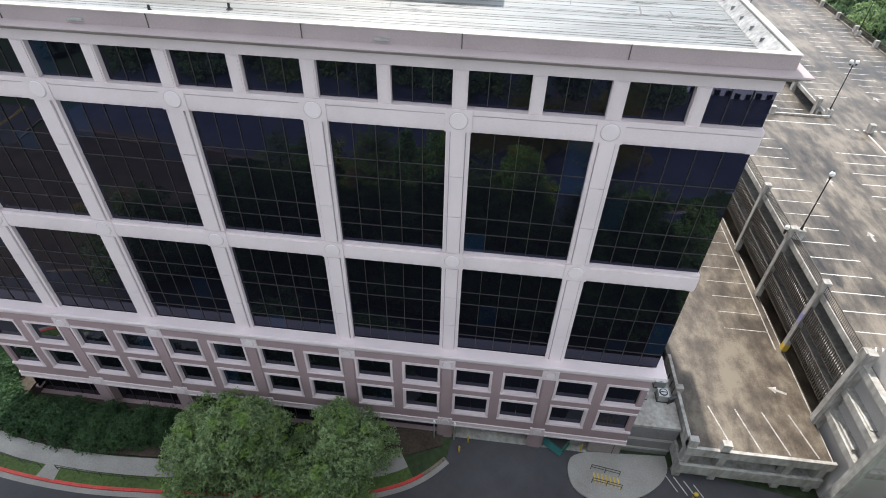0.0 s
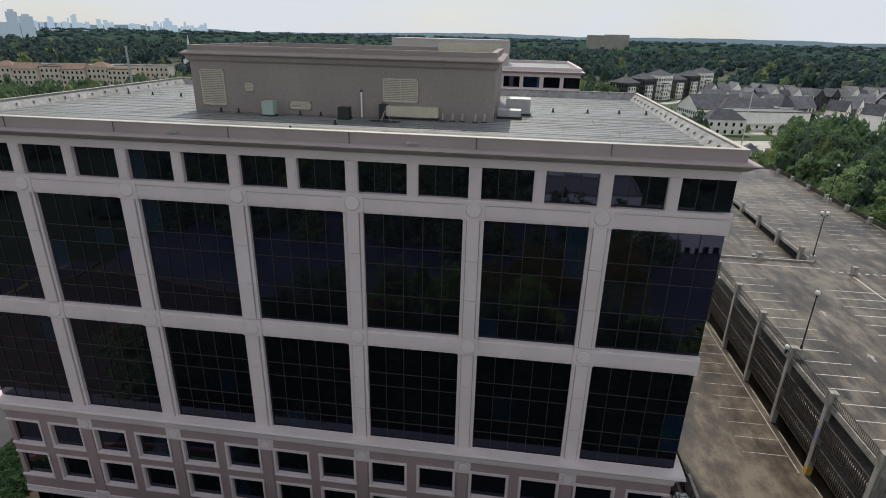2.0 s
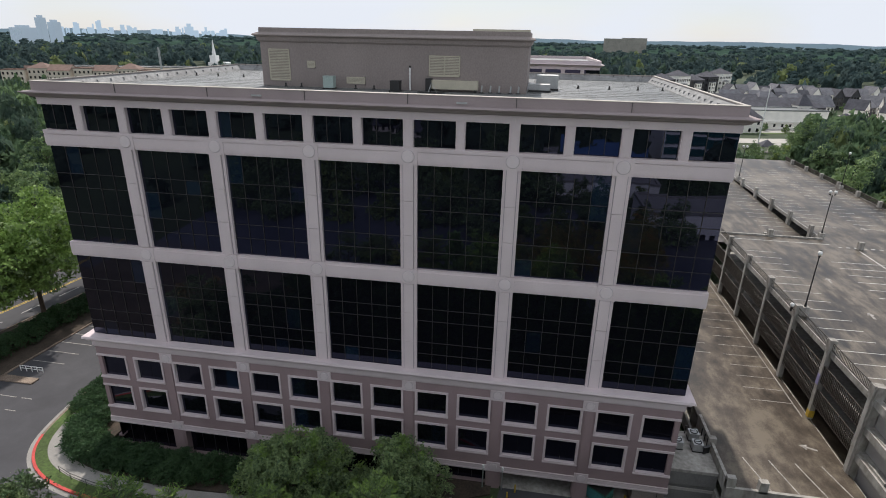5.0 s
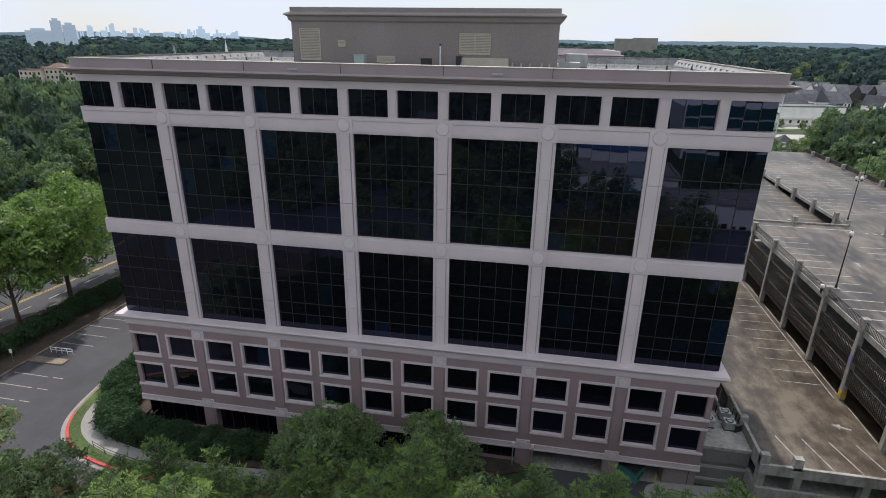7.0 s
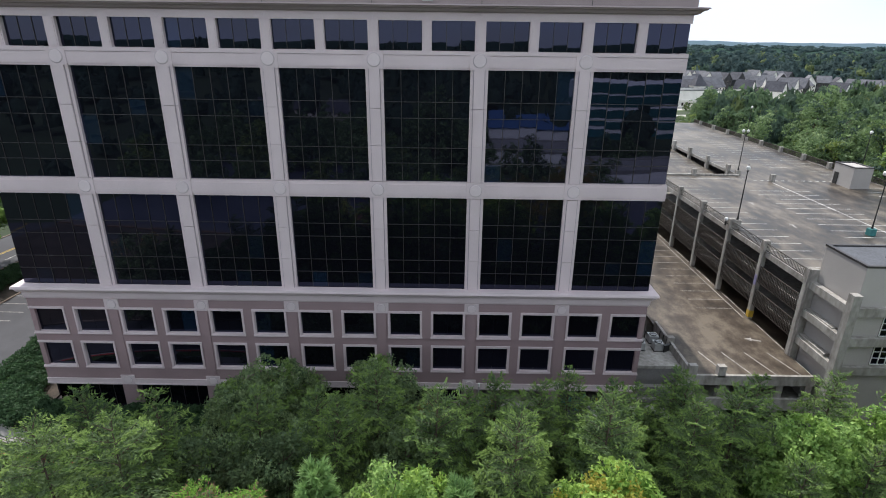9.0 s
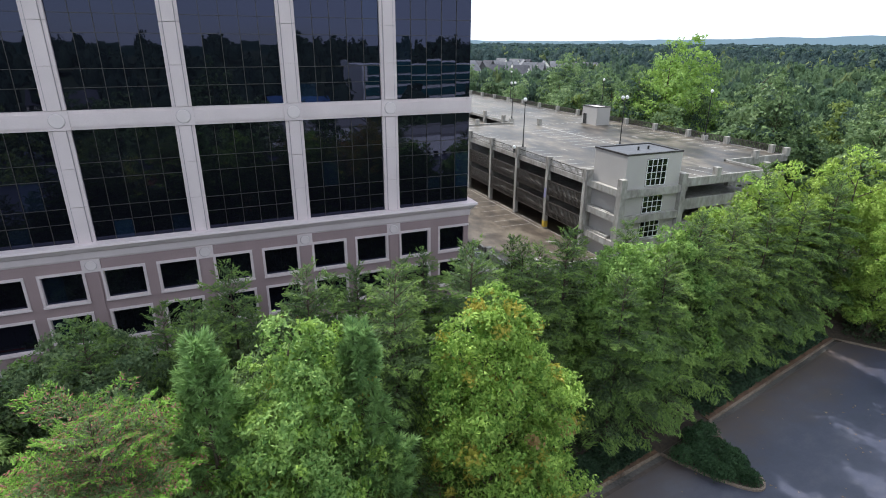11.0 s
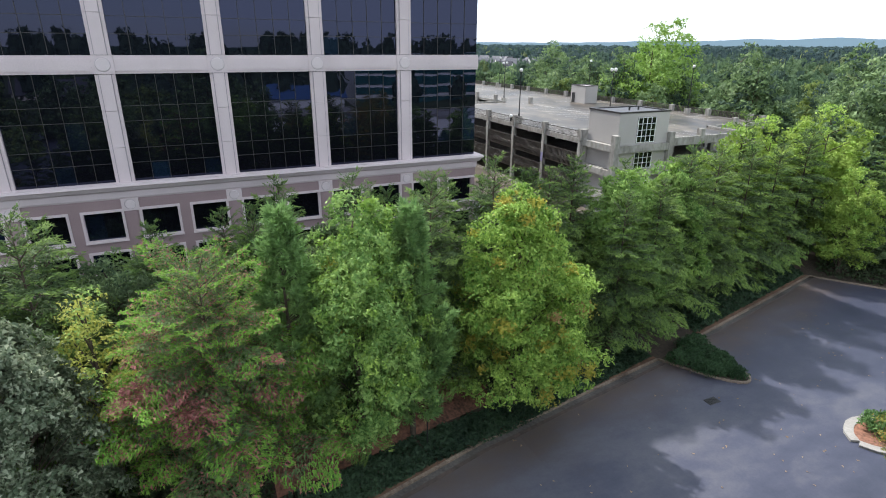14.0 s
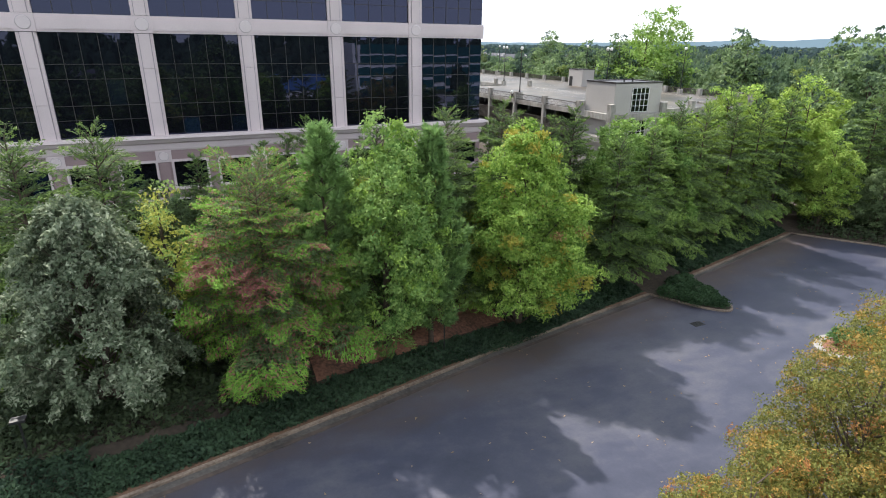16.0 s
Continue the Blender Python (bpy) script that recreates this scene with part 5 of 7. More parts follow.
CED = (L_CEDAR, L_TIP)
K = {
    "maple": [make_clump(11, 16.8, 5.0, 2.4, 0.17, 46000, (L_MAPLE, L_MAPLEY, L_MAPLEO), (0.10, 0.012), lobes=46, tops=1, full=0.36, clump=0.09)],
    "tulip": [make_clump(21, 18.3, 4.3, 2.6, 0.18, 44000, (L_TULIP, L_MAPLE, L_MAPLEY), (0.28, 0.01), lobes=48, tops=2, full=0.85, clump=0.10), make_clump(22, 16.6, 4.0, 2.6, 0.21, 26000, (L_TULIP, L_TULIPY), (0.2,), lobes=36, tops=2, full=0.6, clump=0.09)],
    "lime": [make_clump(23, 17.0, 4.4, 2.0, 0.23, 20000, (L_LIME, L_MAPLE), (0.3,), lobes=32, tops=3, full=0.8, clump=0.11)],
    "oak": [make_clump(31, 9.4, 5.0, 0.9, 0.2, 28000, (L_OAK, L_STREET), (0.2,), lobes=44, tops=4, full=0.8, clump=0.085), make_clump(32, 8.8, 4.4, 0.9, 0.2, 24000, (L_OAK, L_STREET), (0.2,), lobes=40, tops=3, full=0.8, clump=0.085)],
    "street": [make_clump(41, 20.0, 7.0, 7.5, 0.36, 16000, (L_STREET, L_OAK), (0.2,), lobes=34, tops=3, full=0.8, clump=0.11), make_clump(42, 17.0, 6.0, 6.5, 0.36, 14000, (L_STREET, L_OAK), (0.2,), lobes=30, tops=2, full=0.8, clump=0.11)],
    "holly": [make_clump(35, 14.4, 3.9, 1.5, 0.18, 23000, (L_HOLLY, L_OAK), (0.2,), lobes=34, tops=3, full=0.8, clump=0.10), make_clump(36, 15.4, 4.2, 1.5, 0.18, 23000, (L_HOLLY, L_OAK), (0.2,), lobes=34, tops=3, full=0.7, clump=0.10)],
    "leafy": [make_clump(37, 12.6, 4.5, 1.4, 0.19, 21000, (L_OAK, L_HOLLY, L_MAPLEO), (0.3, 0.06), lobes=28, tops=6, full=0.95, clump=0.12)],
    "cedar": [make_spray(51, 14.5, 4.3, 2.0, 31000, CED, fullness=0.62, big=0.92), make_spray(52, 16.0, 4.2, 2.2, 31000, CED, fullness=0.6, big=0.92), make_spray(53, 13.5, 4.6, 1.8, 31000, CED, fullness=0.64, big=0.92)],
    "cedarfar": [make_spray(57, 14.8, 4.3, 2.2, 19000, CED, fullness=0.64, big=1.2), make_spray(58, 16.0, 4.1, 2.2, 19000, CED, fullness=0.6, big=1.2)],
    "rust": [make_spray(55, 14.6, 6.4, 2.2, 110000, (L_CEDAR, L_BRIGHT, L_RUST, L_DEAD), rust=True, level=0.6, fullness=0.34, loose=0.6, droop=0.22, ragged=0.46, big=0.78)],
    "pine": [make_pine(61, 17.0, 2.9, 2.0, 40000, L_PINE, tufts=190), make_pine(62, 16.2, 3.2, 2.0, 40000, L_PINE, tufts=210)],
    "silver": [make_weeping(71, 14.2, 6.2, 2.4, 62000, (L_SILVER, L_SILVERT))],
    "gold": [make_clump(81, 17.0, 6.4, 3.0, 0.105, 90000, (L_GOLDG, L_GOLD, L_GOLDR), (0.28, 0.05), lobes=60, tops=4, full=0.8, clump=0.062)],
    "goldsmall": [make_clump(83, 17.0, 6.4, 3.0, 0.145, 40000, (L_GOLDG, L_GOLD, L_GOLDR), (0.24, 0.04), lobes=50, tops=4, full=0.8, clump=0.065)],
    "airy": [make_clump(85, 12.0, 1.9, 3.0, 0.12, 3600, (L_AIRY, L_TULIP), (0.25,), lobes=18, tops=3, full=0.5, clump=0.12)],
    "tall": [make_clump(86, 28.5, 9.5, 7.0, 0.42, 15000, (L_TULIPY, L_TULIP), (0.3,), lobes=46, tops=4, full=0.75, clump=0.10)],
    "hardwood": [make_clump(91, 18.0, 6.0, 2.0, 0.4, 6400, (L_NEARW, L_OAK), (0.2,), lobes=30, tops=3, full=0.7, clump=0.11), make_clump(92, 21.0, 5.5, 3.0, 0.4, 6400, (L_NEARW, L_WOODC), (0.3,), lobes=32, tops=2, full=0.6, clump=0.11), make_clump(93, 15.0, 5.0, 1.5, 0.4, 5600, (L_NEARY, L_NEARW), (0.6,), lobes=28, tops=2, full=0.8, clump=0.11)],
}
KIND = {
    "maple": ("maple_tree", "full maple turning yellow-green in early autumn"),
    "tulip": ("tulip_tree", "slender bright green tulip tree"),
    "holly": ("holly_tree", "dense dark green broadleaf tree behind the conifers"),
    "leafy": ("broadleaf_tree", "loose green broadleaf tree with some browned leaves"),
    "oak": ("oak_tree", "rounded dark green oak in front of the facade"),
    "street": ("street_tree", "tall spreading green tree beside the road"),
    "lime": ("poplar_tree", "yellow-green broadleaf tree among the conifers"),
    "rust": ("cedar_tree", "broad layered conifer overgrown with reddened creeper"),
    "cedar": ("cedar_tree", "layered green conifer with feathery level sprays"),
    "pine": ("pine_tree", "pine with brushy blue-green needle tufts"),
    "silver": ("olive_tree", "silvery grey-green broadleaf tree with hanging twigs"),
    "airy": ("sapling", "thin airy sapling with yellowing leaves"),
    "tall": ("tall_tree", "tall open light green tree above the woods"),
    "gold": ("autumn_tree", "small-leaved tree turned orange and gold"),
    "hardwood": ("woodland_tree", "dense dark green woodland tree behind the garage"),
}
PLANT = [
    # kind, variant, x, y, scale, turn
    ("cedar", 1, 17.4, -19.4, 0.93, 0.8), ("cedar", 0, 22.4, -18.6, 0.98, 2.9), ("cedar", 1, 27.6, -18.2, 0.9, 4.4), ("cedar", 1, 10.6, -22.6, 0.98, 3.1), ("cedar", 0, 33.0, -17.4, 0.96, 1.2), ("leafy", 0, 12.6, -18.2, 0.98, 1.4),
    ("holly", 1, -10.5, -20.6, 0.78, 0.7), ("holly", 0, -1.6, -22.6, 0.74, 2.2), ("cedar", 0, 4.2, -22.2, 0.88, 1.0),
    ("maple", 0, 19.9, -28.8, 0.93, 0.4), ("tulip", 0, 8.5, -30.0, 0.85, 0.0), ("pine", 0, 11.8, -30.0, 0.89, 1.0), ("pine", 1, 4.9, -29.4, 0.89, 2.0), ("rust", 0, 0.8, -31.0, 0.83, 0.0),
    ("silver", 0, -7.6, -32.4, 0.76, 0.2), ("airy", 0, -4.1, -29.8, 1.02, 1.2), ("cedar", 0, -14.5, -25.6, 0.65, 2.0), ("cedar", 1, 29.5, -21.2, 0.95, 0.1), ("cedar", 0, 31.6, -25.4, 0.92, 0.9),
    ("cedar", 0, 15.1, -25.3, 1.08, 1.7), ("cedar", 1, 20.7, -23.6, 1.01, 2.6), ("cedar", 1, 26.6, -22.0, 0.91, 0.6), ("tulip", 1, 33.8, -22.2, 0.88, 0.5), ("tulip", 1, 39.4, -21.1, 0.87, 2.2),
    ("cedar", 1, 41.4, -22.2, 0.96, 0.8), ("cedar", 0, 44.1, -19.4, 0.93, 1.1), ("cedar", 1, 45.8, -21.6, 0.94, 1.9), ("cedar", 1, 55, -16.4, 1.07, 0.2), ("lime", 0, 53.0, -16.5, 0.96, 2.4),
    ("cedar", 1, 51.1, -20.9, 0.91, 2.9), ("lime", 0, 63.6, -13.6, 0.97, 0.4), ("lime", 0, 74.5, -13.4, 1.09, 1.0), ("cedar", 1, 64.5, -17.7, 0.95, 2.0), ("cedar", 1, 56.3, -20.1, 0.92, 2.2),
    ("lime", 0, 66.8, -22.6, 0.70, 0.0), ("cedar", 0, 12.5, -20.2, 0.99, 0.0), ("cedar", 0, 4.3, -21.4, 0.99, 0.7), ("cedar", 2, -7.0, -21.6, 1.04, 1.3), ("holly", 0, 0.6, -21.4, 0.9, 2.5),
    ("oak", 1, -21.0, -22.6, 0.86, 0.1), ("cedar", 1, -11.8, -21.2, 0.97, 0.5), ("cedar", 0, 27.5, -16.8, 0.99, 3.0), ("holly", 0, 8.6, -21.6, 0.91, 2.0), ("cedar", 1, 38.4, -17.3, 0.89, 0.3),
    ("cedar", 2, -27.0, -21.0, 0.81, 0.8), ("cedar", 1, -20.0, -26.0, 0.61, 2.8), ("cedar", 0, 36.2, -24.4, 0.92, 1.5), ("cedar", 1, 71.0, -12.6, 0.95, 0.3), ("cedar", 0, 14.6, -17.8, 1.0, 4.1),
    ("cedar", 1, 19.7, -17.4, 0.94, 5.0), ("cedar", 0, 24.6, -17.0, 0.92, 2.2), ("cedar", 2, 10.2, -18.4, 0.92, 1.0), ("holly", 1, -4.2, -21.6, 0.83, 1.1), ("holly", 0, -7.8, -19.8, 0.91, 0.4),
    ("cedar", 2, -7.0, -25.8, 1.1, 3.6), ("cedar", 2, -10.8, -26.4, 1.08, 4.6), ("leafy", 0, -25.8, -19.6, 1.0, 2.0), ("leafy", 0, -20.8, -20.4, 0.85, 4.4), ("leafy", 0, -31.0, -19.4, 1.03, 0.6), ("cedar", 0, 2.6, -19.8, 1.0, 2.2),
    ("cedar", 2, 7.0, -27.4, 0.87, 3.3), ("cedar", 1, 76.4, -21.0, 1.0, 1.3), ("cedar", 1, 75.4, -27.1, 0.95, 0.2), ("cedar", 0, 79.9, -32.5, 1.0, 2.6), ("cedar", 1, 80.9, -20.4, 1.03, 1.7),
    ("cedar", 0, 86.2, -38.0, 1.04, 0.7), ("cedar", 1, 15.6, -21.6, 0.88, 0.4), ("cedar", 1, 6.4, -18.6, 1.03, 5.1), ("cedar", 0, -1.8, -18.8, 0.98, 3.9), ("cedar", 1, -15.8, -20.4, 0.81, 1.6),
    ("cedar", 0, -13.0, -18.6, 0.91, 0.3), ("holly", 1, 69.0, -22.8, 0.57, 0.4), ("holly", 0, 71.8, -26.3, 0.59, 1.9), ("holly", 1, 75.8, -32.6, 0.62, 2.5), ("holly", 0, 80.2, -38.7, 0.62, 0.8),
    ("oak", 0, -6.6, -5.2, 0.98, 0.0), ("oak", 0, 3.4, -6.0, 0.94, 1.2), ("oak", 0, -16.0, -23.8, 0.63, 0.9), ("oak", 1, -30.0, -23.0, 0.68, 0.3), ("street", 0, -63.0, 23.4, 1.08, 0.0),
    ("street", 1, -65.4, 15.6, 1.1, 1.0), ("street", 0, -62.0, 42.0, 1.0, 2.0), ("street", 1, -59.5, 58.0, 1.0, 0.4), ("tall", 0, 105, 50, 1.1, 0.4), ("gold", 0, 20.2, -52.9, 0.71, 0.0), ("gold", 0, 35.2, -52.2, 0.94, 2.6),
    ("gold", 0, 13.4, -53.2, 0.5, 2.0), ("gold", 0, 24.5, -56.0, 0.69, 1.6), ("gold", 0, 8.6, -53.0, 0.46, 1.1),
]
for kind, i, x, y, s, turn in PLANT:
    nm, lb = KIND[kind]
    kind = "cedarfar" if kind == "cedar" and (x > 33 or y > -22) else "goldsmall" if kind == "gold" and s < 0.7 else kind
    tree(nm, lb, (x, y, ground_height(x, y) - 0.1 if -60 < x < 90 and y < -11 else 0.05), *K[kind][i % len(K[kind])], turn, s, kind + " trees")
rng = np.random.default_rng(5)
for k in range(62):
    x, y = 95 + rng.uniform(0, 42) * (0.4 + (k % 3) * 0.4), -30 + k * 2.6 + rng.normal() * 3
    tree("woodland_tree", KIND["hardwood"][1], (x, y, -1 - rng.uniform(0, 2)), *K["hardwood"][k % 3], rng.uniform(0, 6), rng.uniform(1.05, 1.34) + 0.14 * (y < 40), "hardwood trees")
for x, y, sc in ((-100, 40, 1.1), (-96, 58, 1.0), (-88, 72, 1.1), (-104, 72, 1.15), (-84, 92, 1.0), (-110, 55, 1.1), (-98, 98, 1.1), (-76, 108, 1.05), (52, 130, 1.0), (64, 132, 1.0), (76, 131, 0.6), (88, 133, 0.5), (-118, 86, 1.1), (-92, 118, 1.15), (-104, 126, 1.1), (-112, 140, 1.2), (-96, 146, 1.2), (-82, 132, 1.1), (-106, 30, 1.1), (-99, 22, 1.05), (-120, 62, 1.2), (-92, 84, 1.15)):
    tree("woodland_tree", "full green tree across the street", (x, y, -0.5), *K["hardwood"][int(x) % 3], x, sc, "street side trees")


# ---- far woods ----
def crown_bank(seed, count, per, leaf):
    """Unit crowns (radius 1, height 1) of lobes thick with leaves, each with a lumpy heart; woods scatter copies of these."""
    rg, bank = np.random.default_rng(seed), []
    for _ in range(count):
        lobes = rg.integers(7, 11)
        g = np.arange(lobes) * 2.39996 + rg.uniform(0, 6)
        e = np.sqrt((np.arange(lobes) + 0.3) / lobes)
        c = np.column_stack([np.cos(g) * e * 0.62, np.sin(g) * e * 0.62, 0.68 - 0.48 * e ** 2 + rg.normal(size=lobes) * 0.07])
        lr = rg.uniform(0.30, 0.46, lobes)
        w = rg.choice(lobes, per, p=lr ** 2 / (lr ** 2).sum())
        q = rg.normal(size=(per, 3)) + (c[w] - (0, 0, 0.25)) * 1.1 + (0, 0, 0.35)
        q /= np.linalg.norm(q, axis=1)[:, None]
        p = c[w] + q * (lr[w] * rg.uniform(0.8, 1.12, per))[:, None] * (1, 1, 0.75)
        v = crown_cards(p, q * 1.6 + (0, 0, 0.3), leaf, rg, 1.25, 0.3, 0.55)
        d = DOME * (1 + 0.16 * np.sin(DOME @ rg.normal(size=3) * 4.5 + rg.uniform(0, 6)))[:, None] * (0.74, 0.74, 0.66) + (0, 0, 0.12)
        bank.append((v, d))
    return bank


def woods(name, seed, count, rmin, rmax, a0, a1, leaf, per, mats, shares=(), rise=0.0, start=0.0):
    """Crowns scattered between two distances and two bearings (degrees); shares as in make_clump, but crown by crown."""
    rg = np.random.default_rng(seed)
    bank = crown_bank(seed, 12, per, leaf)
    out, pick, hearts, hpick, made = [], [], [], [], 0
    while made < count:
        rad = math.sqrt(rg.uniform(rmin * rmin, rmax * rmax))
        a = radians(rg.uniform(a0, a1))
        x, y = rad * math.cos(a), rad * math.sin(a)
        if any(abs(x - cx) < wx and abs(y - cy) < wy for cx, cy, wx, wy in CLEAR):
            continue
        made += 1
        u, kind, lo = rg.uniform(), 0, 0.0
        for i, q in enumerate(shares):
            kind = i + 1 if lo <= u < lo + q else kind
            lo += q
        tall = kind == 2
        h, r = rg.uniform(10, 18) + 5 * noise.noise((x / 70, y / 70, 0)) + 2 * tall, rg.uniform(4.2, 8.0) * (0.75 if tall else 1) * (1 + 0.9 * max(0.0, rad - 470) / 1000)
        v, d = bank[rg.integers(0, 12)]
        g = rg.uniform(0, 6.283)
        turn = np.array([(math.cos(g), math.sin(g), 0), (-math.sin(g), math.cos(g), 0), (0, 0, 1)])
        size, at = (r, r, h * 0.72), (x, y, h * 0.3 - 1.5 + rise * max(0.0, rad - start))
        out.append(v @ turn * size + at)
        pick.append(np.full(per, kind))
        hearts.append(d @ turn * size + at)
        hpick.append(np.full(len(DOMEF), kind))
    hv = np.concatenate(hearts)
    hf = np.concatenate([DOMEF + len(DOME) * k for k in range(len(hearts))])
    me = leaf_mesh(name, np.concatenate(out), *mats, pick=np.concatenate(pick + hpick), more=(hv, hf))
    return tagged(new(name, me), "dense mixed green woodland canopy", "woods", kind="stuff")


DN = 7
DOME = np.array([(math.cos(6.28319 * (k + 0.5 * i) / DN) * math.cos(e), math.sin(6.28319 * (k + 0.5 * i) / DN) * math.cos(e), math.sin(e)) for i, e in enumerate((-0.25, 0.42, 0.95)) for k in range(DN)] + [(0, 0, 1.0)])
DOMEF = np.array([t for i in (0, 1) for k in range(DN) for t in ((i * DN + k, i * DN + (k + 1) % DN, (i + 1) * DN + k), (i * DN + (k + 1) % DN, (i + 1) * DN + (k + 1) % DN, (i + 1) * DN + k))] + [(2 * DN + k, 2 * DN + (k + 1) % DN, 3 * DN) for k in range(DN)])
CLEAR = [(0, 30, 96, 104), (20, -80, 100, 60), (0, 116, 46, 34), (215, 370, 130, 96), (140, 476, 62, 52), (-330, 350, 95, 70), (-82, 60, 16, 130), (-128, 118, 26, 26), (160, 268, 60, 20), *((17 + 0.385 * (y + 34), y, 6 + 0.05 * (y + 34), 11) for y in range(150, 291, 20))]
MIXED = (L_WOODS, L_WOODY, L_WOODC)
woods("near_woods", 7, 1150, 96, 232, 16, 152, 0.19, 250, MIXED, (0.08, 0.16))
woods("mid_woods", 9, 2600, 225, 480, 22, 142, 0.26, 96, MIXED, (0.06, 0.22))
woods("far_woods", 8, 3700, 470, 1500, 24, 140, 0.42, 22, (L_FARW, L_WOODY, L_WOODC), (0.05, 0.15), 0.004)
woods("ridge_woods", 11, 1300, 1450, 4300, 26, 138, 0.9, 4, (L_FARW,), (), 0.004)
woods("south_woods", 10, 620, 112, 420, 180, 360, 0.3, 30, (L_WOODC,), (), 0.075, 130.0)
hill = MB()
for i in range(10):
    rad = 130 + 36 * i
    for j in range(41):
        a = radians(180 + 4.5 * j)
        hill.v.append((rad * math.cos(a), rad * math.sin(a), -0.3 + 0.075 * (rad - 130) if i < 9 else -2.0))
hill.f = [(41 * i + j, 41 * i + j + 1, 41 * (i + 1) + j + 1, 41 * (i + 1) + j) for i in range(9) for j in range(40)]
structure("south_hill", hill, GRASS, "wooded slope south of the parking lot", "ground")
# rolling canopy to the horizon, with distance haze put into its bluish colour
gx, ga = 90, 320
vv, ff = [], []
for i in range(gx):
    rad = 1250 * (4500 / 1250) ** (i / (gx - 1))
    for j in range(ga):
        a = 2 * math.pi * j / ga
        x, y = rad * math.cos(a), rad * math.sin(a)
        vv.append((x, y, -5 + 3 * noise.noise((x / 45, y / 45, 1)) + 0.004 * rad + 9 * noise.noise((x / 900, y / 900, 4))))
for i in range(gx - 1):
    for j in range(ga):
        a, b = i * ga + j, i * ga + (j + 1) % ga
        ff.append((a, b, b + ga, a + ga))
mb = MB()
mb.v, mb.f = vv, ff
CANOPY = mat("hazed_far_canopy", (0.044, 0.076, 0.058), 1.0, 0.3, 0.006, 0.04, 0.0, tint=(0.03, 0.052, 0.043), spec=0.0)
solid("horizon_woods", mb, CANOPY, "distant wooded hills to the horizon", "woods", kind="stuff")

# blue ridge on the horizon; its haze is put in as blue emission
HAZYRIDGE = bpy.data.materials.new("ridge_haze_glow")
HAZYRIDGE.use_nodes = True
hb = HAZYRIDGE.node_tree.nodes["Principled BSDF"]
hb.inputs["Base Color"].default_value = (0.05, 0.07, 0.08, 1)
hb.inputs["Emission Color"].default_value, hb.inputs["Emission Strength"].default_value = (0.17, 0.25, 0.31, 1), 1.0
mb = MB()
steps = 300
for k in range(steps + 1):
    a = radians(8 + 150 * k / steps)
    top = 44 + 26 * noise.noise((k * 0.035, 0.5, 2)) + 9 * noise.noise((k * 0.16, 3, 2)) + 2.5 * noise.noise((k * 0.9, 1, 7)) + 22 * max(0.0, 1 - abs(k - 45) / 45)
    mb.v += [(4420 * math.cos(a), 4420 * math.sin(a), -5), (4420 * math.cos(a), 4420 * math.sin(a), top), (4480 * math.cos(a), 4480 * math.sin(a), -5)]
for k in range(steps):
    i = 3 * k
    mb.f += [(i, i + 1, i + 4, i + 3), (i + 1, i + 2, i + 5, i + 4)]
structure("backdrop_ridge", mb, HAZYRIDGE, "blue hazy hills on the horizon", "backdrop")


# ---- hedges, ground cover ----
def make_shrub(seed, h, r, size, count, material):
    P, N, limbs = broadleaf(seed, h, r, 0.15, size, count, lobes=36, taper=1.4)
    rg = np.random.default_rng(seed)
    return trunk_mesh(h * 0.7, 0.06, limbs, 4, 0.02), leaf_mesh("crown", crown_cards(P, N, size, rg), material)


SHRUB = [make_shrub(201, 2.5, 2.1, 0.24, 1500, L_HEDGE), make_shrub(202, 2.1, 1.9, 0.24, 1500, L_HEDGE)]
LAUREL = [make_shrub(203, 1.5, 1.7, 0.22, 1500, L_LAUREL)]


def shrub(kind, i, x, y, s, label, group, base=0.1):
    t = thing("shrub", label, "shrub", group, at=(x, y, base))
    t.rotation_euler, t.scale = (0, 0, x * 3.1), (s, s, s)
    for nm, me in zip(("stem", "foliage"), kind[i % len(kind)]):
        ob = new(nm, me)
        ob.parent = t


for row, (dy, base, sc) in enumerate(((1.5, -1.35, 0.74), (0.0, 0.1, 0.66), (-1.3, 0.1, 0.52))):
    for k in range(17):
        x = -34.5 + 2.1 * k + 0.7 * row
        y = -1.9 - 1.6 * min(1, max(0, (x + 36) / 9)) + 0.3 * math.sin(k * 2.3) + dy
        if (row == 0 and not -30 < x < 3.4) or (row == 2 and x < -31):
            continue
        shrub(SHRUB, k, x, y, sc + 0.07 * math.sin(k * 1.7 + row), "dark green clipped shrub in the bed before the glass", "facade shrubs", base)
for k in range(9, 50, 2):
    (ax, ay), (bx, by) = arc[k - 1], arc[k + 1]
    d = math.hypot(bx - ax, by - ay)
    for w in (1.7, 3.1, 4.6) if k < 19 else (4.4, 5.9):
        shrub(SHRUB, k, arc[k][0] - (by - ay) / d * w, arc[k][1] + (bx - ax) / d * w, 0.74 + 0.06 * math.sin(k * 1.3 + w), "dark green clipped shrub curving along the walkway", "walkway shrubs")
for k in range(26):
    x, y = -37.9 + 1.75 * (k % 3) + 0.3 * math.sin(k * 2.1), 0.9 + 1.75 * (k // 3)
    shrub(LAUREL, 0, x, y, 0.58 + 0.05 * math.sin(k * 1.3), "low bright green ground-cover shrub at the corner", "corner shrubs")
for k in range(26):
    x, y = -60.2 - 2.2 * (k % 2) + 0.4 * math.sin(k * 1.9), -4 + 1.5 * k
    shrub(SHRUB, k, x + 0.09 * max(0.0, y - 8), y, 0.84 + 0.1 * math.sin(k * 2.7), "dark shrub between the parking bays and the street", "street shrubs")
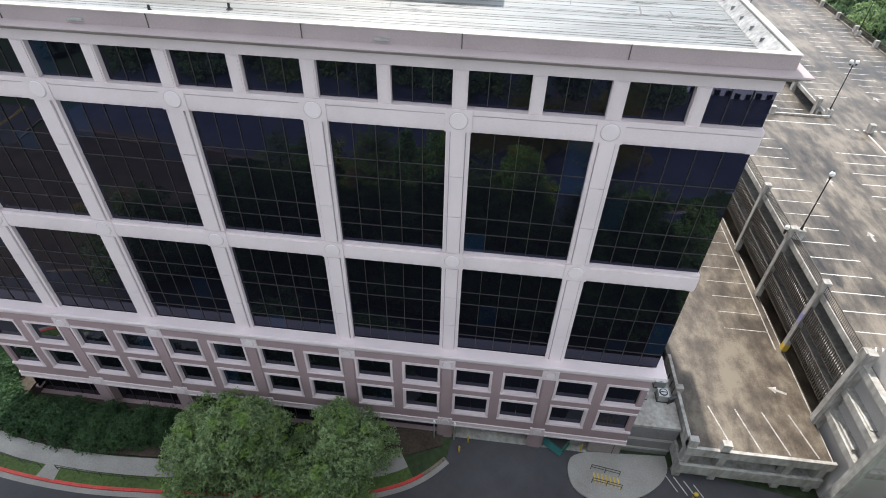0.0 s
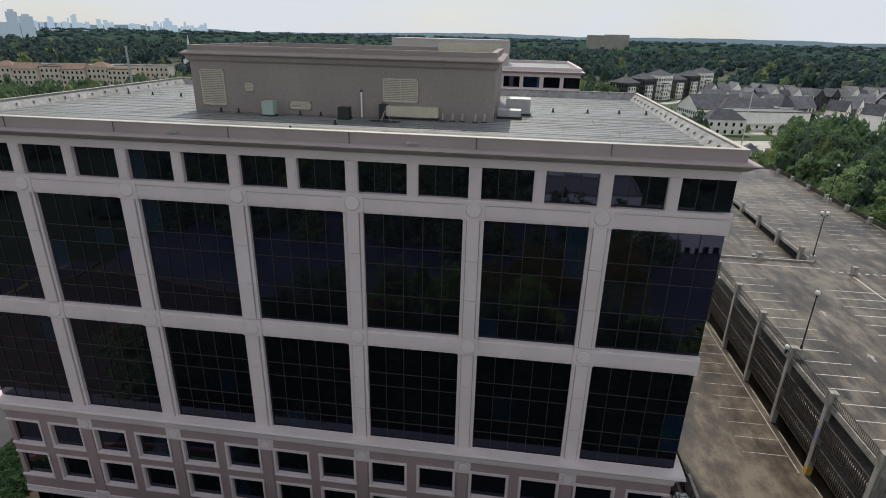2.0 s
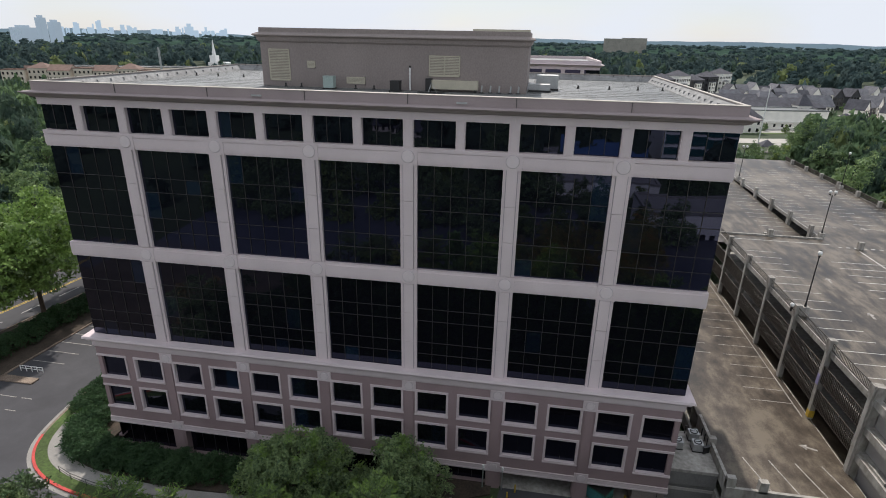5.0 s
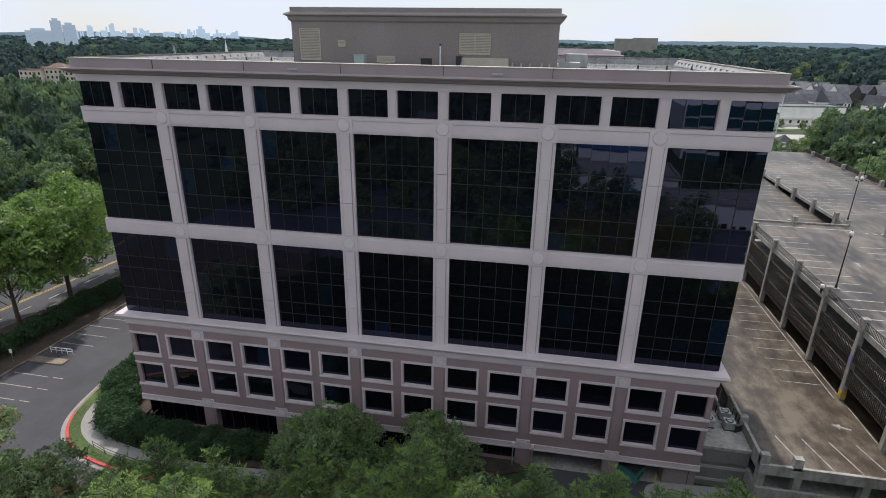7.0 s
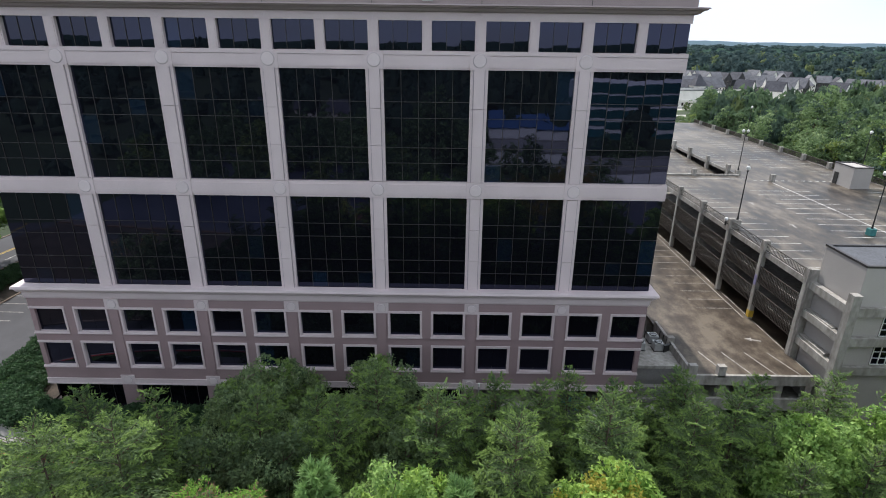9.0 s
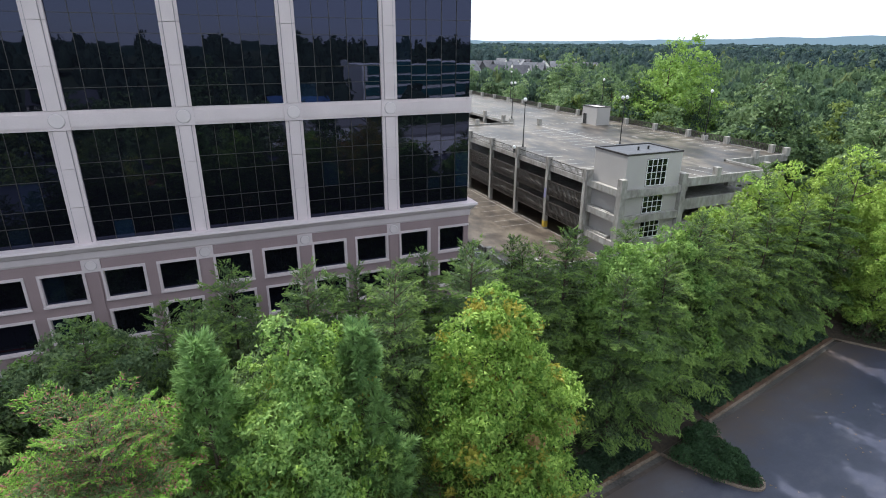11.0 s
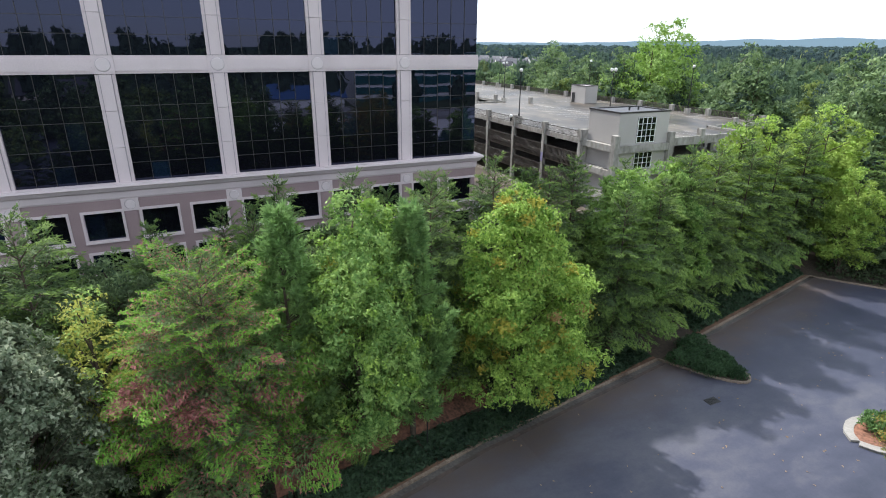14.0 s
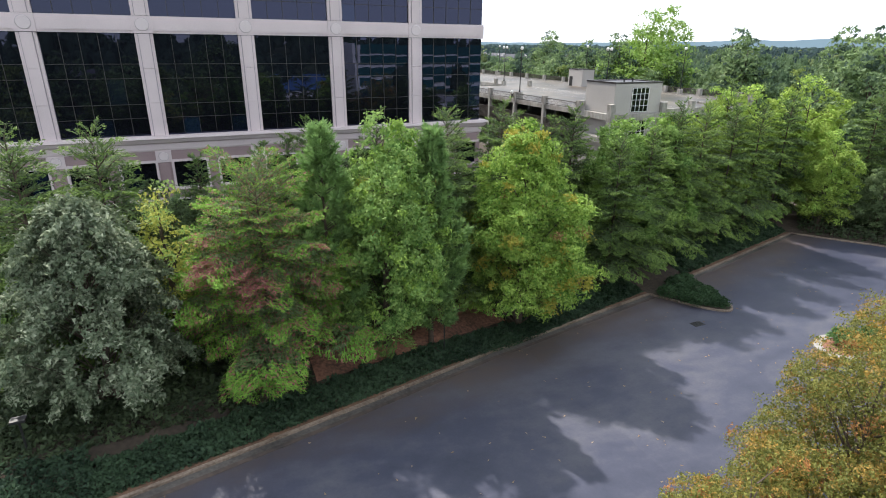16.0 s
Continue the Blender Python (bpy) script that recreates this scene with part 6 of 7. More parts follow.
for x, y, s in ((35.5, -29.2, 0.6), (36.4, -30.5, 0.6), (37.1, -29.4, 0.62), (37.8, -31.3, 0.56), (38.6, -29.6, 0.6), (38.1, -32.2, 0.44), (37.2, -31.6, 0.5), (38.7, -31.4, 0.48), (37.7, -28.1, 0.62), (39.2, -27.7, 0.6), (38.3, -32.6, 0.5), (36.6, -31.2, 0.58), (38.9, -30.6, 0.56)):
    shrub(SHRUB, 1, x, y, s * 0.8, "low clipped juniper on the finger island", "island shrubs", 1.3)
ISL = [(39.2, -41.3), (40.0, -40.4), (42.1, -40.2), (49.1, -42.4), (56.7, -45.5), (56.7, -47.8), (49.1, -44.9), (42.3, -42.6), (40.0, -42.4)]
isl2 = smooth_line(ISL + ISL[:1], 4)
structure("kerb_isle", path_strip(MB(), isl2, -0.02, 0.55, 1.1, 1.36), WALKWAY, "pale concrete kerb round the traffic island", "kerb")
structure("isle_bed", sheet([p for p in isl2[:-1]][::-1], 1.32, 0.2), CLAY, "brown mulch in the traffic island", "ground")
for k in range(6):
    shrub(LAUREL, 0, 41.6 + 2.45 * k, -41.3 - 0.72 * k, 0.75, "rounded green shrub on the traffic island", "isle shrubs", 1.3)
# ivy along the lot
rg = np.random.default_rng(77)


def cover(name, a, b, w0, w1, n, zmax, size, material, label):
    a, b = np.array(a), np.array(b)
    d = (b - a) / np.linalg.norm(b - a)
    nn = np.array([-d[1], d[0]])
    t, w = rg.uniform(0, 1, n), rg.uniform(0, 1, n)
    p = a + (b - a) * t[:, None] + nn * (w0 + (w1 - w0) * w)[:, None]
    z = 0.12 + zmax * (0.25 + 0.75 * np.abs(np.sin(p[:, 0] * 1.3) * np.sin(p[:, 1] * 1.9 + p[:, 0]))) * rg.uniform(0.2, 1, n) * np.minimum(1, w * 6 + 0.2)
    P = np.column_stack([p, z - 0.06 + np.array([ground_height(x, y) for x, y in p])])
    return tagged(new(name, leaf_mesh(name, crown_cards(P, np.tile((0, 0, 1.0), (n, 1)), size, rg), material)), label, "ivy", kind="stuff")


cover("ivy", (-24.9, -42.4), (-7.8, -39.2), 0.35, 3.4, 14000, 0.7, 0.15, L_IVY, "dark green ivy bank behind the kerb")
cover("ivy_middle", (-7.8, -39.2), (12.4, -32.7), 0.35, 2.5, 18000, 0.6, 0.15, L_IVY, "dark green ivy bank behind the kerb")
cover("ivy_low", (12.4, -32.7), (34.3, -27.9), 0.35, 2.5, 18000, 0.6, 0.16, L_IVY, "dark green ivy bank behind the kerb")
cover("ivy_far", (41.1, -26.4), (63.6, -21.3), 0.35, 3.6, 9000, 0.5, 0.24, L_IVY, "dark green ivy bank behind the far kerb")
cover("verge_scrub", (-24.9, -39.4), (3.0, -33.2), 0.0, 6.0, 14000, 0.45, 0.2, L_UNDER, "dark grass and scrub under the trees")
cover("verge_scrub_west", (-22.0, -38.2), (-1.0, -33.0), 0.2, 7.0, 12000, 0.9, 0.24, L_UNDER, "dark scrub and saplings on the bank")
cover("verge_scrub_middle", (18.6, -28.0), (34, -25.2), 0.0, 4.0, 6000, 0.6, 0.2, L_UNDER, "dark scrub under the trees")
cover("verge_scrub_end", (64.4, -21.8), (88, -54), 0.3, 6.0, 9000, 1.4, 0.3, L_UNDER, "dark scrub behind the end of the lot")
cover("verge_scrub_far", (34, -24.8), (66, -17.6), 0.0, 4.5, 9000, 0.8, 0.24, L_UNDER, "low scrub and saplings under the trees")

# ---- street and parking bays on the far side of the building ----
SIDE = smooth_line([(-70.5, -60), (-69, -30), (-67.6, 8), (-66.3, 18), (-64, 35), (-61.4, 58), (-60, 90), (-60, 160)], 5)
structure("street", path_strip(MB(), SIDE, 0.3, 13.4, -0.1, 0.0), ROADGREY, "wide worn grey street with painted lines", "road")
structure("street_kerb", path_strip(MB(), SIDE, 0.0, 0.3, -0.1, 0.15), KERB, "concrete kerb of the street", "kerb")
structure("street_kerb_far", path_strip(MB(), SIDE, 13.4, 13.7, -0.1, 0.15), KERB, "concrete kerb of the street", "kerb")
structure("centre_line", path_strip(path_strip(MB(), SIDE, 6.3, 6.45, 0.0, 0.006), SIDE, 6.7, 6.85, 0.0, 0.006), YELLOW, "double yellow centre line on the street", "road marking")
for k in range(3, len(SIDE) - 4, 2):
    structure("lane_dash", path_strip(MB(), SIDE[k:k + 2], 3.2, 3.35, 0.0, 0.006), PAINT, "white lane dash on the street", "road marking")
for y in (-3.4, -0.8, 1.8, 4.3, 12.3, 15.0, 17.6, 20.2, 22.8, 25.4):
    b = MB()
    line(b, -54.7, y, -49.4, y - 0.1, 0.13, -0.004)
    if y < 5:
        line(b, -48.6, y - 0.1, -47.1, y - 0.1, 0.13, -0.004)
    structure("bay_line", b, OLDPAINT, "white parking bay line", "road marking")
structure("bay_island", MB().obox(-52.6, 7.6, -0.1, 0.15, 5.6, 1.3, 0.0), KERB, "concrete island between the parking bays", "kerb")
fr = MB()
for k in range(5):
    fr.tube((-54.0 + 0.9 * k, 9.6, 0.0), (-54.0 + 0.9 * k, 9.6, 0.9), 0.05, 0.05, 6)
fr.tube((-54.0, 9.6, 0.9), (-50.4, 9.6, 0.9), 0.05, 0.05, 6).tube((-54.0, 9.6, 0.5), (-50.4, 9.6, 0.5), 0.04, 0.04, 6)
solid("bike_rail", fr, GLOBE, "white painted metal rail at the parking bays", "rail")
structure("lawn", sheet([(-150, 96), (-104, 96), (-104, 142), (-150, 142)], -0.05), LAWN, "bright mown lawn across the street", "grass")

# ---- neighbours ----
H_WHITE = mat("cream_siding", (0.90, 0.87, 0.81), 0.85, 0.08, 0.3, 4)
H_DARK = mat("charcoal_siding", (0.055, 0.055, 0.06), 0.8, 0.15, 0.3, 4)
H_ROOF = mat("grey_shingle", (0.105, 0.105, 0.12), 0.95, 0.25, 0.4, 3, tint=(0.07, 0.07, 0.08), spec=0.2)
H_TILE = mat("brown_tile", (0.20, 0.13, 0.105), 0.9, 0.2, 0.4, 3)
H_BEIGE = mat("beige_stucco", (0.62, 0.55, 0.46), 0.9, 0.1, 0.3, 4)
H_PANE = mat("dark_pane", (0.015, 0.016, 0.02), 0.1, 0.2, 1, 4)
WIN = MB().box(-0.65, 0.65, -0.06, 0.06, 0, 1.9).mesh("window")
WIN.materials.append(H_PANE)


def house(name, label, group, x, y, ang, w, d, h, rh, wall, roof, gable=True, storeys=3, front=True, category="house", every=2.4):
    """House or block: walls, pitched or hipped roof with eaves, and windows on two sides."""
    t = thing(name, label, category, group, at=(x, y, -0.3))
    t.rotation_euler = (0, 0, ang)
    wl_, r, e = MB().box(-w / 2, w / 2, -d / 2, d / 2, 0, h), MB(), 0.45
    if rh > 0 and gable:
        # gable walls under a thick pitched roof
        for sx in (-w / 2, w / 2):
            i = len(wl_.v)
            wl_.v += [(sx, -d / 2, h), (sx, d / 2, h), (sx, 0, h + rh)]
            wl_.f.append((i, i + 1, i + 2) if sx > 0 else (i + 1, i, i + 2))
        g = rh / (d / 2)
        lo, th = h - e * g, 0.25
        for sy in (-1, 1):
            i = len(r.v)
            y0 = sy * (d / 2 + e)
            r.v += [(-w / 2 - e, y0, lo), (w / 2 + e, y0, lo), (w / 2 + e, 0, h + rh), (-w / 2 - e, 0, h + rh)]
            r.v += [(x_, y_, z_ + th) for x_, y_, z_ in r.v[i:i + 4]]
            r.f += [tuple(i + q for q in f_) for f_ in ((4, 5, 6, 7), (3, 2, 1, 0), (0, 1, 5, 4), (1, 2, 6, 5), (3, 0, 4, 7))]
    elif rh > 0:
        a = d / 2 * 0.9
        c = [(-w / 2 - e, -d / 2 - e, h), (w / 2 + e, -d / 2 - e, h), (w / 2 + e, d / 2 + e, h), (-w / 2 - e, d / 2 + e, h), (-w / 2 - e + a, 0, h + rh), (w / 2 + e - a, 0, h + rh)]
        r.v, r.f = c, [(0, 1, 5, 4), (2, 3, 4, 5), (1, 2, 5), (3, 0, 4), (3, 2, 1, 0)]
    else:
        r.ring([(-0.6, h + 0.7), (0.12, h + 0.7), (0.12, h), (-0.6, h)], -w / 2, w / 2, -d / 2, d / 2).box(-w / 2 + 0.4, w / 2 - 0.4, -d / 2 + 0.4, d / 2 - 0.4, h, h + 0.15)
    part("wall", wl_, wall, t)
    part("roof", r, roof, t)
    for s in range(storeys):
        z = 0.9 + s * (h - 0.4) / storeys
        for side, span, rot in ((-d / 2, w, 0.0), (-w / 2, d, -math.pi / 2)):
            n = max(1, int(span / every))
            for k in range(n):
                u = (k + 0.5) / n * span - span / 2
                ob = new("window", WIN)
                ob.parent = t
                ob.location = (u, side, z) if rot == 0 else (side, -u, z)
                ob.rotation_euler = (0, 0, rot)
    return t


random.seed(3)
TOWNPAVE = mat("pale_town_paving", (0.42, 0.40, 0.365), 0.9, 0.12, 0.2, 3)
H_GREY = mat("pale_grey_shingle", (0.20, 0.20, 0.215), 0.95, 0.22, 0.4, 3, tint=(0.13, 0.13, 0.142), spec=0.2)
TL = "three-storey townhouse with cream walls and grey gabled roof"
for x, y, ang, n in ((212, 338, 0.75, 4), (224, 322, 0.7, 6), (250, 400, -0.35, 7), (186, 415, 0.25, 7), (160, 388, 0.2, 4), (170, 448, 0.2, 8), (255, 438, 0.35, 7), (262, 318, 0.5, 6)):
    for k in range(n):
        dx, dy = math.cos(ang) * 9.3 * k, math.sin(ang) * 9.3 * k
        cream = (k + int(x)) % 3 != 0
        front = k % 2 == 0
        house("townhouse", TL if cream else "charcoal-sided townhouse with grey gabled roof", "townhouses", x + dx, y + dy, ang + (math.pi / 2 if front else 0), 11 if front else 9.2, 8.2 if front else 10, 9.5 + 0.8 * (k % 3), 5.4 if front else 4.4, H_WHITE if cream else H_DARK, H_GREY if k % 3 else H_ROOF, True, 3)
rg = np.random.default_rng(19)
for k in range(26):
    x, y = 190 + rg.uniform(0, 120), 300 + rg.uniform(0, 120)
    tree("garden_tree", "small leafy tree between the townhouses", (x, y, -0.3), *K["hardwood"][k % 3], k, rg.uniform(0.3, 0.45), "garden trees")
for x, y, sc, kind in ((112, 267, 0.42, 0), (137, 281, 0.3, 2), (152, 284, 0.34, 2), (160, 287, 0.3, 1), (143, 290, 0.28, 0), (171, 288, 0.4, 0), (101, 252, 0.5, 1), (96, 268, 0.55, 2), (104, 284, 0.5, 2)):
    tree("garden_tree", "small yellowing tree along the street", (x, y, -0.3), *K["hardwood"][kind], x, sc, "garden trees")
for x, y, sc, kind in ((113, 181, 0.9, 0), (119, 186, 1.0, 1), (125, 183, 1.05, 0), (132, 178, 1.02, 0), (121, 176, 0.95, 1), (137, 188, 1.0, 0), (90, 140, 0.62, 2), (97, 146, 0.66, 2), (101, 156, 0.6, 1), (84, 148, 0.6, 2), (92, 160, 0.7, 0), (104, 168, 0.66, 2), (98, 178, 0.6, 0), (94, 196, 0.55, 2), (110, 172, 0.8, 2), (88, 176, 0.7, 1), (80, 160, 0.66, 0), (106, 198, 0.42, 1)):
    tree("woodland_tree", "full green tree behind the garage", (x, y, -0.5), *K["hardwood"][kind], x, sc, "street side trees")
for x0, y0, x1, y1, w in ((84, 244, 150, 258, 13), (150, 258, 230, 282, 13), (150, 262, 128, 232, 9), (176, 276, 214, 330, 8), (108, 276, 96, 330, 8), (215, 378, 320, 400, 9), (128, 424, 190, 500, 9)):
    a_ = math.atan2(y1 - y0, x1 - x0)
    structure("town_street", MB().obox((x0 + x1) / 2, (y0 + y1) / 2, -0.3, -0.06 - 0.004 * (x0 % 5), math.hypot(x1 - x0, y1 - y0), w, a_), TOWNPAVE, "pale concrete street between the townhouses", "road")
structure("town_court", MB().obox(190, 330, -0.3, -0.09, 130, 70, 0.25), TOWNPAVE, "pale paved courts between the houses", "pavement")
structure("town_verge", MB().obox(160, 285, -0.3, -0.04, 110, 5, 0.22), LAWN, "clipped verge along the street", "grass")
house("clubhouse", "cream clubhouse with tall windows and dark hipped roof", "", 127, 285, 0.12, 20, 13, 8.2, 5, H_WHITE, H_ROOF, False, 2, every=4)
house("clubhouse", "cream wing with broad grey gabled roof", "", 137, 336, 0.25, 32, 24, 8.5, 7.5, H_WHITE, H_ROOF, True, 2)
house("commercial_block", "long flat-roofed cream block with dark windows", "", 158, 312, 0.17, 46, 18, 10, 0, H_WHITE, ROOFING, False, 1, category="building", every=4.4)
part("gallery", MB().box(-22, 22, -10.2, -9.1, 0.0, 1.1).box(-22, 22, -10.2, -9.1, 3.6, 4.6), H_WHITE, bpy.data.objects["commercial_block"])
house("commercial_block", "dark hip-roofed block behind the cream one", "", 164, 335, 0.12, 52, 16, 10, 5, H_DARK, H_ROOF, False, 3, category="building", every=3.6)
house("roof_tower", "square cream tower with a steep slate roof", "", 175, 326, 0.15, 8, 8, 11.5, 6.5, H_WHITE, H_ROOF, False, 3, category="building")
house("corner_pavilion", "low square cream pavilion with a pointed slate roof", "", 194, 313, 0.4, 9, 9, 4.5, 4.5, H_WHITE, H_ROOF, False, 1, category="building")
for x, y, ang in ((146, 372, 0.5), (168, 366, 0.3), (178, 352, 0.6), (190, 344, 0.3)):
    house("townhouse", "cream gabled house with a pale grey roof", "townhouses", x, y, ang, 18, 12, 10, 6, H_WHITE, H_GREY, x % 4 == 2, 3)
gz = thing("gazebo", "open white-posted gazebo with a pointed slate roof", "gazebo", at=(119, 220, -0.3))
part("floor", MB().box(-2.8, 2.8, -2.8, 2.8, 0, 0.4), WALKWAY, gz)
for sx in (-1, 1):
    for sy in (-1, 1):
        part("post", MB().box(sx * 2.3 - 0.3, sx * 2.3 + 0.3, sy * 2.3 - 0.3, sy * 2.3 + 0.3, 0.4, 3.1), H_WHITE, gz)
hat = MB().box(-3.2, 3.2, -3.2, 3.2, 3.1, 3.3)
hat.v += [(-3.4, -3.4, 3.3), (3.4, -3.4, 3.3), (3.4, 3.4, 3.3), (-3.4, 3.4, 3.3), (0, 0, 6.0)]
hat.f += [(8, 9, 12), (9, 10, 12), (10, 11, 12), (11, 8, 12), (11, 10, 9, 8)]
part("roof", hat, H_ROOF, gz)
for k in range(6):
    house("apartment_block", "four-storey apartment block with dark hipped roof", "dark apartments", 98 + 17 * k, 424 + 20 * k, 0.75, 15.5, 16, 15.5 + (k % 3) * 2.0, 4.5, H_WHITE if k % 3 == 2 else H_DARK, H_ROOF, False, 4, category="building", every=2.4)
    house("apartment_bay", "pale projecting apartment bay", "apartment bays", 102 + 17 * k, 415 + 20 * k, 0.75, 6, 3, 13, 0, H_WHITE, H_ROOF, False, 4, category="building", every=2.5)
for k in range(7):
    house("apartment_block", "beige four-storey apartments with brown tiled roof", "beige apartments", -392 + 15.5 * k, 352 + 5.5 * k + (k % 2) * 3, 0.33, 16, 16, 15.5 + (k % 2) * 1.5, 4 if k % 3 else 0, H_BEIGE, H_TILE, k % 2 == 0, 4, category="building", every=3)
for k in range(7):
    house("apartment_block", "beige flat-roofed apartments behind the tiled ones", "beige apartments", -390 + 17 * k, 382 + 6 * k, 0.33, 18, 20, 17, 0, H_BEIGE, ROOFING, False, 4, category="building", every=3.5)
for k in range(6):
    house("townhouse", "grey gabled house on the far slope", "far houses", -455 + 14 * k, 430 + 9 * k, 0.4, 12, 11, 9, 4.5, H_BEIGE, H_TILE, True, 3)
# twin office block behind
twin = thing("office_building", "second pink-grey office block with dark glass behind", "building")
TW = Matrix.Translation((-1.5, 95, 0))
facade(twin, TW, HX, cols7, True)
part("core", MB().box(-32.5, 29.5, 96, 132, 0, 39.4), STUCCO, twin)
part("cornice", MB().ring([(-0.5, 40.84), (0.16, 40.84), (0.16, 40.05), (0.9, 39.98), (0.95, 39.9), (0.5, 39.68), (0.12, 39.42), (-0.5, 39.42)], -33.0, 30.0, 95, 133), PRECAST, twin)
part("roof", MB().box(-32.6, 29.6, 95.4, 132.6, 39.4, 40.1), ROOFING, twin)
part("plant_room", MB().box(-16.5, 13.0, 108, 126, 40.0, 46.3), STUCCO2, twin)
# neighbour on the south, mirrored in the glass
south = thing("glass_office", "white office block with bands of teal glass", "building")
part("wall", MB().box(62, 132, -190, -160, 0, 22), H_WHITE, south)
TGL = mat("teal_glass", (0.03, 0.13, 0.13), 0.08, 0.2, 0.3, 2)
for k in range(5):
    part("window_band", MB().box(63, 131, -159.98, -159.8, 3 + 4.0 * k, 5.6 + 4.2 * k), TGL, south)
house("garage_block", "low white hall with a pale flat roof", "", 38, -134, 0.05, 34, 22, 4.5, 0, H_WHITE, WALKWAY, False, 1, category="building", every=9)
house("canopy_hall", "long hall with blue metal roof", "", 42, -164, 0.05, 30, 14, 7, 4.5, H_WHITE, mat("blue_metal_roof", (0.05, 0.12, 0.27), 0.5, 0.1, 0.3, 3), True, 1, category="building")
house("white_tower", "small white square stair tower", "", 22, -148, 0.05, 6, 6, 9, 0, H_WHITE, WALKWAY, False, 1, category="building", every=6)
house("office_wing", "long white wing with a row of small dark windows", "", 68, -94, math.pi, 50, 16, 7, 0, H_WHITE, WALKWAY, False, 1, category="building", every=2.2)
for k in range(4):
    house("townhouse", "beige townhouse with grey gabled roof", "south houses", -66 + 15 * k, -196 - 6 * (k % 2), math.pi, 9, 10, 8, 5, H_BEIGE, H_ROOF, True, 3)
for x, y, sc in ((58, -116, 0.6), (66, -114, 0.7), (30, -114, 0.5), (16, -122, 0.7), (47, -112, 0.45), (4, -126, 0.9), (-10, -120, 0.9), (-24, -124, 1.0), (80, -108, 0.5), *((-70 + 11 * k, -92 - 7 * (k % 3), 0.95 + 0.1 * (k % 4)) for k in range(9)), *((-62 + 8.5 * k, -74 - 5 * (k % 2), 0.62 + 0.08 * (k % 3)) for k in range(14))):
    tree("woodland_tree", "full green tree south of the parking lot", (x, y, -0.3), *K["hardwood"][int(x) % 3], x, sc, "south side trees")

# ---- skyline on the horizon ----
# haze over the far buildings is put in as pale blue emission
HAZE = bpy.data.materials.new("painted_haze_glow")
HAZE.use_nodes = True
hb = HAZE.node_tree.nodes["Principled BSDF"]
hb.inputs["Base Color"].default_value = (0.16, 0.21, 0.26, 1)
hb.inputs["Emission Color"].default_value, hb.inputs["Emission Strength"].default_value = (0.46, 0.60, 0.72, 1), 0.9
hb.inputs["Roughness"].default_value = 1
# same haze glow, greyer, for the nearer towers
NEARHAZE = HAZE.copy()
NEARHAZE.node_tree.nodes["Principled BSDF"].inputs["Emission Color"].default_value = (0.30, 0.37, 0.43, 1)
sk = MB()
rg = np.random.default_rng(12)
for k in range(75):
    b = 119.5 + 13.5 * rg.uniform(0, 1)
    hgt = 44 + rg.uniform(0, 22) + (rg.uniform(10, 46) if rg.uniform() < 0.22 else 0)
    w = rg.uniform(9, 30)
    a = radians(b)
    sk.obox(4350 * math.cos(a), 4350 * math.sin(a), 0, hgt, w, w, a)
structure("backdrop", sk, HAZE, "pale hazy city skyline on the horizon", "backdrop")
for b, dist, hgt, w in ((133.95, 1950, 76, 24), (133.05, 2000, 66, 30), (135.2, 2100, 50, 60)):
    a = radians(b)
    tw = thing("tower_block", "hazy grey apartment tower far off", "building", "far towers", at=(dist * math.cos(a), dist * math.sin(a), 0))
    tw.rotation_euler = (0, 0, a + 0.5)
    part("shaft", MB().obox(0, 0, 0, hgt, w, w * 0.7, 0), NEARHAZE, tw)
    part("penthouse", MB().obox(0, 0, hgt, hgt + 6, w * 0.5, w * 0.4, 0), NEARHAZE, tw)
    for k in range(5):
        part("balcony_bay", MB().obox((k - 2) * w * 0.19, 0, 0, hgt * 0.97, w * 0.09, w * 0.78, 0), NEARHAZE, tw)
for b, dist, hgt, w in ((82.6, 2300, 54, 70), (80.7, 2300, 57, 90)):
    a = radians(b)
    solid("far_block", MB().obox(dist * math.cos(a), dist * math.sin(a), 0, hgt, 30, w, a), mat("weathered_beige", (0.34, 0.32, 0.28), 0.9, 0.2, 0.05, 0.3), "long low beige building on the wooded ridge", "building", "far blocks")


# ---- roof fittings ----
def box_thing(name, x, y, z, sx, sy, sz, material, label, category, group=""):
    t = thing(name, label, category, group, at=(x, y, z))
    part("casing", MB().box(-sx / 2, sx / 2, -sy / 2, sy / 2, 0.12, sz), material, t)
    part("plinth", MB().box(-sx / 2 - 0.08, sx / 2 + 0.08, -sy / 2 - 0.08, sy / 2 + 0.08, 0, 0.12), IRON, t)
    part("lid", MB().box(-sx / 2 - 0.03, sx / 2 + 0.03, -sy / 2 - 0.03, sy / 2 + 0.03, sz, sz + 0.06), material, t)
    return t


PALEGREEN = mat("pale_green_enamel", (0.36, 0.45, 0.42), 0.5, 0.12, 1, 8)
RZ = 40.03
box_thing("vent_box", -6.6, 11.6, RZ, 1.1, 0.9, 1.25, PALEGREEN, "pale green metal vent box on the roof", "roof vent")
box_thing("condenser", 0.7, 11.4, RZ, 1.0, 1.0, 1.0, IRON, "black square condenser on the roof", "air conditioner")
p = thing("vent_pipe", "white upright vent pipe at the plant room", "pipe", at=(1.9, 12.9, RZ))
part("pipe", MB().tube((0, 0, 0), (0, 0, 2.3), 0.08, 0.08, 10), GLOBE, p)
part("cap", MB().tube((0, 0, 2.3), (0, 0, 2.5), 0.11, 0.11, 10), IRON, p)
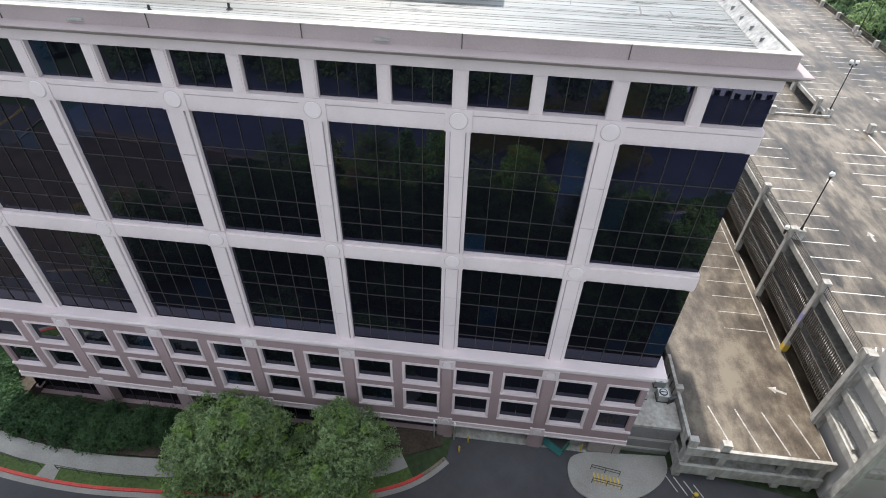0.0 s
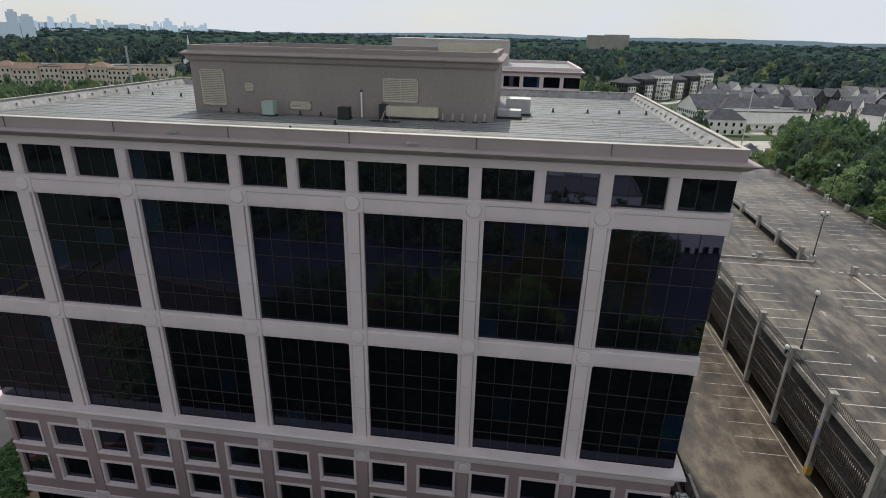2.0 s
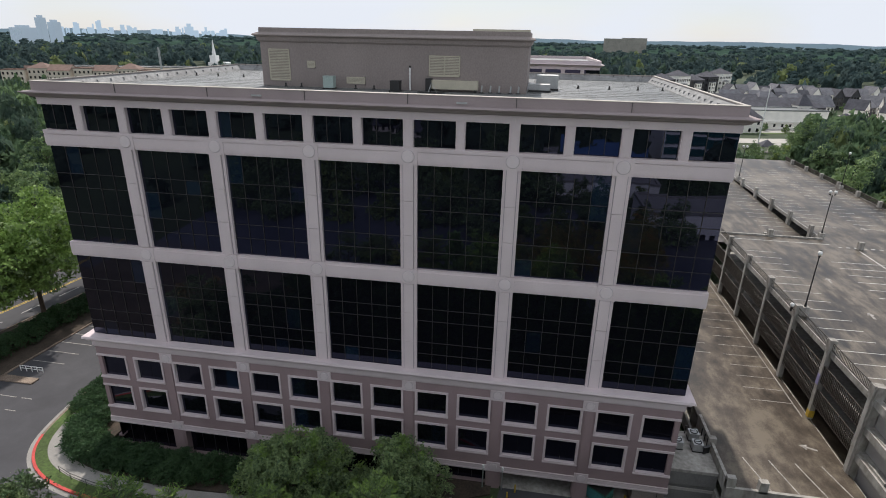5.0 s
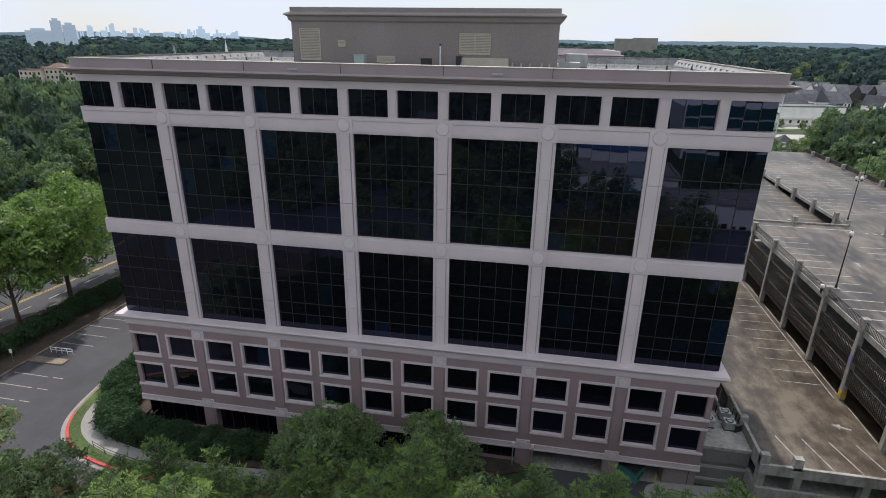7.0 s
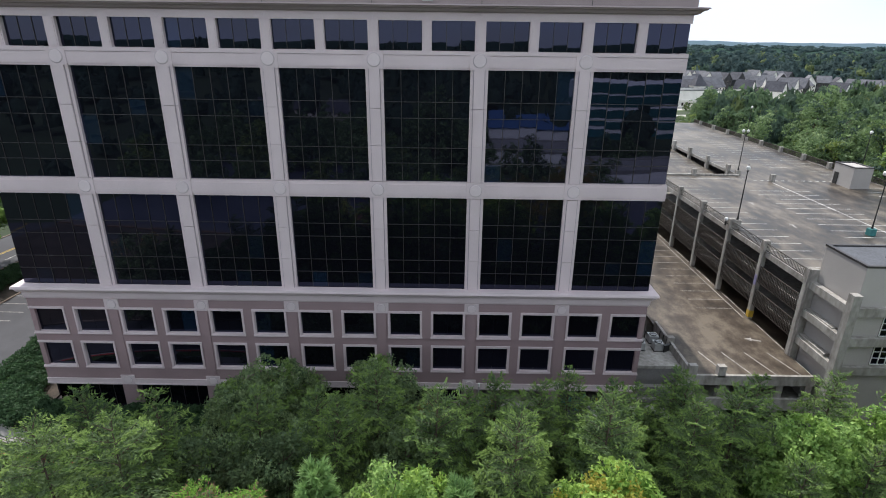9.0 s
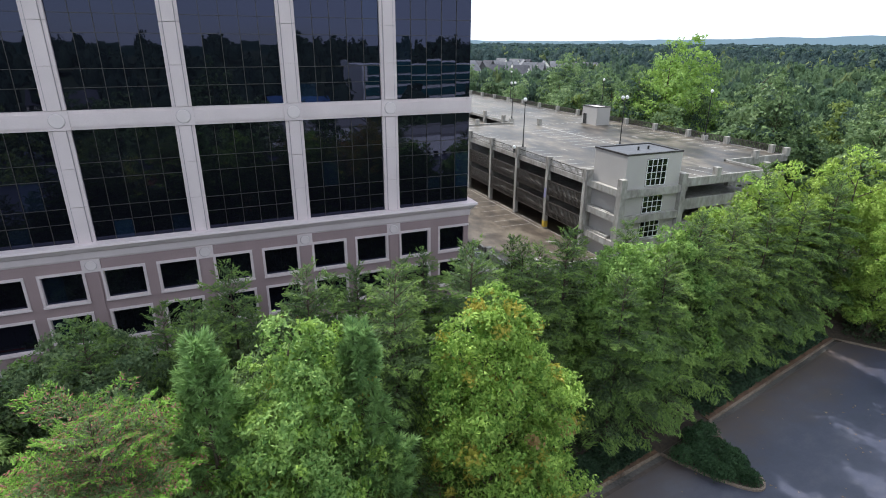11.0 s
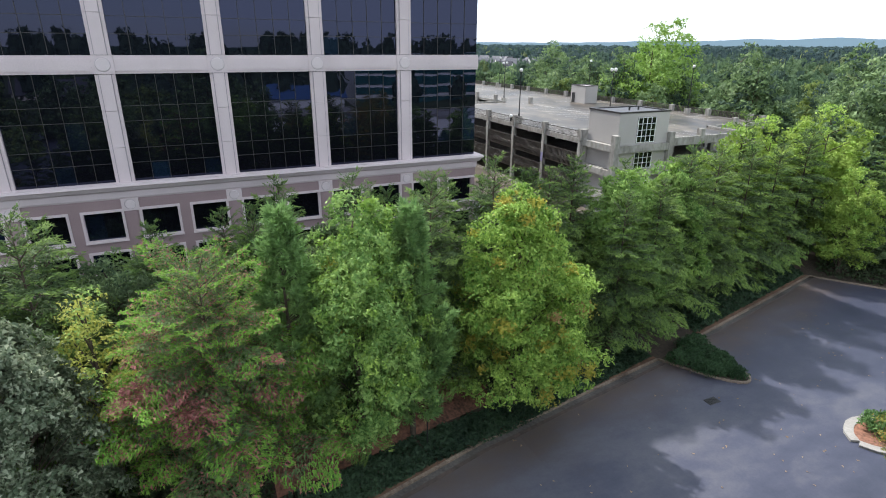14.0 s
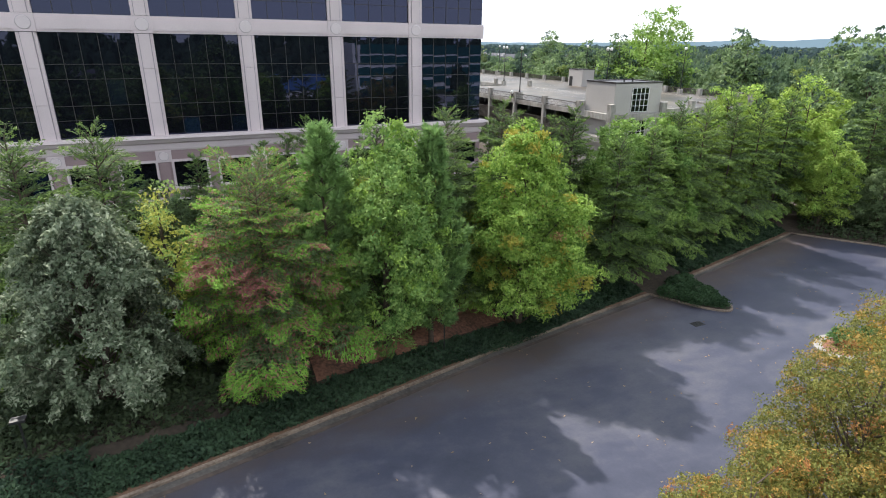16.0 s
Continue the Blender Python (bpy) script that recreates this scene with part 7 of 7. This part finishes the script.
d = thing("duct", "cream duct casing under the louver", "duct", at=(6.6, 12.8, RZ))
part("casing", MB().box(-2.6, 2.6, -0.35, 0.35, 0.25, 1.15), BEIGE, d)
part("hood", MB().box(-2.9, -2.3, -0.6, 0.4, 0.0, 1.3), IRON, d)
part("support", MB().box(2.2, 2.5, -0.35, 0.35, 0, 0.25), IRON, d)
for x, y in ((10.5, 12.7), (11.4, 12.8), (12.6, 12.6), (13.4, 12.8), (9.6, 12.5)):
    b = thing("pipe_stub", "small roof pipe with dark flashing", "pipe", "pipe stubs", at=(x, y, RZ))
    part("stub", MB().tube((0, 0, 0), (0.05, 0, 0.75), 0.09, 0.08, 8), METALW, b)
    part("flashing", MB().tube((0, 0, 0), (0, 0, 0.08), 0.3, 0.2, 10), IRON, b)
w = thing("cable_tripod", "tangle of dark cable and tripod on the roof", "cable", at=(4.6, 10.8, RZ))
for k in range(3):
    a = k * 2.1
    part("leg", MB().tube((math.cos(a) * 0.6, math.sin(a) * 0.4, 0), (0, 0, 1.0), 0.03, 0.03, 6), METALW, w)
for k in range(4):
    c = MB()
    pts = [(math.cos(t * 0.5 + k) * (0.9 + 0.2 * k), math.sin(t * 0.5 + k) * (0.3 + 0.06 * k), 0.03) for t in range(14)]
    for a, b in zip(pts, pts[1:]):
        c.tube(a, b, 0.03, 0.03, 5, False)
    part("cable", c, IRON, w)
for k, (x, y, sx, sy, sz) in enumerate(((16.4, 19.6, 2.4, 2.2, 1.6), (15.6, 16.6, 2.2, 1.6, 0.8))):
    u = thing("rooftop_unit", "grey metal air handler with slatted sides", "air conditioner", "rooftop units", at=(x, y, RZ))
    part("casing", MB().box(-sx / 2, sx / 2, -sy / 2, sy / 2, 0.2, sz), METALW, u)
    for r in range(int(sz / 0.22) - 1):
        part("slat", MB().box(-sx / 2 - 0.03, sx / 2 + 0.03, -sy / 2 - 0.04, -sy / 2, 0.32 + 0.2 * r, 0.42 + 0.2 * r), METALW, u)
    part("skid", MB().box(-sx / 2 - 0.1, sx / 2 + 0.1, -sy / 2, sy / 2, 0, 0.2), IRON, u)
for x, y in ((-29.5, 23.6), (-26.3, 23.4), (-22.6, 23.2), (-19.2, 22.8), (20.1, 22.2), (23.7, 22.4), (27.0, 22.8), (29.8, 23.0), (-1.5, 4.0), (0.9, 8.0), (-6.1, 2.7), (-12, 12.6), (-10.2, 12.6), (-4, 12.5), (-2, 12.6)):
    v = thing("roof_vent", "small black roof vent", "roof vent", "roof vents", at=(x, y, RZ))
    part("vent_tube", MB().tube((0, 0, 0), (0, 0, 0.4), 0.09, 0.09, 8), IRON, v)
    part("collar", MB().tube((0, 0, 0), (0, 0, 0.1), 0.22, 0.12, 8), IRON, v)
# welded seams of the roof membrane
SEAM = mat("membrane_seam", (0.15, 0.155, 0.15), 0.5, 0.3, 0.6, 4, tint=(0.07, 0.07, 0.07))
for k in range(17):
    y = 1.7 + 2.05 * k
    for x0, x1 in (((-30.8, 30.8),) if y < 13.2 else ((-30.8, -14.9), (14.9, 30.8))):
        part("membrane_seam", MB().box(x0, x1, y, y + 0.07 + 0.03 * (k % 3), 40.02, 40.036), SEAM, office)
# weathered tar patches beside the plant room
STAIN = mat("tar_stain", (0.085, 0.085, 0.085), 0.6, 0.4, 1.5, 9, tint=(0.14, 0.14, 0.14))
random.seed(8)
for k in range(80):
    x, y = random.choice(((28.5, 4), (29, 7), (28, 11), (27.5, 16), (29.3, 20)) if k > 60 else ((9.5, 7.5), (17.5, 14.5), (26.5, 5), (26, 8), (5, 9.5), (-17, 11), (23, 12)))
    x, y = x + random.gauss(0, 1.8), y + random.gauss(0, 1.4)
    ob = part("tar_streak", MB().obox(0, 0, 0.011, 0.016, random.uniform(0.5, 3.4), random.uniform(0.04, 0.14), random.gauss(0, 0.08) + (1.57 if random.random() < 0.15 else 0)), STAIN, office)
    ob.location = (max(-30, min(30, x)), max(1, min(12.6, y)) if abs(x) < 15 else y, 40.02)
for x in (-9.0, 9.2):
    l = part("parapet_light", MB().box(x - 0.45, x + 0.45, -0.3, -0.165, 40.24, 40.38), METALW, office, "small grey parapet light")

# ---- condensers by the deck ----
for x, y in ((32.9, 4.0), (34.9, 5.6), (34.9, 3.9)):
    c = thing("condenser", "grey air conditioner condenser with round fan grille", "air conditioner", "deck condensers", at=(x, y, 5.05))
    part("casing", MB().box(-0.5, 0.5, -0.5, 0.5, 0.1, 0.95), METALW, c)
    part("base", MB().box(-0.55, 0.55, -0.55, 0.55, 0, 0.1), IRON, c)
    part("fan_ring", MB().tube((0, 0, 0.95), (0, 0, 1.0), 0.42, 0.42, 18), IRON, c)
    part("grille", MB().tube((0, 0, 1.0), (0, 0, 1.02), 0.3, 0.3, 14), METALW, c)
    part("fan", MB().box(-0.38, 0.38, -0.06, 0.06, 1.01, 1.035), IRON, c)
for x, y in ((34.3, 6.4), (36.0, 6.3), (36.05, 5.4), (36.1, 4.6), (33.4, 6.4)):
    solid("safety_post", MB().tube((x, y, 5.05), (x, y, 6.0), 0.06, 0.06, 8).tube((x, y, 6.0), (x, y, 6.03), 0.08, 0.08, 8), IRON, "short black steel post by the condensers", "post", "safety posts")
solid("ladder", MB().obox(35.7, 3.4, 5.05, 5.9, 0.8, 0.08, 0.5).obox(35.7, 3.4, 5.9, 5.96, 0.9, 0.3, 0.5), IRON, "black steel guard beside the condensers", "guard")
for z0, z1 in ((2.2, 2.55), (0.6, 0.9)):
    part("band", MB().box(31.5, 36.28, 0.74, 0.8, z0, z1), STUCCO2, annex)


# ---- lamps ----
def globe(mb, x, y, z, r, n=10):
    i = len(mb.v)
    rings = 6
    for a in range(1, rings):
        t = math.pi * a / rings
        mb.v += [(x + r * math.sin(t) * math.cos(6.28319 * k / n), y + r * math.sin(t) * math.sin(6.28319 * k / n), z - r * 1.15 * math.cos(t)) for k in range(n)]
    for a in range(rings - 2):
        mb.f += [(i + a * n + k, i + a * n + (k + 1) % n, i + (a + 1) * n + (k + 1) % n, i + (a + 1) * n + k) for k in range(n)]
    mb.f += [tuple(range(i + n - 1, i - 1, -1)), tuple(range(i + (rings - 2) * n, i + (rings - 1) * n))]
    return mb


def deck_lamp(x, y, z, h, heads, base_mat, foot=0.9):
    t = thing("deck_lamp", "black iron lamp post with white globe" + ("s" if heads > 1 else "") + " on the parking deck", "lamp post", "deck lamps", at=(x, y, z))
    part("base", MB().box(-0.4, 0.4, -0.4, 0.4, 0, foot), base_mat, t, "concrete lamp base")
    part("pole", MB().tube((0, 0, foot), (0, 0, foot + 0.5), 0.16, 0.1, 10).tube((0, 0, foot + 0.5), (0, 0, h - 0.5), 0.085, 0.06, 10), IRON, t)
    offs = [(0, 0)] if heads == 1 else [(-0.42, 0), (0.42, 0)]
    for dx, dy in offs:
        part("arm", MB().tube((0, 0, h - 0.75), (dx, dy, h - 0.5), 0.035, 0.035, 6).tube((dx, dy, h - 0.5), (dx, dy, h - 0.3), 0.1, 0.14, 8), IRON, t)
        part("globe", globe(MB(), dx, dy, h, 0.27), GLOBE, t, smooth=True)
        part("finial", MB().tube((dx, dy, h + 0.3), (dx, dy, h + 0.5), 0.07, 0.015, 6), IRON, t)


deck_lamp(50.1, 20.6, 14.0, 8.2, 1, CONC, 1.2)
deck_lamp(66.6, 18.4, 14.0, 8.2, 2, TEAL)
deck_lamp(66.2, 53.0, 14.0, 8.2, 2, CONC)
deck_lamp(66.2, 96.0, 14.0, 8.2, 2, CONC)
deck_lamp(87.4, 50.5, 14.0, 8.6, 1, CONC)
deck_lamp(87.4, 21.0, 14.0, 8.4, 1, CONC)
deck_lamp(87.4, 92.0, 14.0, 8.4, 1, CONC)
wl_ = part("wall_lamp", MB().tube((48.95, 20.6, 14.6), (48.6, 20.6, 14.8), 0.05, 0.05, 6).tube((48.6, 20.6, 14.4), (48.6, 20.6, 15.0), 0.12, 0.16, 8), IRON, garage)
part("globe", globe(MB(), 48.6, 20.6, 15.25, 0.26), GLOBE, wl_, smooth=True)
for y, z0, z1, m_ in ((12.0, 5.2, 6.1, YELLOW),):
    part("column_guard", MB().box(GX0 - 0.38, GX0 + 0.22, y - 0.29, y + 0.29, z0, z1), m_, garage, "yellow painted column guard")
part("wall_sign", MB().box(GX0 - 0.40, GX0 - 0.355, 11.75, 12.25, 9.6, 10.9), mat("lilac_sign", (0.30, 0.28, 0.48), 0.6, 0.1, 1, 5), garage, "plain lilac sign panel")
# arrows and hatching on the decks
for x, y, z, a, host in ((58.6, 22, 14.0, 1.57, garage), (58.6, 33, 14.0, 1.57, garage), (76.5, 60, 14.0, 1.57, garage), (46.9, 6.4, 5.0, 2.8, lower), (78.0, 28, 14.0, 1.57, garage)):
    ar = MB().prism([(0.9, 0), (0.1, 0.45), (0.1, 0.14), (-0.9, 0.14), (-0.9, -0.14), (0.1, -0.14), (0.1, -0.45)][::-1], 0.0, 0.008)
    ob = part("arrow", ar, OLDPAINT, host)
    ob.location, ob.rotation_euler = (x, y, z), (0, 0, a)
hz = MB()
for k in range(12):
    line(hz, 66.9 + 1.25 * k, 48.4, 67.5 + 1.25 * k, 48.4, 0.3, 14.0)
part("crossing", hz, PAINT, garage)

# ---- loading dock ----
for x, y, a, lab in ((24.9, 0.6, 0.62, "dark green steel dumpster with open lid in the dock"), (26.6, 4.2, 0.2, "tall dark green compactor box in the dock")):
    t = thing("dumpster", lab, "dumpster", "dumpsters", at=(x, y, 0.004))
    t.rotation_euler = (0, 0, -a)
    part("body", MB().box(-1.3, 1.3, -0.9, 0.9, 0.15, 1.5), GREENBIN if x > 25 else TEAL, t)
    part("rim", MB().box(-1.38, 1.38, -0.98, 0.98, 1.5, 1.6), GREENBIN, t)
    part("lid", MB().obox(0, 0, 1.6, 1.66, 2.6, 1.8, 0.0), IRON, t)
    for sx in (-1.38, 1.38):
        part("fork_pocket", MB().box(sx - 0.08, sx + 0.08, -0.6, 0.6, 0.7, 0.95), GREENBIN, t)
for x, y in ((16.2, -0.4), (15.4, -1.6), (27.6, 0.2)):
    solid("bollard", MB().tube((x, y, -0.02), (x, y, 1.0), 0.09, 0.09, 10).tube((x, y, 1.0), (x, y, 1.06), 0.09, 0.04, 10), YELLOW, "yellow steel bollard at the dock", "bollard", "dock bollards")
for x in (12.7, 14.75):
    l = thing("guard_lamp", "grey pole with a small white lamp by the dock column", "lamp post", "guard lamps", at=(x, -0.4, 0.1))
    part("pole", MB().tube((0, 0, 0), (0, 0, 2.7), 0.07, 0.06, 8), METALW, l)
    part("head", MB().tube((0, 0, 2.7), (0, -0.06, 3.1), 0.14, 0.1, 10), GLOBE, l)
for y in (-2.0, -3.35):
    h = thing("hoop_rail", "low black bent handrail on the concrete pad", "handrail", "hoop rails", at=(0, 0, 0.16))
    part("rail", MB().tube((28.4, y + 0.15, 0.9), (31.1, y - 0.25, 0.9), 0.035, 0.035, 8), IRON, h)
    part("lower_rail", MB().tube((28.4, y + 0.15, 0.5), (31.1, y - 0.25, 0.5), 0.03, 0.03, 8), IRON, h)
    for k in range(3):
        part("post", MB().tube((28.4 + 1.35 * k, y + 0.15 - 0.2 * k, 0), (28.4 + 1.35 * k, y + 0.15 - 0.2 * k, 0.9), 0.03, 0.03, 8), IRON, h)
for k in range(7):
    hb_ = MB()
    line(hb_, 28.7 + 0.38 * k, -2.15 - 0.05 * k, 28.8 + 0.38 * k, -3.2 - 0.05 * k, 0.13, 0.16)
    structure("hatch_bar", hb_, YELLOW, "yellow hatch bar on the concrete pad", "road marking")
b = thing("striped_bollard", "yellow and black striped bollard at the deck corner", "bollard", at=(37.9, -3.6, 0))
for k in range(5):
    part("stripe", MB().tube((0, 0, 0.22 * k), (0, 0, 0.22 * k + 0.22), 0.2, 0.2, 12), (YELLOW, IRON)[k % 2], b)
hm = MB()
for k in range(4):
    line(hm, 35.6 + 0.9 * k, -1.2 - 0.3 * k, 36.6 + 0.9 * k, -3.0 - 0.3 * k, 0.1, -0.004)
structure("keep_clear_lines", hm, PAINT, "white keep-clear lines by the deck", "road marking")


# ---- walkway handrails ----
def handrail(pts):
    t = thing("handrail", "black iron handrail along the walkway", "handrail", "walkway handrails", at=(0, 0, 0.16))
    for z in (0.9, 0.5):
        r = MB()
        for a, b in zip(pts, pts[1:]):
            r.tube((*a, z), (*b, z), 0.03, 0.03, 6)
        part("rail", r, IRON, t)
    for x, y in pts:
        part("post", MB().tube((x, y, 0), (x, y, 0.9), 0.03, 0.03, 6), IRON, t)


handrail([(-33.0, -6.7), (-31.0, -7.4), (-28.7, -7.9), (-26.4, -8.3), (-24.3, -8.5)])
handrail([(-22.6, -8.5), (-20.4, -8.6), (-18.1, -8.65), (-15.8, -8.6), (-13.5, -8.5)])
structure("kerb_ramp", sheet([(-24.3, -9.35), (-22.4, -9.5), (-22.6, -8.0), (-24.1, -7.9)], 0.165, 0.2), WALKWAY, "pale concrete kerb ramp across the verge", "pavement")

# ---- parking lot fittings ----
for x, y, h in ((12.4, -30.9, 2.4), (-10.8, -35.4, 1.7)):
    l = thing("bed_lamp", "dark post lamp with flat head in the ivy bed", "lamp post", "bed lamps", at=(x, y, ground_height(x, y)))
    part("pole", MB().tube((0, 0, 0), (0, 0, h), 0.05, 0.05, 8), IRON, l)
    part("head", MB().box(-0.3, 0.3, -0.22, 0.22, h, h + 0.12), IRON, l)
    part("lens", MB().box(-0.24, 0.24, -0.17, 0.17, h - 0.02, h), GLOBE, l)
g = thing("storm_drain", "dark iron storm drain grate in the asphalt", "drain", at=(34.0, -34.0, 1.2))
part("frame", MB().box(-0.55, 0.55, -0.35, 0.35, 0.0, 0.012), IRON, g)
for k in range(6):
    part("bar", MB().box(-0.48 + 0.17 * k, -0.40 + 0.17 * k, -0.3, 0.3, 0.012, 0.03), IRON, g)
FAINT = mat("worn_line_paint", (0.13, 0.13, 0.14), 0.8, 0.3, 1.5, 6, tint=(0.06, 0.06, 0.066))
for x, y, x1, y1 in ((31.1, -44.5, 38.7, -48.7), (42.0, -48.2, 43.0, -53.0), (37.7, -44.0, 43.4, -47.3)):
    b = MB()
    line(b, x, y, x1, y1, 0.11, 1.2)
    structure("worn_line", b, FAINT, "worn parking line on the asphalt", "road marking")
# fallen leaves
LITTER = leafmat("fallen_leaves", (0.18, 0.13, 0.05), (0.38, 0.31, 0.15), 0.6)
rg = np.random.default_rng(31)
P = np.column_stack([rg.uniform(-6, 56, 260), rg.uniform(-48, -24, 260), np.zeros(260)])
P = np.array([(x, y, ground_height(x, y) + 0.02) for x, y, z in P if y < lot_edge(x)[0] - 0.7])
tagged(new("fallen_leaves", leaf_mesh("fallen_leaves", crown_cards(P, np.tile((0, 0, 6.0), (len(P), 1)), 0.13, rg), LITTER)), "scattered fallen leaves on the asphalt", "leaves", kind="stuff")
# parking signs on the far side
for x, y in ((-56.6, 2.6), (-57.0, 6.4)):
    t = thing("parking_sign", "small white sign on a thin steel post", "sign", "parking signs", at=(x, y, 0.05))
    part("post", MB().tube((0, 0, 0), (0, 0, 2.0), 0.03, 0.03, 6), METALW, t)
    part("plate", MB().box(-0.22, 0.22, -0.03, 0.0, 1.4, 2.0), GLOBE, t)

# ---- far landmarks ----
m_ = thing("monopole", "tall grey steel power pole in the woods", "pole", at=(-201, 260, -0.2))
part("shaft", MB().tube((0, 0, 0), (0, 0, 37.2), 0.8, 0.55, 12), METALW, m_)
part("crossarm", MB().box(-1.6, 1.6, -0.1, 0.1, 34.6, 34.8), METALW, m_)
m_ = thing("light_mast", "slim pale steel mast beside the townhouses", "pole", at=(122.5, 239, -0.2))
part("shaft", MB().tube((0, 0, 0), (0, 0, 27.2), 0.3, 0.16, 10), GLOBE, m_)
c = thing("church", "white church with a slender steeple far off", "church", at=(-344, 560, -0.2))
part("nave", MB().box(-4, 22, -8, 8, 0, 15), GLOBE, c)
part("tower", MB().box(-4, 3, -4, 4, 0, 22), GLOBE, c)
part("spire", MB().tube((-0.5, 0, 22), (-0.5, 0, 40), 2.2, 0.1, 8), GLOBE, c)
